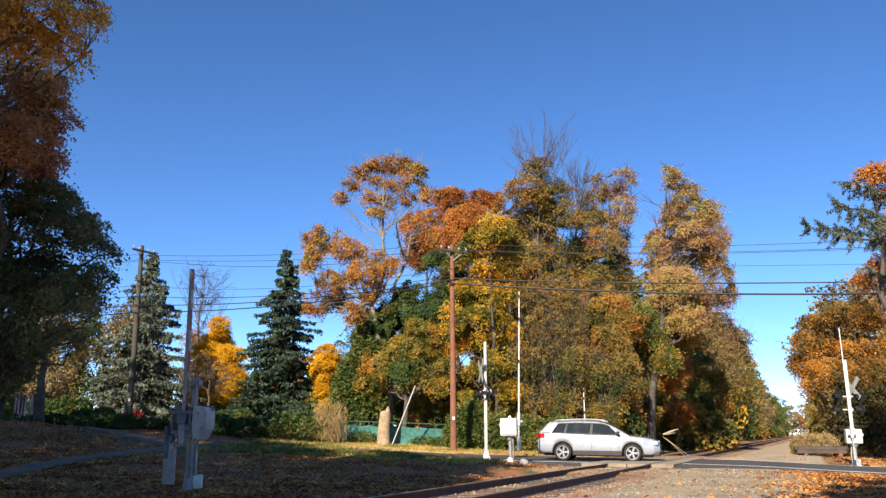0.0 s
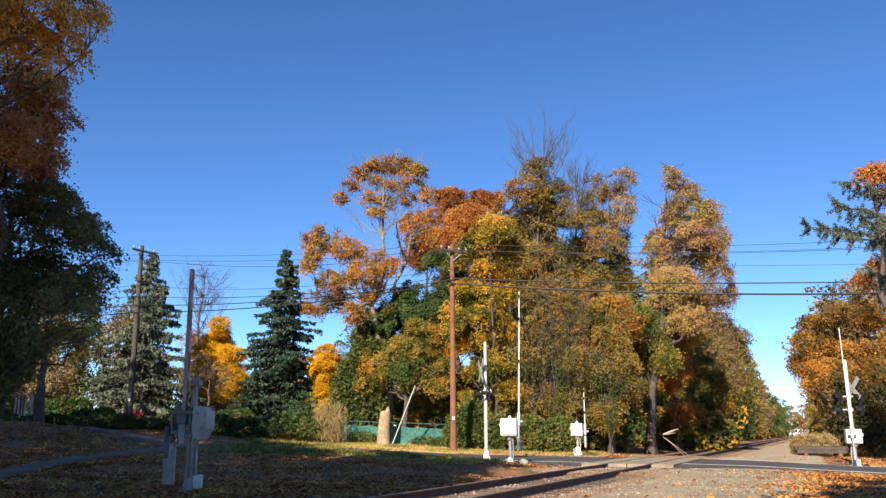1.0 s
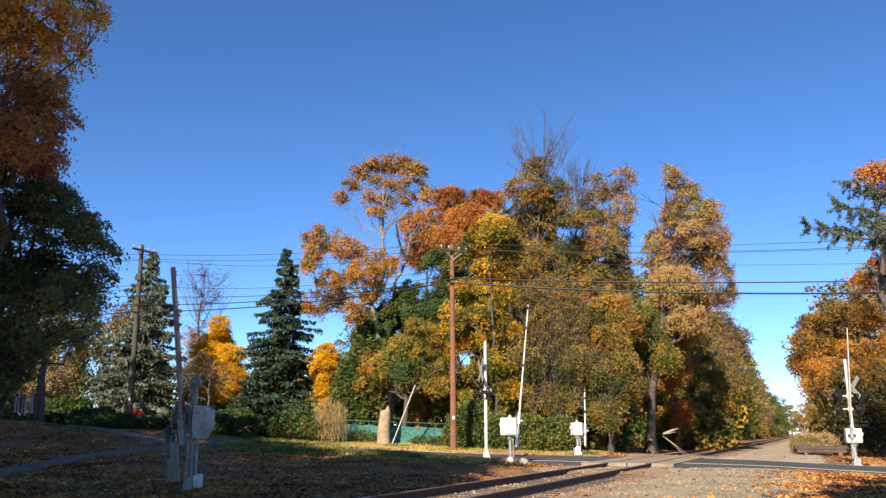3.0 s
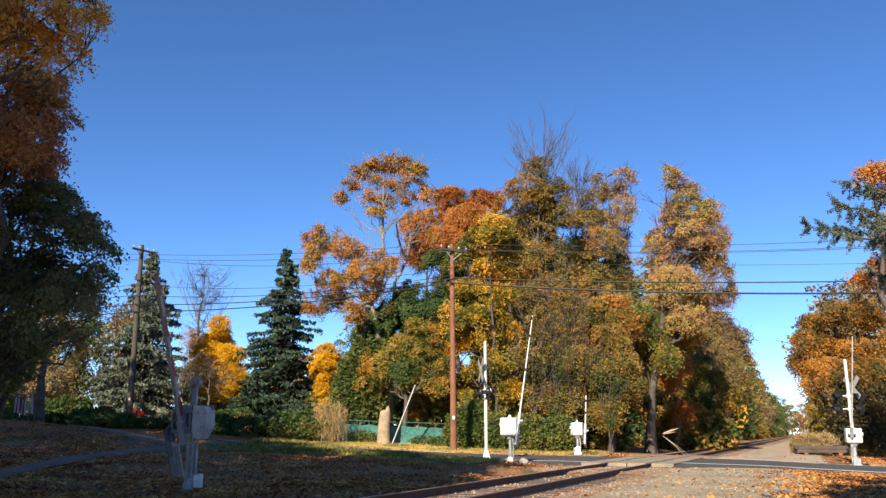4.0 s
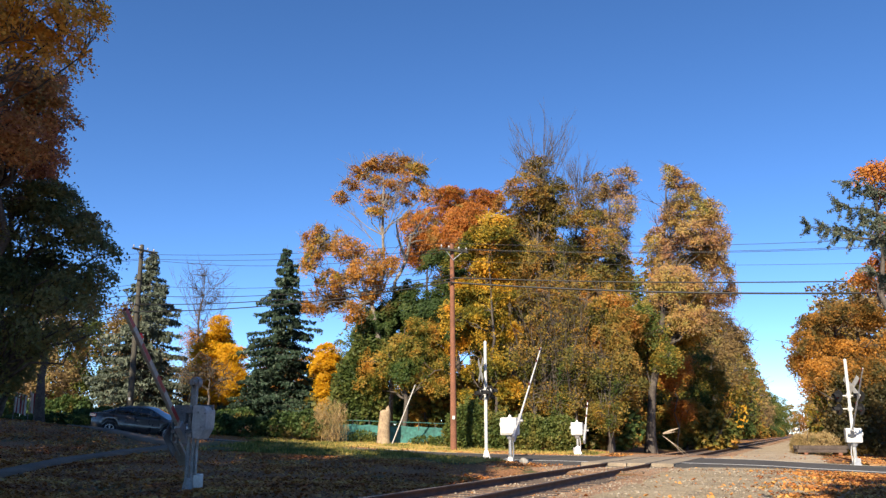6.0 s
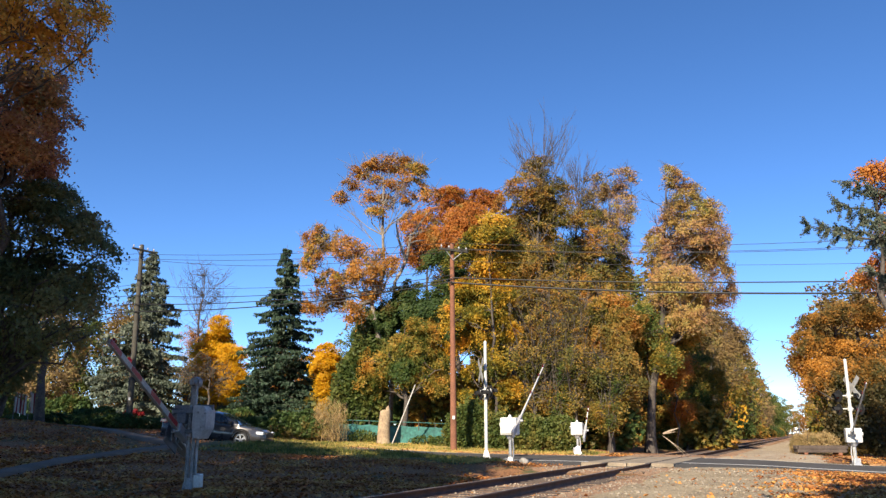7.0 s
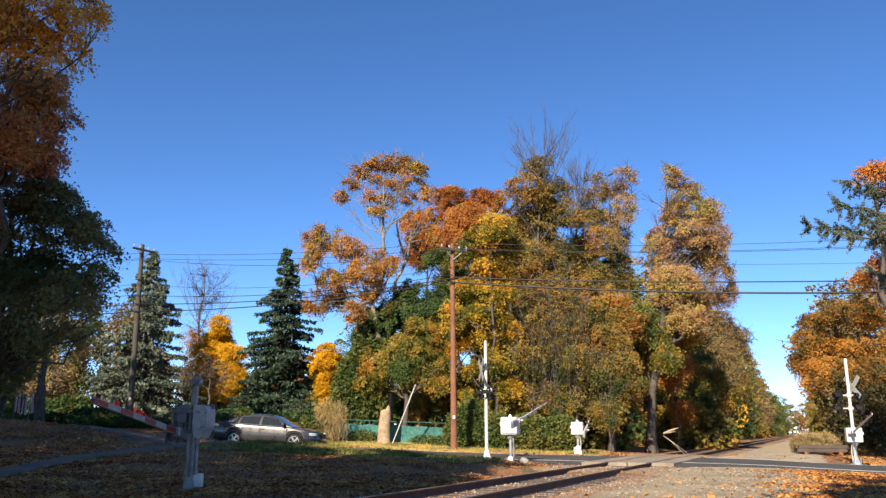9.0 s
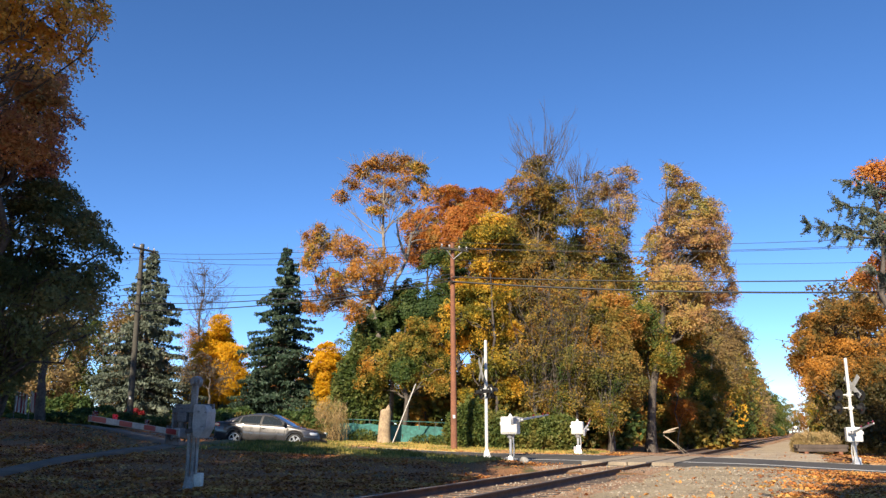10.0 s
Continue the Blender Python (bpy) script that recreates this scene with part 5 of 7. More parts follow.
def box_gate(label, m, pole_h, size, arm_len, pivot, arm_w=0.075, arm_h=0.13, counter=0.8, own_base=True, bands=0):
    """A gate whose white mechanism housing stands on a short post."""
    g = thing("crossing_gate", label, "crossing gate", m, "crossing gates")
    if own_base:
        base_parts(g, 0.19, M_ALU)
    bm = bmesh.new()
    rod(bm, (0, 0, 0.05), (0, 0, pole_h + 0.1), 0.06, 0.055, 14)
    part("post", bm, M_ALU, g)
    sx, sy, sz = size
    bm = bmesh.new()
    box(bm, -sx / 2, sx / 2, -sy / 2, sy / 2, pole_h, pole_h + sz, 0.05)
    hb = part("mechanism_housing", bm, M_WHITE, g, "white rounded steel housing")
    bm = bmesh.new()
    box(bm, -sx / 2 + 0.05, sx / 2 - 0.05, -sy / 2 - 0.025, -sy / 2 + 0.01, pole_h + 0.06, pole_h + sz - 0.06, 0.015)
    part("housing_door", bm, M_WHITE, hb, "white access door")
    bm = bmesh.new()
    box(bm, -sx / 2 - 0.06, -sx / 2 + 0.01, -0.12, 0.12, pole_h + sz * 0.5, pole_h + sz * 0.72, 0.02)
    part("side_hub", bm, M_WHITE, hb)
    bm = bmesh.new()
    bmesh.ops.create_cone(bm, cap_ends=True, segments=10, radius1=0.09, radius2=0.03, depth=0.12, matrix=Matrix.Translation((0, 0, pole_h + sz + 0.05)))
    part("vent_cap", bm, M_WHITE, hb)
    bm = bmesh.new()
    bmesh.ops.create_cone(bm, cap_ends=True, segments=12, radius1=0.09, radius2=0.2, depth=0.16, matrix=Matrix.Translation((0, 0, pole_h - 0.07)))
    part("mounting_flange", bm, M_GREY, g)
    bm = bmesh.new()
    tube(bm, [(0.11, -0.05, 0.15), (0.14, -0.05, pole_h * 0.55), (0.1, -0.02, pole_h + 0.04)], 0.028)
    part("conduit", bm, M_GREY, g)
    bm = bmesh.new()
    box(bm, -0.2, -0.07, -0.16, -0.05, 0.06, 0.36, 0.02)
    part("junction_box", bm, M_GREY, g, "small junction box at the foot")
    arm = arm_part(g, arm_len, arm_w, arm_h, pose(*pivot), counter, bands=bands)
    return g, arm


def flasher(parent, x, y, z, facing, shell=None):
    """One signal head: round black target, hood and red lens."""
    m = Matrix.Translation((x, y, z)) @ Matrix.Rotation(radians(facing), 4, "Z")
    bm = bmesh.new()
    rod(bm, m @ Vector((0, -0.01, 0)), m @ Vector((0, 0.012, 0)), 0.25, 0.25, 20)
    head = part("signal_head", bm, M_BLACK, parent, "round black signal target")
    bm = bmesh.new()
    bmesh.ops.create_cone(bm, cap_ends=False, segments=16, radius1=0.115, radius2=0.115, depth=0.26, matrix=m @ Matrix.Translation((0, -0.13, 0)) @ Matrix.Rotation(radians(90), 4, "X"))
    bmesh.ops.delete(bm, geom=[f for f in bm.faces if (m.inverted() @ f.calc_center_median()).z < -0.03], context="FACES")
    bmesh.ops.solidify(bm, geom=list(bm.faces), thickness=0.006)
    part("hood", bm, M_BLACK, head)
    bm = bmesh.new()
    rod(bm, m @ Vector((0, -0.035, 0)), m @ Vector((0, -0.008, 0)), 0.08, 0.105, 16)
    part("lens", bm, M_REDLENS, head, "red signal lens")
    bm = bmesh.new()
    rod(bm, m @ Vector((0, 0.01, 0)), m @ Vector((0, 0.14, 0)), 0.12, 0.07, 14)
    part("lamp_housing", bm, shell or M_BLACK, head)


def crossbuck(parent, z, facing, y=-0.12, mat=None):
    for a in (45, -45):
        bm = bmesh.new()
        box(bm, -0.6, 0.6, -0.006, 0.006, -0.11, 0.11, 0.004, Matrix.Rotation(radians(facing), 4, "Z") @ Matrix.Translation((0, y - (0.007 if a > 0 else -0.007), z)) @ Matrix.Rotation(radians(a), 4, "Y"))
        part("crossbuck_blade", bm, mat or M_SIGN, parent, "grey-white crossbuck blade")


def signal_mast(label, m, height, facing, heads_z, shell=None, turned=0.0):
    t = thing("signal_mast", label, "signal mast", m, "crossing signals")
    base_parts(t, 0.17, M_ALU)
    bm = bmesh.new()
    rod(bm, (0, 0, 0.1), (0, 0, height), 0.068, 0.062, 14)
    part("mast", bm, M_WHITE, t, "white painted steel mast")
    bm = bmesh.new()
    bmesh.ops.create_uvsphere(bm, u_segments=12, v_segments=6, radius=0.068, matrix=Matrix.Translation((0, 0, height)))
    part("mast_cap", bm, M_WHITE, t)
    crossbuck(t, height - 1.15, facing, -0.2)
    for z, f in heads_z:
        rot = Matrix.Rotation(radians(f), 4, "Z")
        bm = bmesh.new()
        rod(bm, rot @ Vector((-0.42, 0, z)), rot @ Vector((0.42, 0, z)), 0.03, 0.03, 8)
        rod(bm, (0, 0, z - 0.09), (0, 0, z + 0.09), 0.095, 0.095, 12)
        part("signal_bracket", bm, M_WHITE, t, "white signal crossbar")
        for s in (-0.42, 0.42):
            q = rot @ Vector((s, -0.06, z - 0.02))
            flasher(t, q.x, q.y, q.z, f - turned, shell)
    return t


M_PALE_STEEL = worn("pale grey enamel", (0.44, 0.43, 0.42), (0.26, 0.255, 0.25), 0.5, fine=14, coarse=2, bump=0.06)
# The dull aluminium again, its colour lowered to carry the lawn's shade.
M_SHADED_ALU = worn("aluminium darkened for shade", (0.31, 0.305, 0.30), (0.15, 0.15, 0.15), 0.5, metal=0.4, fine=30, coarse=3, bump=0.08)


def left_gate(m):
    """The near gate: a round mast with a bell, the mechanism clamped to its side."""
    g = thing("crossing_gate", "grey crossing gate on the leafy lawn, shade in its colours", "crossing gate", m, "crossing gates")
    bm = bmesh.new()
    box(bm, -0.2, 0.2, -0.2, 0.2, -0.2, 0.06, 0.02)
    part("base_plate", bm, M_CONCRETE, g)
    bm = bmesh.new()
    rod(bm, (0, 0, 0.05), (0, 0, 0.3), 0.13, 0.075, 12)
    part("base_casting", bm, M_SHADED_ALU, g)
    bm = bmesh.new()
    rod(bm, (-0.05, 0, 0.1), (-0.05, 0, 1.75), 0.045, 0.042, 14)
    part("mast", bm, M_SHADED_ALU, g, "grey tubular mast")
    bm = bmesh.new()
    rod(bm, (0.06, 0.02, 0.1), (0.06, 0.02, 1.75), 0.04, 0.038, 12)
    part("mast", bm, M_SHADED_ALU, g, "grey tubular mast")
    bm = bmesh.new()
    tube(bm, [(0.13, 0.0, 0.35), (0.13, 0.0, 0.95), (0.16, 0.0, 1.15)], 0.035)
    part("conduit", bm, M_SHADED_ALU, g)
    bm = bmesh.new()
    box(bm, 0.02, 0.25, -0.16, 0.0, 0.1, 0.37, 0.02)
    part("junction_box", bm, M_WHITE, g, "small white junction box")
    bm = bmesh.new()
    rod(bm, (0.0, -0.09, 2.22), (0.0, 0.03, 2.22), 0.13, 0.11, 18)
    rod(bm, (0.0, 0.03, 2.22), (0.0, 0.12, 2.22), 0.05, 0.05, 10)
    part("bell", bm, M_SHADED_ALU, g, "round grey warning bell")
    bm = bmesh.new()
    box(bm, -0.075, 0.075, -0.05, 0.03, 1.72, 2.2, 0.03)
    part("bell_bracket", bm, M_SHADED_ALU, g)
    # mechanism housing with chamfered lower edge
    bm = bmesh.new()
    prof = [(0.12, 1.75), (0.36, 1.73), (0.41, 1.62), (0.40, 1.28), (0.28, 1.06), (0.15, 1.10), (0.11, 1.3)]
    a = [bm.verts.new((x, -0.2, z)) for x, z in prof]
    b = [bm.verts.new((x, 0.28, z)) for x, z in prof]
    bm.faces.new(a)
    bm.faces.new(b[::-1])
    for i in range(len(prof)):
        j = (i + 1) % len(prof)
        bm.faces.new((a[j], a[i], b[i], b[j]))
    bmesh.ops.recalc_face_normals(bm, faces=list(bm.faces))
    bmesh.ops.bevel(bm, geom=list(bm.edges), offset=0.02, segments=2, affect="EDGES")
    hb = part("mechanism_housing", bm, M_PALE_STEEL, g, "pale grey mechanism housing")
    # Flat black patch added for the dark notch in the housing face.
    bm = bmesh.new()
    box(bm, 0.17, 0.29, -0.215, -0.195, 1.38, 1.64, 0.004)
    part("notice_plate", bm, M_BLACK, hb, "dark patch for the housing's notch")
    for z in (1.22, 1.62):
        bm = bmesh.new()
        box(bm, -0.42, 0.2, -0.07, 0.09, z - 0.04, z + 0.04, 0.01)
        part("clamp_bracket", bm, M_SHADED_STEEL, g)
    bm = bmesh.new()
    box(bm, -0.28, -0.08, -0.06, 0.16, 1.38, 1.60, 0.03)
    part("gearbox", bm, M_SHADED_STEEL, g, "dull grey gearbox")
    for o in g.children:
        o.data.transform(Matrix.Diagonal((-1, 1, 1, 1)))
        o.data.flip_normals()
    for o in hb.children:
        o.data.transform(Matrix.Diagonal((-1, 1, 1, 1)))
        o.data.flip_normals()
    bm = bmesh.new()
    box(bm, -0.42, 0.44, -0.10, -0.03, 1.66, 1.76, 0.012)
    part("crossbar", bm, M_SHADED_STEEL, g, "dull steel crossbar")
    for x, z0 in ((0.42, 1.02), (0.27, 1.12)):
        bm = bmesh.new()
        box(bm, x - 0.025, x + 0.025, -0.12, 0.06, z0, 1.68, 0.012)
        part("side_arm", bm, M_SHADED_STEEL, g)
    for x in (0.20, 0.34):
        bm = bmesh.new()
        rod(bm, (x, -0.1, 0.98), (x + 0.02, -0.12, 1.45), 0.022, 0.03, 8)
        part("buffer_rod", bm, M_SHADED_STEEL, g)
    for x, z in ((-0.33, 1.30), (-0.24, 1.60), (-0.40, 1.58)):
        bm = bmesh.new()
        rod(bm, (x, 0.27, z), (x, 0.31, z), 0.02, 0.02, 8)
        part("bolt", bm, M_SHADED_ALU, g)
    arm = arm_part(g, 3.5, 0.08, 0.125, pose(0.18, 0, 1.15), 0.62, 0.2, True, 3, 0.27)
    bm = bmesh.new()
    box(bm, 0.28, 0.31, -0.45, 0.2, -0.22, 0.16, 0.02)
    part("support_plate", bm, M_SHADED_STEEL, arm, "grey steel support plate")
    return g, arm


TRACK_TURN = -24.0
gate_arms = []
# gate, boom's turn about the upright (0: away from the eye along +y)
_g, _a = left_gate(pose(-5.21, 17.0, land(-5.12, 17.0) - 0.03, 0, 0, -188))
gate_arms.append((_a, (0.18, 0, 1.15), ((0, 88), (1.55, 88), (2.5, 79.5), (3.8, 64), (4.5, 55), (5.0, 49), (5.5, 44.5), (6.8, 30), (7.2, 25), (7.5, 22), (9.0, 9.5), (10.0, 4.5))))
_g, _a = box_gate("white crossing gate beside the road and track", at(2.55, 31.2, -0.05, -20), 1.2, (0.64, 0.55, 0.66), 5.1, (0.36, 0.0, 1.74), 0.055, 0.09, 0.85)
gate_arms.append((_a, (0.36, 0.0, 1.74), ((0, 85), (1.55, 85), (2.5, 74), (3.8, 61), (4.5, 54), (5.5, 43.5), (6.8, 30), (7.5, 24), (9.0, 9.5), (10.0, 3))))
_g, _a = box_gate("white short-armed gate on the far side of the road", at(6.42, 39.2, 0.03, -17), 0.92, (0.56, 0.5, 0.6), 2.0, (0.38, 0.0, 1.14), 0.06, 0.10, 0.5, bands=0)
gate_arms.append((_a, (0.38, 0.0, 1.14), ((0, 90), (1.55, 90), (2.5, 86), (4.5, 57), (5.5, 50), (7.5, 29), (9.0, 17), (10.0, 13))))
_g, _a = box_gate("white crossing gate beyond the road", at(17.3, 34.6, 0.0, -197), 1.0, (0.62, 0.5, 0.6), 4.5, (0.12, 0.42, 1.38), 0.055, 0.09, 0.8, own_base=False)
gate_arms.append((_a, (0.12, 0.42, 1.38), ((0, 94), (1.55, 94), (2.5, 79), (3.8, 60), (4.5, 51), (5.5, 38), (6.8, 26), (7.5, 20.5), (9.0, 9), (10.0, 4.5))))
signal_mast("white signal mast with flashing-light heads and crossbuck", at(1.75, 33.3, 0.045, 0), 4.75, -80, ((2.75, 108), (2.68, -72)), M_WHITE)
signal_mast("white signal mast with black flashing-light heads and crossbuck", at(17.3, 34.62, 0.0, 0), 4.45, 102, ((2.95, -20), (2.4, -35)), None, 52.0)


# ---------------------------------------------------------------- vehicles
def car_paint(name, colour, metal):
    m, n, l, b = material(name, 0.28, metal)
    b.inputs["Base Color"].default_value = (*colour, 1)
    b.inputs["Coat Weight"].default_value, b.inputs["Coat Roughness"].default_value = 0.8, 0.05
    d = noise_tex(n, l, 3.0, 4)
    r = ramp(n, [(0.3, (0.24, 0.24, 0.24)), (0.7, (0.36, 0.36, 0.36))])
    l.new(d.outputs["Fac"], r.inputs["Fac"])
    l.new(r.outputs["Color"], b.inputs["Roughness"])
    return m


def car_glass():
    m, n, l, b = material("tinted glass", 0.03)
    b.inputs["Base Color"].default_value = (0.05, 0.06, 0.062, 1)
    b.inputs["Transmission Weight"].default_value = 0.6
    b.inputs["IOR"].default_value = 1.05
    b.inputs["Coat Weight"].default_value = 1.0
    return m


M_GLASS = car_glass()
M_TYRE = worn("tyre rubber", (0.025, 0.025, 0.026), (0.014, 0.014, 0.014), 0.85, fine=40, coarse=6, bump=0.3)
M_RIM = worn("alloy rim", (0.62, 0.62, 0.63), (0.42, 0.42, 0.42), 0.3, metal=0.7, fine=20, coarse=3, bump=0.03)
M_PLASTIC = worn("black plastic trim", (0.030, 0.030, 0.032), (0.018, 0.018, 0.018), 0.6, fine=30, coarse=3, bump=0.1)
M_LAMP = plain("clear lamp lens", (0.75, 0.78, 0.82), 0.08, 0.3, 1.0)
M_TAIL = plain("red tail lamp", (0.45, 0.008, 0.012), 0.12, 0.0, 1.0)
M_SEAT = worn("dark seat cloth", (0.06, 0.058, 0.055), (0.03, 0.03, 0.03), 0.9, fine=40, coarse=3, bump=0.2)


def lathe(bm, prof, n=28, axis_y=True):
    """Turn a profile (radius, y) about the y axis."""
    rings = [[bm.verts.new((r * math.cos(2 * math.pi * i / n), y, r * math.sin(2 * math.pi * i / n))) for i in range(n)] for r, y in prof]
    for a, b in zip(rings, rings[1:]):
        for i in range(n):
            j = (i + 1) % n
            bm.faces.new((a[i], a[j], b[j], b[i]))
    return rings


def wheel(car, x, y, r, side):
    """A wheel about its own centre: tyre, rim, spokes. side: -1 faces the near side."""
    bm = bmesh.new()
    w = 0.112
    lathe(bm, [(r * 0.70, -w), (r * 0.90, -w), (r * 0.97, -w * 0.86), (r, -w * 0.5), (r, w * 0.5), (r * 0.97, w * 0.86), (r * 0.90, w), (r * 0.70, w)])
    bmesh.ops.recalc_face_normals(bm, faces=list(bm.faces))
    tyre = part("wheel", bm, M_TYRE, car, "black tyre on an alloy rim", smooth=True)
    tyre.matrix_basis = pose(x, y, r)
    bm = bmesh.new()
    lathe(bm, [(r * 0.72, side * w * 0.95), (r * 0.67, side * w * 0.9), (r * 0.64, side * w * 0.2), (r * 0.2, side * w * 0.15), (0.001, side * w * 0.15)])
    bmesh.ops.recalc_face_normals(bm, faces=list(bm.faces))
    part("brake_disc", bm, M_BLACK, tyre)
    bm = bmesh.new()
    lathe(bm, [(r * 0.73, side * w * 1.02), (r * 0.66, side * w * 1.02), (r * 0.655, side * w * 0.6)])
    bmesh.ops.recalc_face_normals(bm, faces=list(bm.faces))
    rim = part("rim", bm, M_RIM, tyre, "bright alloy rim")
    for i in range(5):
        for d in (-8, 8):
            a = radians(72 * i + d)
            bm = bmesh.new()
            box(bm, r * 0.1, r * 0.69, -0.012, 0.012, -0.017, 0.017, 0.004)
            bmesh.ops.transform(bm, matrix=Matrix.Rotation(-a, 4, "Y") @ Matrix.Translation((0, side * w * 0.82, 0)), verts=list(bm.verts))
            part("spoke", bm, M_RIM, tyre)
    bm = bmesh.new()
    rod(bm, (0, side * w * 0.6, 0), (0, side * w * 0.95, 0), r * 0.17, r * 0.13, 14)
    part("hub_cap", bm, M_RIM, tyre)
    return tyre


class Shape:
    """The outline of a car: heights and half widths along its length (x forward, origin at the middle on the ground)."""

    def __init__(self, sill, belt, roof, width, wheels, r, roof_w):
        self.sill, self.belt, self.roof, self.width, self.wheels, self.r, self.roof_w = sill, belt, roof, width, wheels, r, roof_w

    def of(self, table, x):
        return float(np.interp(x, [a for a, _ in table], [b for _, b in table]))

    def low(self, x):
        z = self.of(self.sill, x)
        for wx in self.wheels:
            d, rr = x - wx, self.r * 1.16
            if abs(d) < rr:
                z = max(z, self.r + math.sqrt(rr * rr - d * d))
        return z

    def ring(self, x):
        w, lo, hi = self.of(self.width, x), self.low(x), self.of(self.belt, x)
        lo = min(lo, hi - 0.12)
        h = hi - lo
        return [(0.0, lo + 0.02), (w * 0.90, lo + 0.0), (w * 0.97, lo + h * 0.12), (w * 0.995, lo + h * 0.38), (w * 0.99, lo + h * 0.62), (w * 0.965, lo + h * 0.74), (w * 0.96, lo + h * 0.90), (w * 0.93, hi - 0.01), (w * 0.5, hi + 0.012), (0.0, hi + 0.03)]

    def cabin(self, x, t):
        """A point on the glasshouse: t 0 at the belt, 1 at the roof's edge, 2 on its middle line."""
        w, zb, zr = self.of(self.width, x) * 0.93, self.of(self.belt, x) - 0.015, self.of(self.roof, x)
        zr = max(zr, zb + 0.01)
        f = min(1.0, (zr - zb) / 0.5)
        wt = w + (self.roof_w - w) * f
        if t <= 1:
            k = t + 0.10 * math.sin(math.pi * t) * f
            return (x, w + (wt - w) * t + 0.022 * math.sin(math.pi * t), zb + (zr - 0.055 * f - zb) * t)
        u = t - 1
        return (x, wt * (1 - u), zr - 0.055 * f + 0.055 * f * math.sin(u * math.pi / 2))


def patch(shape, x0, x1, t0, t1, out, side, nx=10, nt=6, slant0=0.0, slant1=0.0):
    """A piece of the glasshouse; slant shifts the ends with height."""
    bm = bmesh.new()
    grid = []
    for i in range(nx + 1):
        row = []
        for j in range(nt + 1):
            t = t0 + (t1 - t0) * j / nt
            x = (x0 + slant0 * min(t, 1)) * (1 - i / nx) + (x1 + slant1 * min(t, 1)) * i / nx
            p = shape.cabin(x, t)
            nrm = Vector((0, 1.0 if t <= 1 else 2 - t, 0.25 if t <= 1 else t - 0.6)).normalized()
            row.append(bm.verts.new((p[0], side * (p[1] + nrm.y * out), p[2] + nrm.z * out)))
        grid.append(row)
    for i in range(nx):
        for j in range(nt):
            q = (grid[i][j], grid[i + 1][j], grid[i + 1][j + 1], grid[i][j + 1])
            bm.faces.new(q if side < 0 else q[::-1])
    bmesh.ops.remove_doubles(bm, verts=list(bm.verts), dist=0.0005)
    return bm


def merge(*bms):
    out = bmesh.new()
    for b in bms:
        me = bpy.data.meshes.new("join")
        b.to_mesh(me)
        b.free()
        out.from_mesh(me)
        bpy.data.meshes.remove(me)
    bmesh.ops.remove_doubles(out, verts=list(out.verts), dist=0.001)
    return out


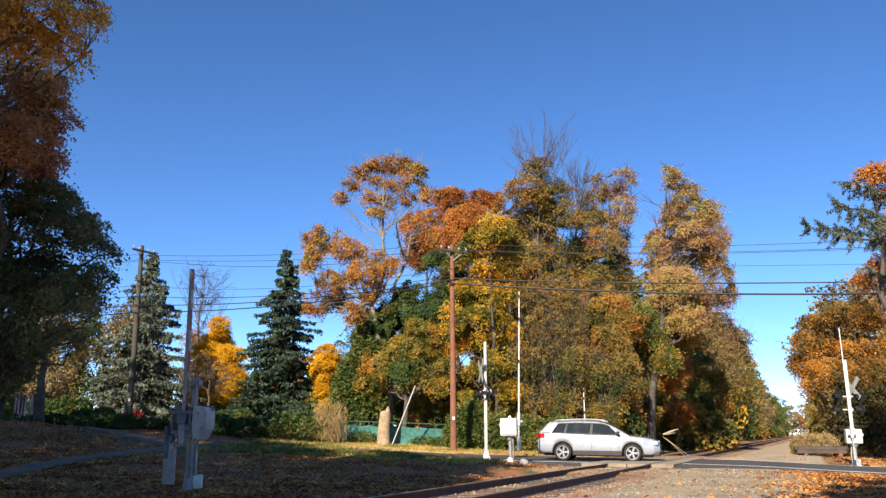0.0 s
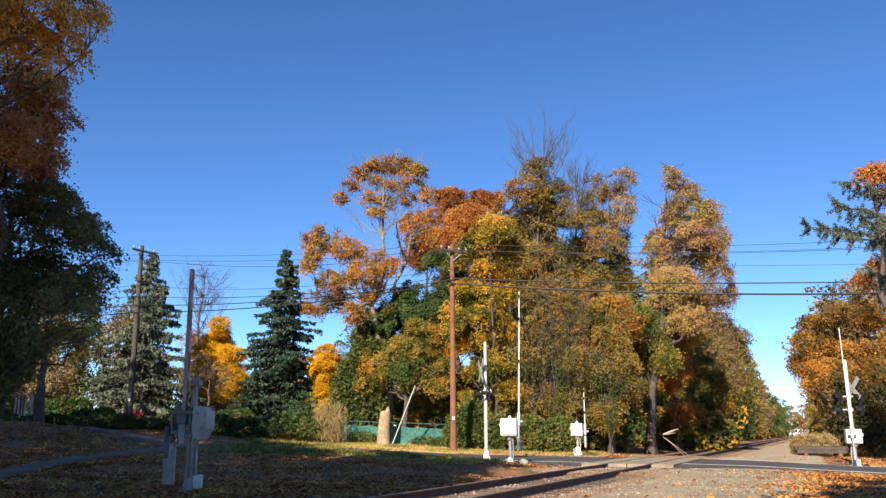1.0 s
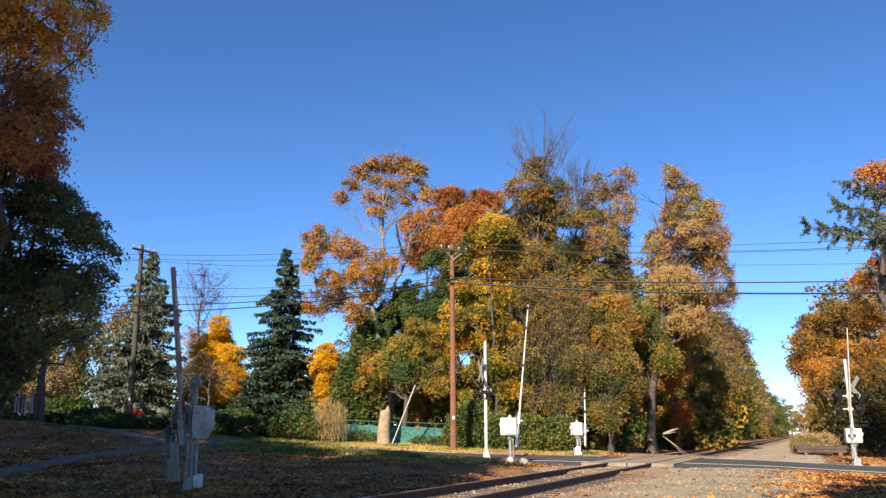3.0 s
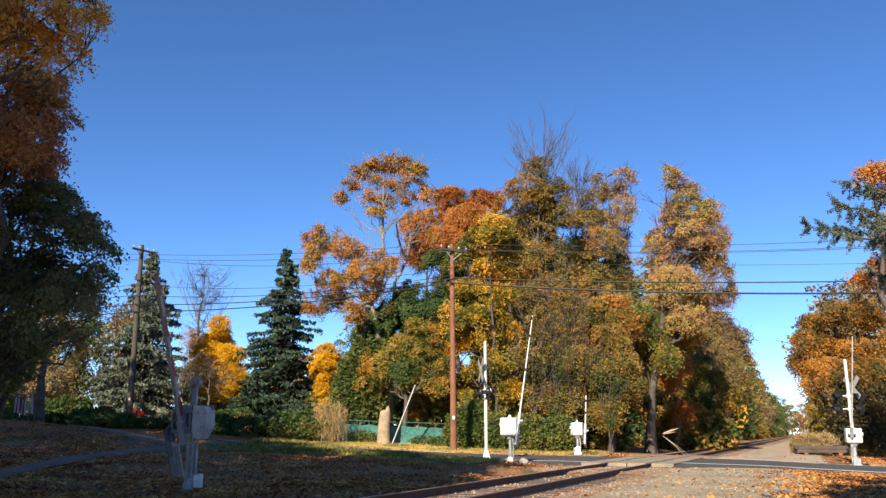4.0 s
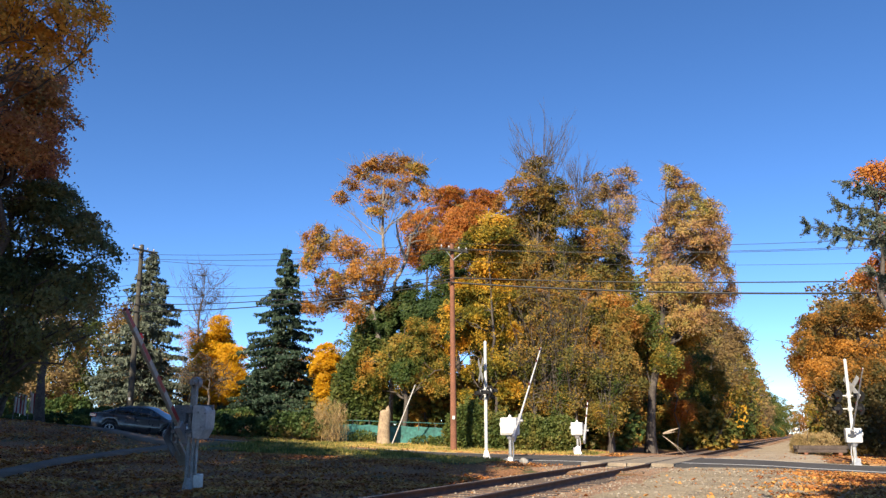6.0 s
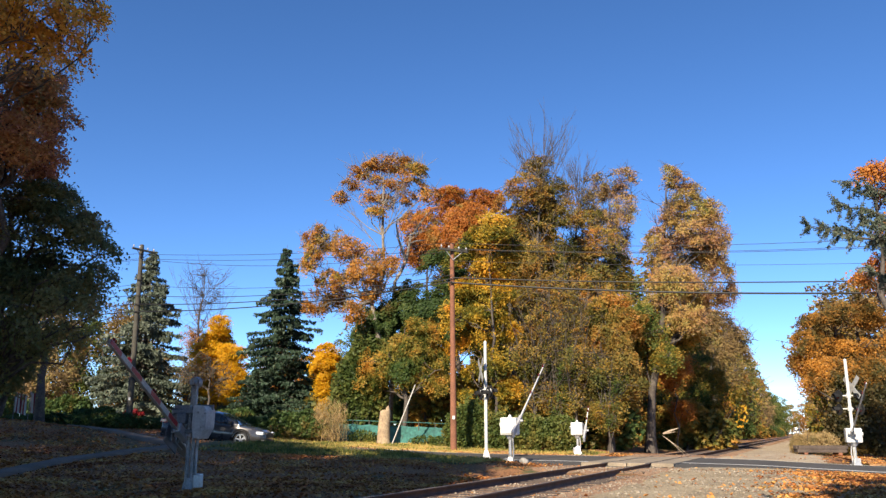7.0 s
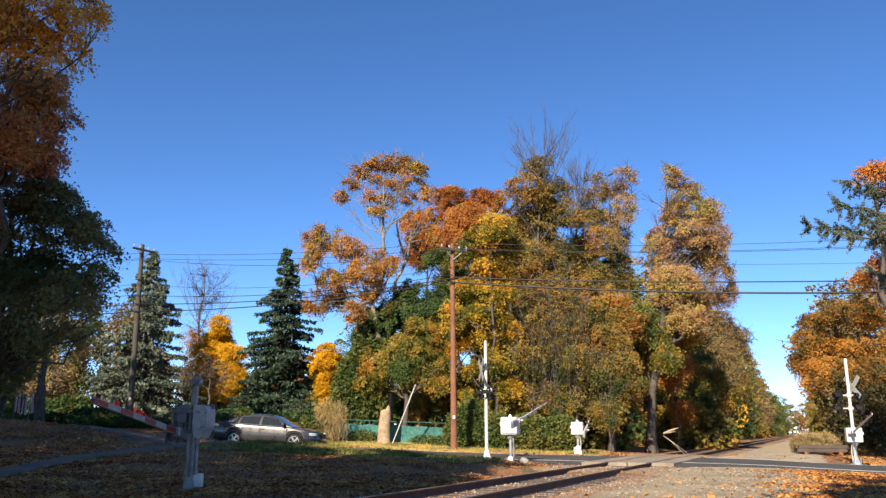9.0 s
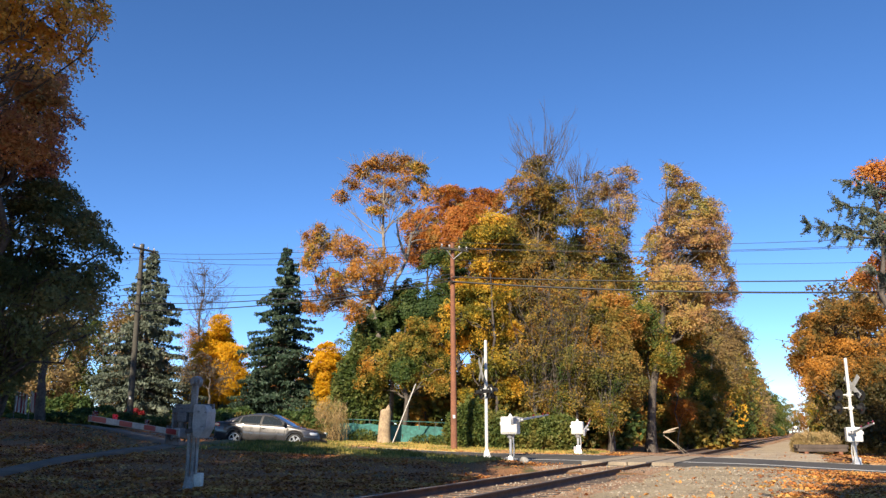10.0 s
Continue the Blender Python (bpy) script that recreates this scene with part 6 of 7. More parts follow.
def car(name, label, shape, length, paint, panes, ws, rear, clad=None, rails=False):
    """A car from its outline. panes: side windows (x0, x1, slants); ws, rear: x ranges of windscreen and rear window."""
    c = thing(name, label, "car")
    xs = list(np.linspace(-length / 2, length / 2, 150))
    bm = bmesh.new()
    rows = []
    for x in xs:
        r = shape.ring(x)
        pts = [(x, -y, z) for y, z in r] + [(x, y, z) for y, z in r[::-1][1:-1]]
        rows.append([bm.verts.new(p) for p in pts])
    k = len(rows[0])
    for a, b in zip(rows, rows[1:]):
        for j in range(k):
            bm.faces.new((a[j], a[(j + 1) % k], b[(j + 1) % k], b[j]))
    bm.faces.new(rows[0])
    bm.faces.new(rows[-1][::-1])
    bmesh.ops.recalc_face_normals(bm, faces=list(bm.faces))
    body = part("body", bm, paint, c, smooth=True)
    x_f, x_r = ws[1], rear[0]
    # roof and pillars
    roof = merge(*[patch(shape, rear[1], ws[0], 0.89, 2.0, 0.006, s, 16, 10) for s in (-1, 1)])
    part("roof", roof, paint, c, smooth=True)
    for s in (-1, 1):
        for i, (a, b, sa, sb) in enumerate(panes):
            part("side_window", patch(shape, a, b, 0.07, 0.86, 0.0, s, 10, 6, sa, sb), M_GLASS, c, "tinted side window", smooth=True)
        edges = [(x_r, panes[0][0], 0.0, panes[0][2])] + [(p[1], q[0], p[3], q[2]) for p, q in zip(panes, panes[1:])] + [(panes[-1][1], x_f, panes[-1][3], 0.0)]
        for i, (a, b, sa, sb) in enumerate(edges):
            mid_post = 0 < i < len(edges) - 1
            part("pillar", patch(shape, a, b, 0.0, 0.95, 0.004, s, 6, 6, sa, sb), M_PLASTIC if mid_post else paint, c, smooth=True)
        part("waist_trim", patch(shape, x_r, x_f, -0.01, 0.06, 0.008, s, 24, 1), M_PLASTIC, c)
        part("roof_trim", patch(shape, panes[0][0] + panes[0][2], panes[-1][1] + panes[-1][3], 0.84, 0.9, 0.007, s, 24, 1), M_PLASTIC, c)
    part("windscreen", merge(*[patch(shape, ws[0], ws[1], 1.04, 2.0, 0.002, s, 8, 8) for s in (-1, 1)]), M_GLASS, c, "raked glass windscreen", smooth=True)
    part("rear_window", merge(*[patch(shape, rear[0], rear[1], 1.04, 2.0, 0.002, s, 8, 8) for s in (-1, 1)]), M_GLASS, c, "tinted rear window", smooth=True)
    for s in (-1, 1):
        part("screen_pillar", patch(shape, ws[0], ws[1], 0.93, 1.06, 0.008, s, 8, 2), paint, c, smooth=True)
        part("rear_pillar", patch(shape, rear[0], rear[1], 0.93, 1.1, 0.008, s, 8, 2), paint, c, smooth=True)
    w = max(b for _, b in shape.width)
    # underbody and wheel wells
    bm = bmesh.new()
    box(bm, -length / 2 + 0.25, length / 2 - 0.25, -w * 0.72, w * 0.72, 0.2, 0.62, 0.03)
    part("underbody", bm, M_BLACK, c, "black underbody")
    for x in shape.wheels:
        for s in (-1, 1):
            bm = bmesh.new()
            n = 16
            out, inn = [], []
            for i in range(n + 1):
                a = math.pi * i / n
                for lst, rr, y in ((out, shape.r * 1.24, w * 0.997), (inn, shape.r * 1.12, w * 1.0)):
                    lst.append(bm.verts.new((x + rr * math.cos(a), s * y, shape.r + rr * math.sin(a))))
            for i in range(n):
                bm.faces.new((out[i], out[i + 1], inn[i + 1], inn[i]))
            bmesh.ops.solidify(bm, geom=list(bm.faces), thickness=0.03)
            part("wheel_arch", bm, clad or paint, c)
    if clad:
        for s in (-1, 1):
            bm = bmesh.new()
            box(bm, shape.wheels[0] + shape.r * 1.2, shape.wheels[1] - shape.r * 1.2, s * w * 0.985 - 0.02, s * w * 0.985 + 0.03, 0.24, 0.42, 0.015)
            part("sill_cladding", bm, clad, c, "black plastic sill cladding")
    for e, x in ((1, length / 2), (-1, -length / 2)):
        bm = bmesh.new()
        box(bm, min(x, x - e * 0.25), max(x, x - e * 0.25), -w * 0.78, w * 0.78, 0.24, 0.40, 0.03)
        part("bumper_lower", bm, M_PLASTIC, c, "black lower bumper")
    # doors: seams, handles, mirror
    for s in (-1, 1):
        for p in panes[-2:]:
            bm = bmesh.new()
            xh = p[0] + 0.10
            wy = shape.of(shape.width, xh) * 0.972
            zb = shape.of(shape.belt, xh)
            box(bm, xh - 0.09, xh + 0.09, s * wy - 0.02, s * wy + 0.025, zb - 0.17, zb - 0.14, 0.008)
            part("door_handle", bm, paint, c)
        for xv in [p[0] - 0.03 for p in panes[-2:]] + [panes[-1][1] - 0.12]:
            bm = bmesh.new()
            wy = shape.of(shape.width, xv)
            for z0, z1, k in ((0.42, 0.62, 0.9965), (0.62, 0.80, 0.994), (0.80, shape.of(shape.belt, xv) - 0.05, 0.972)):
                box(bm, xv - 0.004, xv + 0.004, s * wy * k - 0.006, s * wy * k + 0.006, z0, z1)
            part("door_seam", bm, M_BLACK, c)
        bm = bmesh.new()
        xm = panes[-1][1] - 0.16
        zb = shape.of(shape.belt, xm)
        box(bm, xm - 0.06, xm + 0.07, s * (w * 0.95) if s > 0 else s * (w * 1.19), s * (w * 1.19) if s > 0 else s * (w * 0.95), zb + 0.02, zb + 0.15, 0.03)
        part("door_mirror", bm, M_PLASTIC, c, "dark door mirror")
        # lamps
        bm = bmesh.new()
        zf = shape.of(shape.belt, length / 2 - 0.25)
        box(bm, length / 2 - 0.42, length / 2 - 0.06, s * w * 0.74 - 0.12, s * w * 0.74 + 0.11, zf - 0.19, zf - 0.05, 0.03)
        part("headlight", bm, M_LAMP, c, "clear headlight")
        bm = bmesh.new()
        zt = shape.of(shape.belt, -length / 2 + 0.2)
        box(bm, -length / 2 - 0.005, -length / 2 + 0.30, s * w * 0.80 - 0.12, s * w * 0.80 + 0.125, zt - 0.2, zt - 0.03, 0.03)
        part("tail_light", bm, M_TAIL, c, "red tail light")
        for x in (0.55, -0.35):
            bm = bmesh.new()
            box(bm, x - 0.3, x + 0.2, s * 0.4 - 0.24, s * 0.4 + 0.24, 0.42, 0.62, 0.05)
            box(bm, x - 0.38, x - 0.24, s * 0.4 - 0.22, s * 0.4 + 0.22, 0.5, 1.12, 0.05)
            box(bm, x - 0.38, x - 0.28, s * 0.4 - 0.12, s * 0.4 + 0.12, 1.14, 1.3, 0.04)
            part("seat", bm, M_SEAT, c, "dark cloth seat")
    bm = bmesh.new()
    box(bm, length / 2 - 0.1, length / 2 + 0.012, -0.45, 0.45, 0.48, 0.68, 0.03)
    part("grille", bm, M_PLASTIC, c, "black radiator grille")
    bm = bmesh.new()
    box(bm, -length / 2 - 0.012, -length / 2 + 0.03, -0.16, 0.16, 0.72, 0.83, 0.008)
    part("number_plate", bm, M_WHITE, c, "plain pale number plate")
    if rails:
        for s in (-1, 1):
            bm = bmesh.new()
            zr = shape.of(shape.roof, -0.6) + 0.03
            yy = shape.roof_w * 0.86
            tube(bm, [(-1.75, s * yy, zr - 0.12), (-1.6, s * yy, zr - 0.03), (-0.6, s * yy, zr + 0.012), (0.1, s * yy, zr - 0.01), (0.3, s * yy, zr - 0.09)], 0.022)
            part("roof_rail", bm, M_GREY, c, "grey roof rail")
    wheels = []
    for x in shape.wheels:
        for s in (-1, 1):
            wheels.append(wheel(c, x, s * (w - 0.125), shape.r, s))
    return c, wheels


WAGON = Shape(sill=[(-2.41, 0.42), (-2.2, 0.30), (2.1, 0.28), (2.41, 0.40)],
              belt=[(-2.41, 0.98), (-2.36, 1.08), (-2.0, 1.11), (-0.5, 1.06), (0.8, 1.03), (1.15, 1.01), (1.7, 0.95), (2.15, 0.87), (2.33, 0.78), (2.41, 0.62)],
              roof=[(-2.34, 1.09), (-2.20, 1.25), (-1.95, 1.56), (-1.8, 1.56), (-0.8, 1.61), (0.0, 1.595), (0.3, 1.545), (0.65, 1.40), (1.25, 1.02)],
              width=[(-2.41, 0.74), (-2.3, 0.84), (-1.9, 0.905), (-1.0, 0.92), (1.2, 0.92), (1.8, 0.89), (2.2, 0.78), (2.41, 0.58)],
              wheels=(-1.37, 1.375), r=0.345, roof_w=0.64)
SEDAN = Shape(sill=[(-2.40, 0.40), (-2.2, 0.27), (2.1, 0.24), (2.40, 0.34)],
              belt=[(-2.40, 0.92), (-2.35, 1.02), (-1.9, 1.05), (-0.5, 0.99), (0.8, 0.955), (1.1, 0.94), (1.7, 0.87), (2.15, 0.78), (2.33, 0.69), (2.40, 0.55)],
              roof=[(-1.95, 1.06), (-1.55, 1.22), (-1.15, 1.37), (-0.6, 1.46), (-0.1, 1.475), (0.25, 1.43), (0.65, 1.25), (1.25, 0.95)],
              width=[(-2.40, 0.70), (-2.3, 0.82), (-1.9, 0.895), (-1.0, 0.92), (1.2, 0.92), (1.8, 0.885), (2.2, 0.77), (2.40, 0.56)],
              wheels=(-1.37, 1.375), r=0.33, roof_w=0.62)
wagon, wagon_wheels = car("estate_car", "white crossover estate car with black sill cladding", WAGON, 4.82, car_paint("pearl white paint", (0.43, 0.46, 0.52), 0.35),
                          [(-1.86, -1.32, 0.34, 0.10), (-1.24, -0.28, 0.10, 0.04), (-0.18, 1.00, 0.04, -0.58)], (0.1, 1.25), (-2.32, -1.93), M_PLASTIC, True)
sedan, sedan_wheels = car("saloon_car", "dark grey saloon car waiting on the road", SEDAN, 4.80, car_paint("dark grey metallic paint", (0.075, 0.072, 0.074), 0.5),
                          [(-1.58, -1.28, 0.34, 0.14), (-1.20, -0.28, 0.14, 0.04), (-0.18, 1.02, 0.04, -0.52)], (0.1, 1.25), (-1.95, -1.15))


# ---------------------------------------------------------------- train in the distance
def build_train():
    t = thing("train", "distant train coming along the track with its headlight lit", "train")
    M_TRAIN = worn("train front steel", (0.22, 0.21, 0.20), (0.12, 0.12, 0.12), 0.45, metal=0.4, fine=6, coarse=0.6, bump=0.05)
    bm = bmesh.new()
    box(bm, -1.5, 1.5, 0, 24, 0.9, 4.3, 0.25)
    part("carriage_body", bm, M_TRAIN, t)
    bm = bmesh.new()
    box(bm, -1.3, 1.3, 1.5, 5, 0.1, 0.95, 0.1)
    part("bogie", bm, M_BLACK, t)
    for s in (-1, 1):
        bm = bmesh.new()
        box(bm, s * 0.85 - 0.5, s * 0.85 + 0.5, -0.03, 0.05, 2.7, 3.6, 0.02)
        part("cab_window", bm, M_BLACK, t, "dark cab window")
    lamp = glowing("headlamp glow", (1.0, 0.84, 0.55), 4.0)
    for x, z, r in ((0.0, 3.75, 0.44), (-0.7, 1.7, 0.2), (0.7, 1.7, 0.2)):
        bm = bmesh.new()
        rod(bm, (x, -0.14, z), (x, 0.02, z), r, r, 18)
        part("headlight", bm, lamp, t, "bright round headlight")
    return t


train = build_train()


# ---------------------------------------------------------------- fence, stump, sleepers, flags and litter
def build_edges():
    green = worn("green windscreen cloth", (0.05, 0.20, 0.175), (0.018, 0.07, 0.062), 0.8, fine=7, coarse=0.8, bump=0.4)
    f = thing("fence", "chain-link fence hung with torn green cloth", "fence", pose(0, 0, 0))
    pts = [(-6.9 + i * 0.925, 45.9 - i * 0.06) for i in range(9)]
    for i, (x, y) in enumerate(pts):
        z = land(x, y)
        bm = bmesh.new()
        rod(bm, (x, y, z - 0.2), (x, y, z + 1.2), 0.035, 0.035, 8)
        part("fence_post", bm, M_OLD_POLE, f)
        if i:
            x0, y0 = pts[i - 1]
            rows = []
            for a in np.linspace(0, 1, 12):
                px, py = x0 + (x - x0) * a, y0 + (y - y0) * a - 0.05
                lo, hi = land(px, py) + 0.05, land(px, py) + 0.98 - 0.05 * math.sin(a * math.pi) - 0.1 * abs(noise.noise(Vector((px, 0, 1))))
                rows.append([(px, py + 0.07 * noise.noise(Vector((px * 2, b * 3, 7))), lo + (hi - lo) * b) for b in np.linspace(0, 1, 6)])
            o = new("fence_cloth", grid_mesh("fence_cloth", rows, green))
            o.parent = f
            tagged(o, "torn green cloth panel")
            bm = bmesh.new()
            rod(bm, (x0, y0, land(x0, y0) + 1.16), (x, y, z + 1.16), 0.02, 0.02, 6)
            part("top_rail", bm, green, f)
    # broken trunk
    s = thing("tree_stump", "tall broken pale tree stump", "stump", at(-3.22, 44.4))
    w = Wood(14)
    w.limb([(0, 0, -0.1), (0, 0, 0.25), (0.02, 0, 1.0), (0.1, 0, 1.75)], [0.42, 0.36, 0.32, 0.30])
    w.limb([(0.2, 0, 1.7), (0.22, 0, 1.95), (0.24, 0, 2.06)], [0.16, 0.09, 0.02])
    w.limb([(-0.02, 0.05, 1.72), (-0.05, 0.05, 1.82)], [0.24, 0.1])
    new("trunk", w.mesh("trunk", worn("weathered dead wood", (0.42, 0.32, 0.20), (0.20, 0.14, 0.09), 0.9, fine=10, coarse=2, bump=0.7, dist=0.03))).parent = s
    for i, (x, y, k) in enumerate(((-4.5, 45.2, 0.7), (-1.0, 44.7, 0.55), (-6.9, 45.0, 0.6), (0.1, 44.4, 0.6))):
        bush("weeds", "straggling green and straw weeds by the fence", at(x, y), [(0, 0, 0.4 * k, 0.8, 0.35, 0.6 * k), (0.6, 0.1, 0.3 * k, 0.6, 0.3, 0.5 * k)], L_STRAW if i == 2 else L_GREEN, 120 + i, 900, 0.05, "weeds", -0.8, 4.0)
    # bench slab and stone
    bm = bmesh.new()
    box(bm, -0.75, 0.75, -0.35, 0.35, -0.05, 0.08, 0.02)
    tagged(part("paving_slab", bm, M_CONCRETE, None), "pale concrete slab set in the verge", "slab").matrix_basis = at(-2.85, 36.6, 0.03, -18)
    bm = bmesh.new()
    bmesh.ops.create_icosphere(bm, subdivisions=3, radius=0.16)
    for v in bm.verts:
        v.co *= 1 + 0.35 * noise.noise(v.co * 4)
        v.co.z *= 0.85
    tagged(part("boulder", bm, M_CONCRETE, None), "pale grey rock beside the track", "rock").matrix_basis = at(2.75, 28.2, 0.08, 30)
    # plank table behind the fence
    t = thing("picnic_table", "pale bench top behind the clump of dry grass", "table", at(-5.0, 47.0))
    bm = bmesh.new()
    box(bm, -0.85, 0.85, -0.25, 0.25, 0.62, 0.68, 0.01)
    part("tabletop", bm, M_WHITE, t)
    for x in (-0.7, 0.7):
        bm = bmesh.new()
        box(bm, x - 0.04, x + 0.04, -0.2, 0.2, 0, 0.63, 0.01)
        part("leg", bm, M_OLD_POLE, t)
    # dark timbers edging the far lawn
    for x, y, l, a in ((-17.6, 37.2, 2.6, -8), (-14.6, 35.6, 2.9, -22), (-20.4, 38.0, 2.2, 4)):
        bm = bmesh.new()
        box(bm, -l / 2, l / 2, -0.14, 0.14, -0.1, 0.24, 0.04)
        tagged(part("landscape_timber", bm, M_TIE, None), "dark old timber edging the lawn", "timber", "edging timbers").matrix_basis = at(x, y, 0.02, a)
    # stacked sleepers
    st = thing("sleeper_stack", "stack of old dark railway sleepers on blocks", "timber stack", at(21.0, 45.5, 0.0, -8))
    rng = random.Random(3)
    for k in range(2):
        for j in range(4):
            bm = bmesh.new()
            dx = rng.uniform(-0.08, 0.08)
            box(bm, -1.3 + dx, 1.3 + dx, j * 0.26, j * 0.26 + 0.24, 0.18 + k * 0.19, 0.36 + k * 0.19, 0.015)
            part("sleeper", bm, M_TIE, st)
    for x in (-0.9, 0.9):
        bm = bmesh.new()
        box(bm, x - 0.1, x + 0.1, 0, 1.0, 0, 0.18, 0.01)
        part("block", bm, M_POLE, st)
    bush("dry_grass", "pale dry grass heap behind the sleepers", at(21.4, 47.6), [(-0.4, 0, 0.45, 0.9, 0.6, 0.8), (0.6, 0, 0.5, 0.9, 0.6, 0.75)], L_STRAW, 91, 9000, 0.03, "grass", -1.4, 9.0)
    # flags among the left-hand trees
    for x, y, a in ((-21.6, 41.0, 10), (-20.6, 40.5, -15)):
        f = thing("flag", "striped red and white flag hanging from a pole", "flag", at(x, y, 0, a) @ Matrix.Scale(0.8, 4), "flags")
        bm = bmesh.new()
        rod(bm, (0, 0, 0), (0, 0, 2.6), 0.025, 0.02, 8)
        part("flagpole", bm, M_SHADED_STEEL, f)
        for i in range(7):
            bm = bmesh.new()
            g = [[bm.verts.new((0.02 + i * 0.1 + 0.1 * u, 0.06 * math.sin((i + u) * 1.7 + v * 2), 2.5 - v * 1.25 - 0.2 * (i + u) / 7)) for v in np.linspace(0, 1, 6)] for u in (0, 1)]
            for j in range(5):
                bm.faces.new((g[0][j], g[1][j], g[1][j + 1], g[0][j + 1]))
            bmesh.ops.solidify(bm, geom=list(bm.faces), thickness=0.004)
            part("flag_stripe", bm, M_RED if i % 2 else M_WHITE, f)
    bush("red_shrub", "crimson-leaved shrub on the far lawn", at(-27.4, 51), [(0, 0, 1.0, 0.8, 0.7, 0.9)], L_RED, 92, 2200, 0.12)
    bush("red_shrub", "low crimson shrub near the spruce", at(-19.2, 50.5), [(0, 0, 0.5, 0.7, 0.5, 0.5)], L_RED, 93, 900, 0.11)
    for i, (x, y, k) in enumerate(((-26, 55, 1.0), (-22, 51.5, 0.6), (-17.5, 56, 0.55), (-14.0, 55, 0.55), (-9.5, 55, 0.6), (-28.5, 49, 1.3), (-33, 53, 1.6), (-38, 58, 1.8))):
        bush("shrub", "dark green shrub along the far lawn", at(x, y), [(-1.2 * k, 0, 0.8 * k, 1.3 * k, 0.8, 0.9 * k), (0.9 * k, 0, 0.9 * k, 1.4 * k, 0.8, 1.0 * k)], L_DARK, 100 + i, 4200, 0.16)
    # split trunk and fallen branches by the track
    b = thing("fallen_branch", "pale broken branches leaning in the undergrowth", "branch", at(12.6, 46.0) @ Matrix.Scale(0.55, 4))
    w = Wood(6)
    w.limb([(-0.5, 0, 2.25), (0.3, 0, 2.5), (1.15, 0, 2.78)], [0.05, 0.13, 0.02])
    w.limb([(-0.5, 0, 2.2), (0.2, 0, 2.3), (0.8, 0, 2.4)], [0.04, 0.07, 0.02])
    w.limb([(-0.5, 0, 2.0), (0.4, 0, 1.3), (1.7, 0, 0.0)], [0.04, 0.035, 0.025])
    w.limb([(-0.2, 0, 1.8), (0.8, 0, 1.05), (2.1, 0, 0.05)], [0.03, 0.025, 0.02])
    new("limb", w.mesh("limb", worn("split pale wood", (0.46, 0.36, 0.25), (0.18, 0.14, 0.10), 0.9, fine=12, coarse=2, bump=0.5, dist=0.02))).parent = b


build_edges()


def scatter_leaves():
    rng = np.random.default_rng(5)
    mats = leafage("fallen leaves", [(0.22, 0.07, 0.02), (0.40, 0.145, 0.038), (0.54, 0.24, 0.058), (0.62, 0.37, 0.11)], 0.1, 0.8)
    pts = []
    while len(pts) < 72000:
        y = 9 + 37 * rng.uniform() ** 1.5
        x = rng.uniform(-0.62, 0.62) * y
        p = Vector((x, y))
        tn, n = p.dot(TRACK_N) - TRACK_C, road_across(p)
        if -0.4 < n < 7:
            continue
        dens = 0.5 + 0.9 * noise.noise(Vector((x * 0.35, y * 0.35, 2)))
        if abs(tn) < 2:
            dens *= 0.03
        elif tn > 0:
            dens *= 0.03 + 1.0 * smooth01(6, 11, tn)
            if n < 0:
                dens += 0.55 * smooth01(0.37, 0.5, x / y + 0.09 * noise.noise(Vector((x * 0.8, y * 0.8, 7))))
        elif -6.2 < n < 0 and x > -12:
            dens *= 0.3
        if rng.uniform() < dens:
            pts.append((x, y, land(x, y) + 0.065 if tn > 1.5 else land(x, y) + 0.03))
    c = np.array(pts)
    n = len(c)
    a = rng.uniform(0, 2 * np.pi, n)
    s = (0.062 * rng.uniform(0.6, 1.4, n))
    tilt = rng.normal(size=(n, 2)) * 0.35
    d, e = np.stack([np.cos(a), np.sin(a), tilt[:, 0]], 1), np.stack([-np.sin(a), np.cos(a), tilt[:, 1]], 1)
    s = s[:, None]
    v = np.stack([c - d * s * 0.7, c + e * s * 0.5 + [0, 0, 0.01], c + d * s * 0.7, c - e * s * 0.5 + [0, 0, 0.01]], 1).reshape(-1, 3)
    me = raw_mesh("fallen_leaves", v, np.arange(n * 4).reshape(n, 4), mats)
    tagged(new("fallen_leaves", me), "brown and yellow fallen leaves on the lawn", "leaves", kind="stuff")


scatter_leaves()


def scatter_grass():
    """Blades of grass on the sunny verge and along the crest of the lawn."""
    rng = np.random.default_rng(15)
    blades = leafage("grass blades", [(0.07, 0.10, 0.02), (0.16, 0.17, 0.035), (0.42, 0.34, 0.09), (0.55, 0.36, 0.11)], 0.3, 0.5)
    pts = []
    for count, s0, s1, n0, n1 in ((16000, -22, -4, 7.3, 14), (13000, -16, -6, -6.5, -1.2)):
        for s, n in zip(rng.uniform(s0, s1, count), rng.uniform(n0, n1, count)):
            p = road_point(float(s), float(n))
            if noise.noise(Vector((p.x * 0.5, p.y * 0.5, 4))) > -0.25:
                pts.append((p.x, p.y, land(p.x, p.y) + 0.04))
    c = np.array(pts)
    k = len(c)
    a = rng.uniform(0, 2 * np.pi, k)
    d = np.stack([np.cos(a), np.sin(a), 0 * a], 1)
    h = rng.uniform(0.04, 0.12, k)[:, None]
    tip = c + np.array([0, 0, 1]) * h + rng.normal(size=(k, 3)) * 0.03
    v = np.stack([c - d * 0.02, c + d * 0.02, tip], 1).reshape(-1, 3)
    me = raw_mesh("grass_blades", v, np.arange(k * 3).reshape(k, 3), blades)
    tagged(new("grass_blades", me), "short green and straw-yellow grass along the road", "grass", kind="stuff")


scatter_grass()


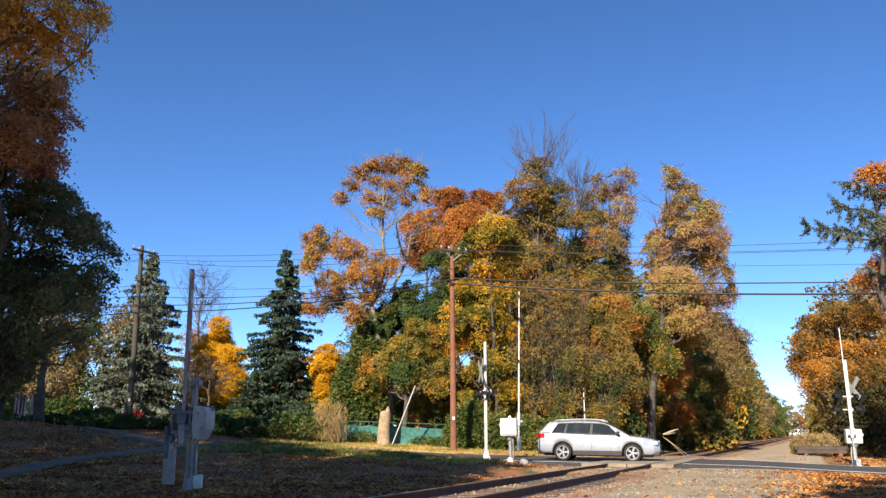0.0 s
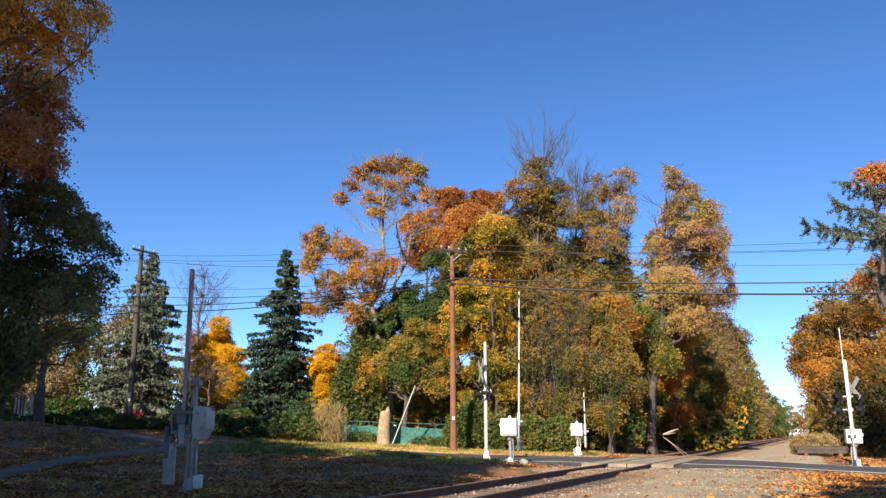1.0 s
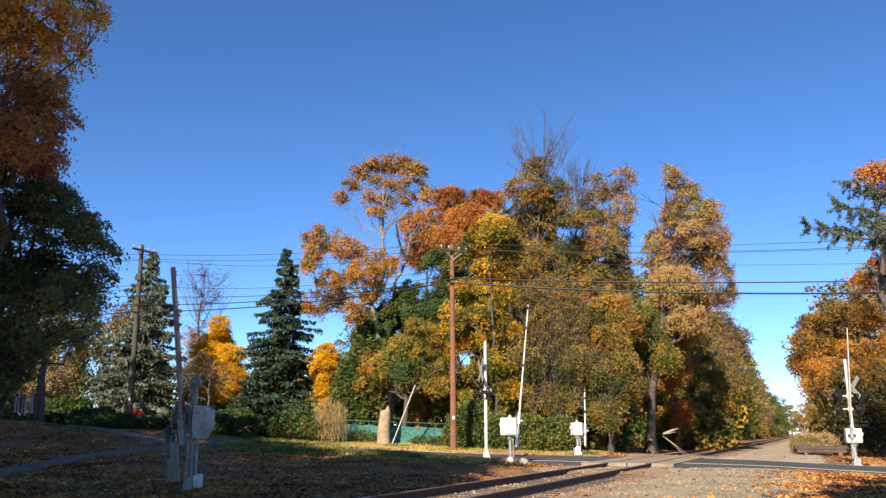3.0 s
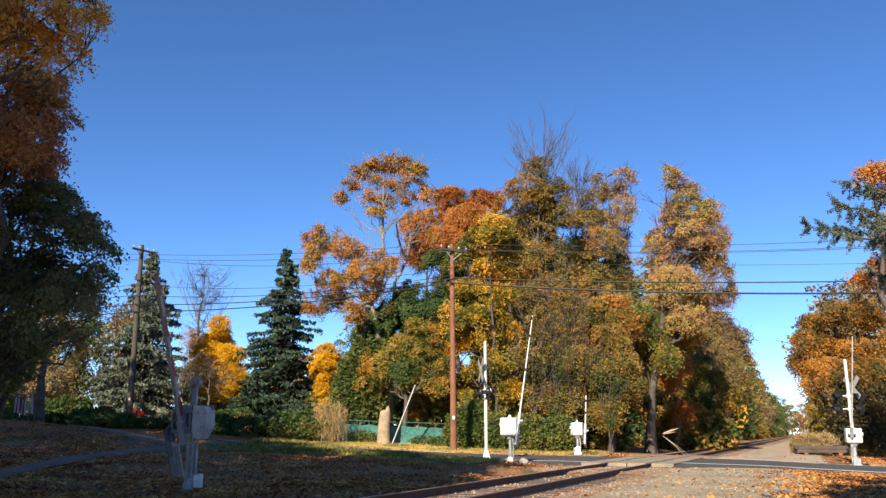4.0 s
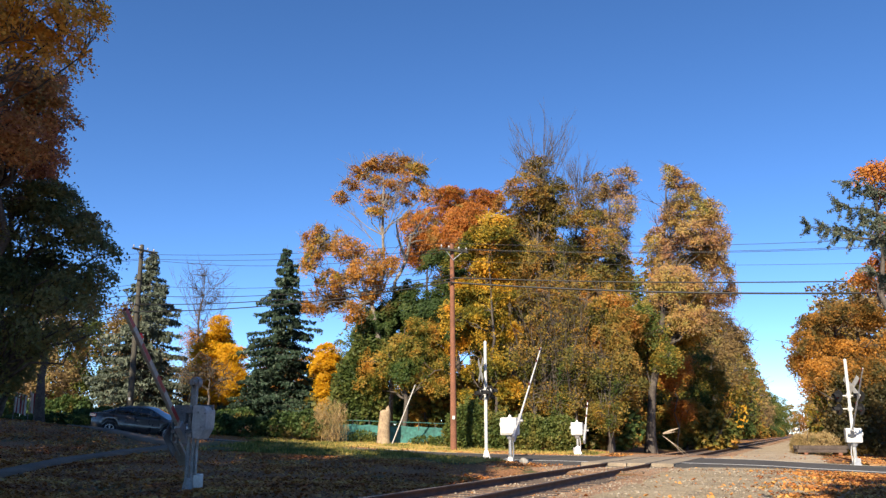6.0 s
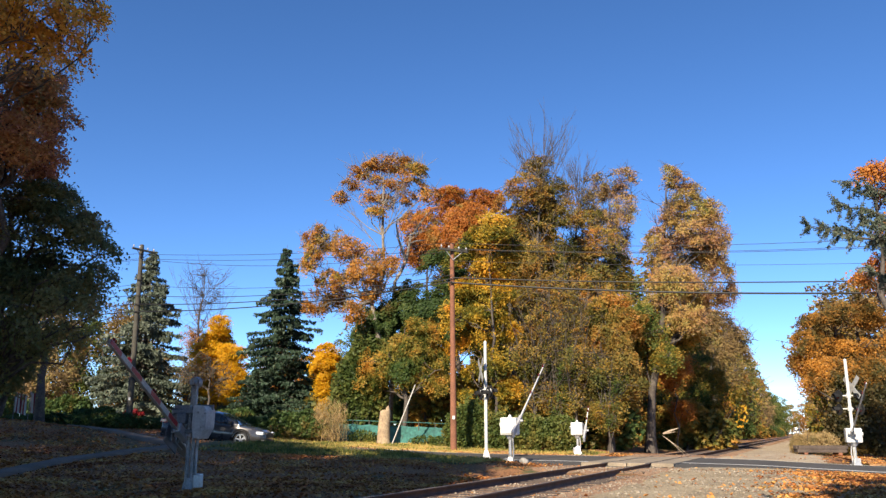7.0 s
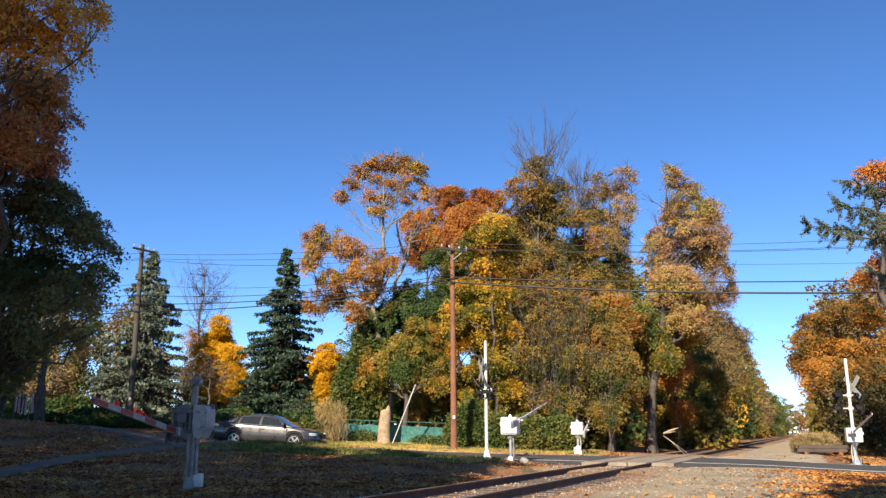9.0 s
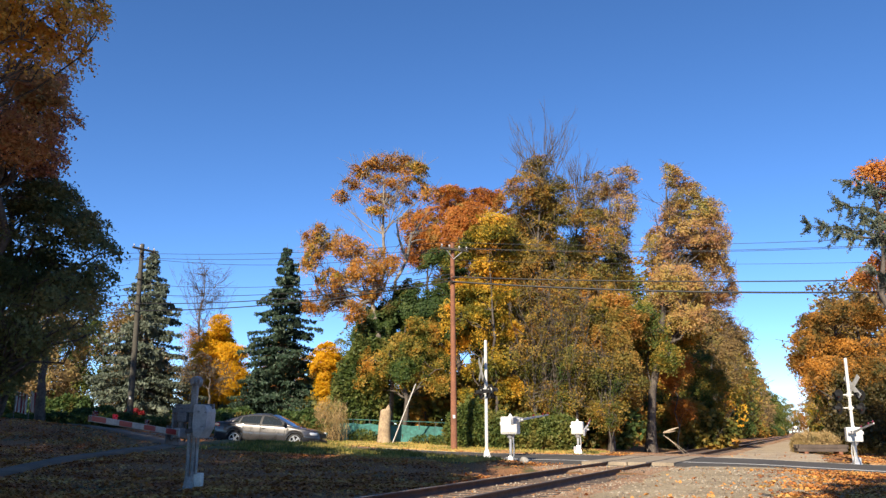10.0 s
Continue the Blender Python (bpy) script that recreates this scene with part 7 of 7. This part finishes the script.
def scatter_pebbles():
    """Loose stones on the gravel yard and the ballast."""
    rng = np.random.default_rng(6)
    pts = []
    while len(pts) < 9000:
        s, c = 9 + 21 * rng.uniform() ** 1.3, rng.uniform(-1.9, 13)
        p = TRACK_U * s + TRACK_N * (TRACK_C + c)
        if road_across(p) > -0.6 or min(abs(c - 0.75), abs(c + 0.75)) < 0.1:
            continue
        pts.append((p.x, p.y, land(p.x, p.y) + (0.05 if c > 2.2 else 0.035)))
    c = np.array(pts)
    n = len(c)
    r = (0.016 + 0.03 * rng.uniform(size=n) ** 2.5)[:, None, None]
    octa = np.array([(1, 0, 0), (-1, 0, 0), (0, 1, 0), (0, -1, 0), (0, 0, 0.7), (0, 0, -0.7)])
    v = c[:, None, :] + octa[None] * r * rng.uniform(0.7, 1.3, (n, 6, 1))
    tri = np.array([(0, 2, 4), (2, 1, 4), (1, 3, 4), (3, 0, 4), (2, 0, 5), (1, 2, 5), (3, 1, 5), (0, 3, 5)])
    f = (np.arange(n)[:, None, None] * 6 + tri[None]).reshape(-1, 3)
    me = raw_mesh("pebbles", v.reshape(-1, 3), f, leafage("loose stones", [(0.12, 0.095, 0.07), (0.28, 0.23, 0.17), (0.42, 0.36, 0.28)], 0.0, 0.6))
    tagged(new("pebbles", me), "loose pale stones on the gravel", "stones", kind="stuff")


scatter_pebbles()


# ---------------------------------------------------------------- movement
def on_road(s, n):
    p = road_point(s, n)
    d = road_point(s + 1.37, n) - road_point(s - 1.37, n)
    a, b = road_z(s - 1.37), road_z(s + 1.37)
    z = (a + b) / 2 - 0.012 * abs(n - 3.3)
    return Matrix.Translation((p.x, p.y, z)) @ Matrix.Rotation(math.atan2(d.y, d.x), 4, "Z") @ Matrix.Rotation(-math.atan2(b - a, 2.74), 4, "Y")


def drive(thing_, wheels, lane, places, r):
    """places: (seconds, metres along the road). Wheels turn by the way gone."""
    ts, ss = [a for a, _ in places], [b for _, b in places]
    times = [i / 30 for i in range(301)]
    way = [float(np.interp(t, ts, ss)) for t in times]
    for _ in range(6):
        way = [way[0]] + [(way[i - 1] + 2 * way[i] + way[i + 1]) / 4 for i in range(1, 300)] + [way[-1]]
    walk(thing_, [(t, on_road(s, lane)) for t, s in zip(times[::2] + [10.0], way[::2] + [way[-1]])])
    for w in wheels:
        at_ = w.location.copy()
        walk(w, [(t, Matrix.Translation(at_) @ Matrix.Rotation((s - way[0]) / r, 4, "Y")) for t, s in zip(times, way)])


def motions():
    for arm, pivot, turns in gate_arms:
        walk(arm, [(t, pose(*pivot, a, 0, 0)) for t, a in turns])
    drive(wagon, wagon_wheels, 2.5, WAGON_WAY, WAGON.r)
    drive(sedan, sedan_wheels, 1.75, SEDAN_WAY, SEDAN.r)
    rows = []
    for t, s in ((0.0, 600), (5.0, 530), (10.0, 460)):
        x, y, z = track_point(s, 0.0, 0.0)
        rows.append((t, pose(x, y, z, 0, 0, -24)))
    walk(train, rows)


WAGON_WAY = [(0.0, -3.12), (0.3, 1.06), (0.5, 3.82), (0.7, 6.62), (1.0, 10.8), (4.0, 50.0), (5.5, 58.0), (10.0, 60.0)]
SEDAN_WAY = [(0.0, -67.0), (3.0, -41.0), (4.5, -30.95), (5.0, -27.95), (5.5, -25.3), (6.0, -23.13), (6.4, -21.68), (6.8, -20.41), (7.2, -19.37), (7.5, -18.77), (8.0, -18.09), (8.5, -17.65), (9.0, -17.5), (10.0, -17.48)]
motions()
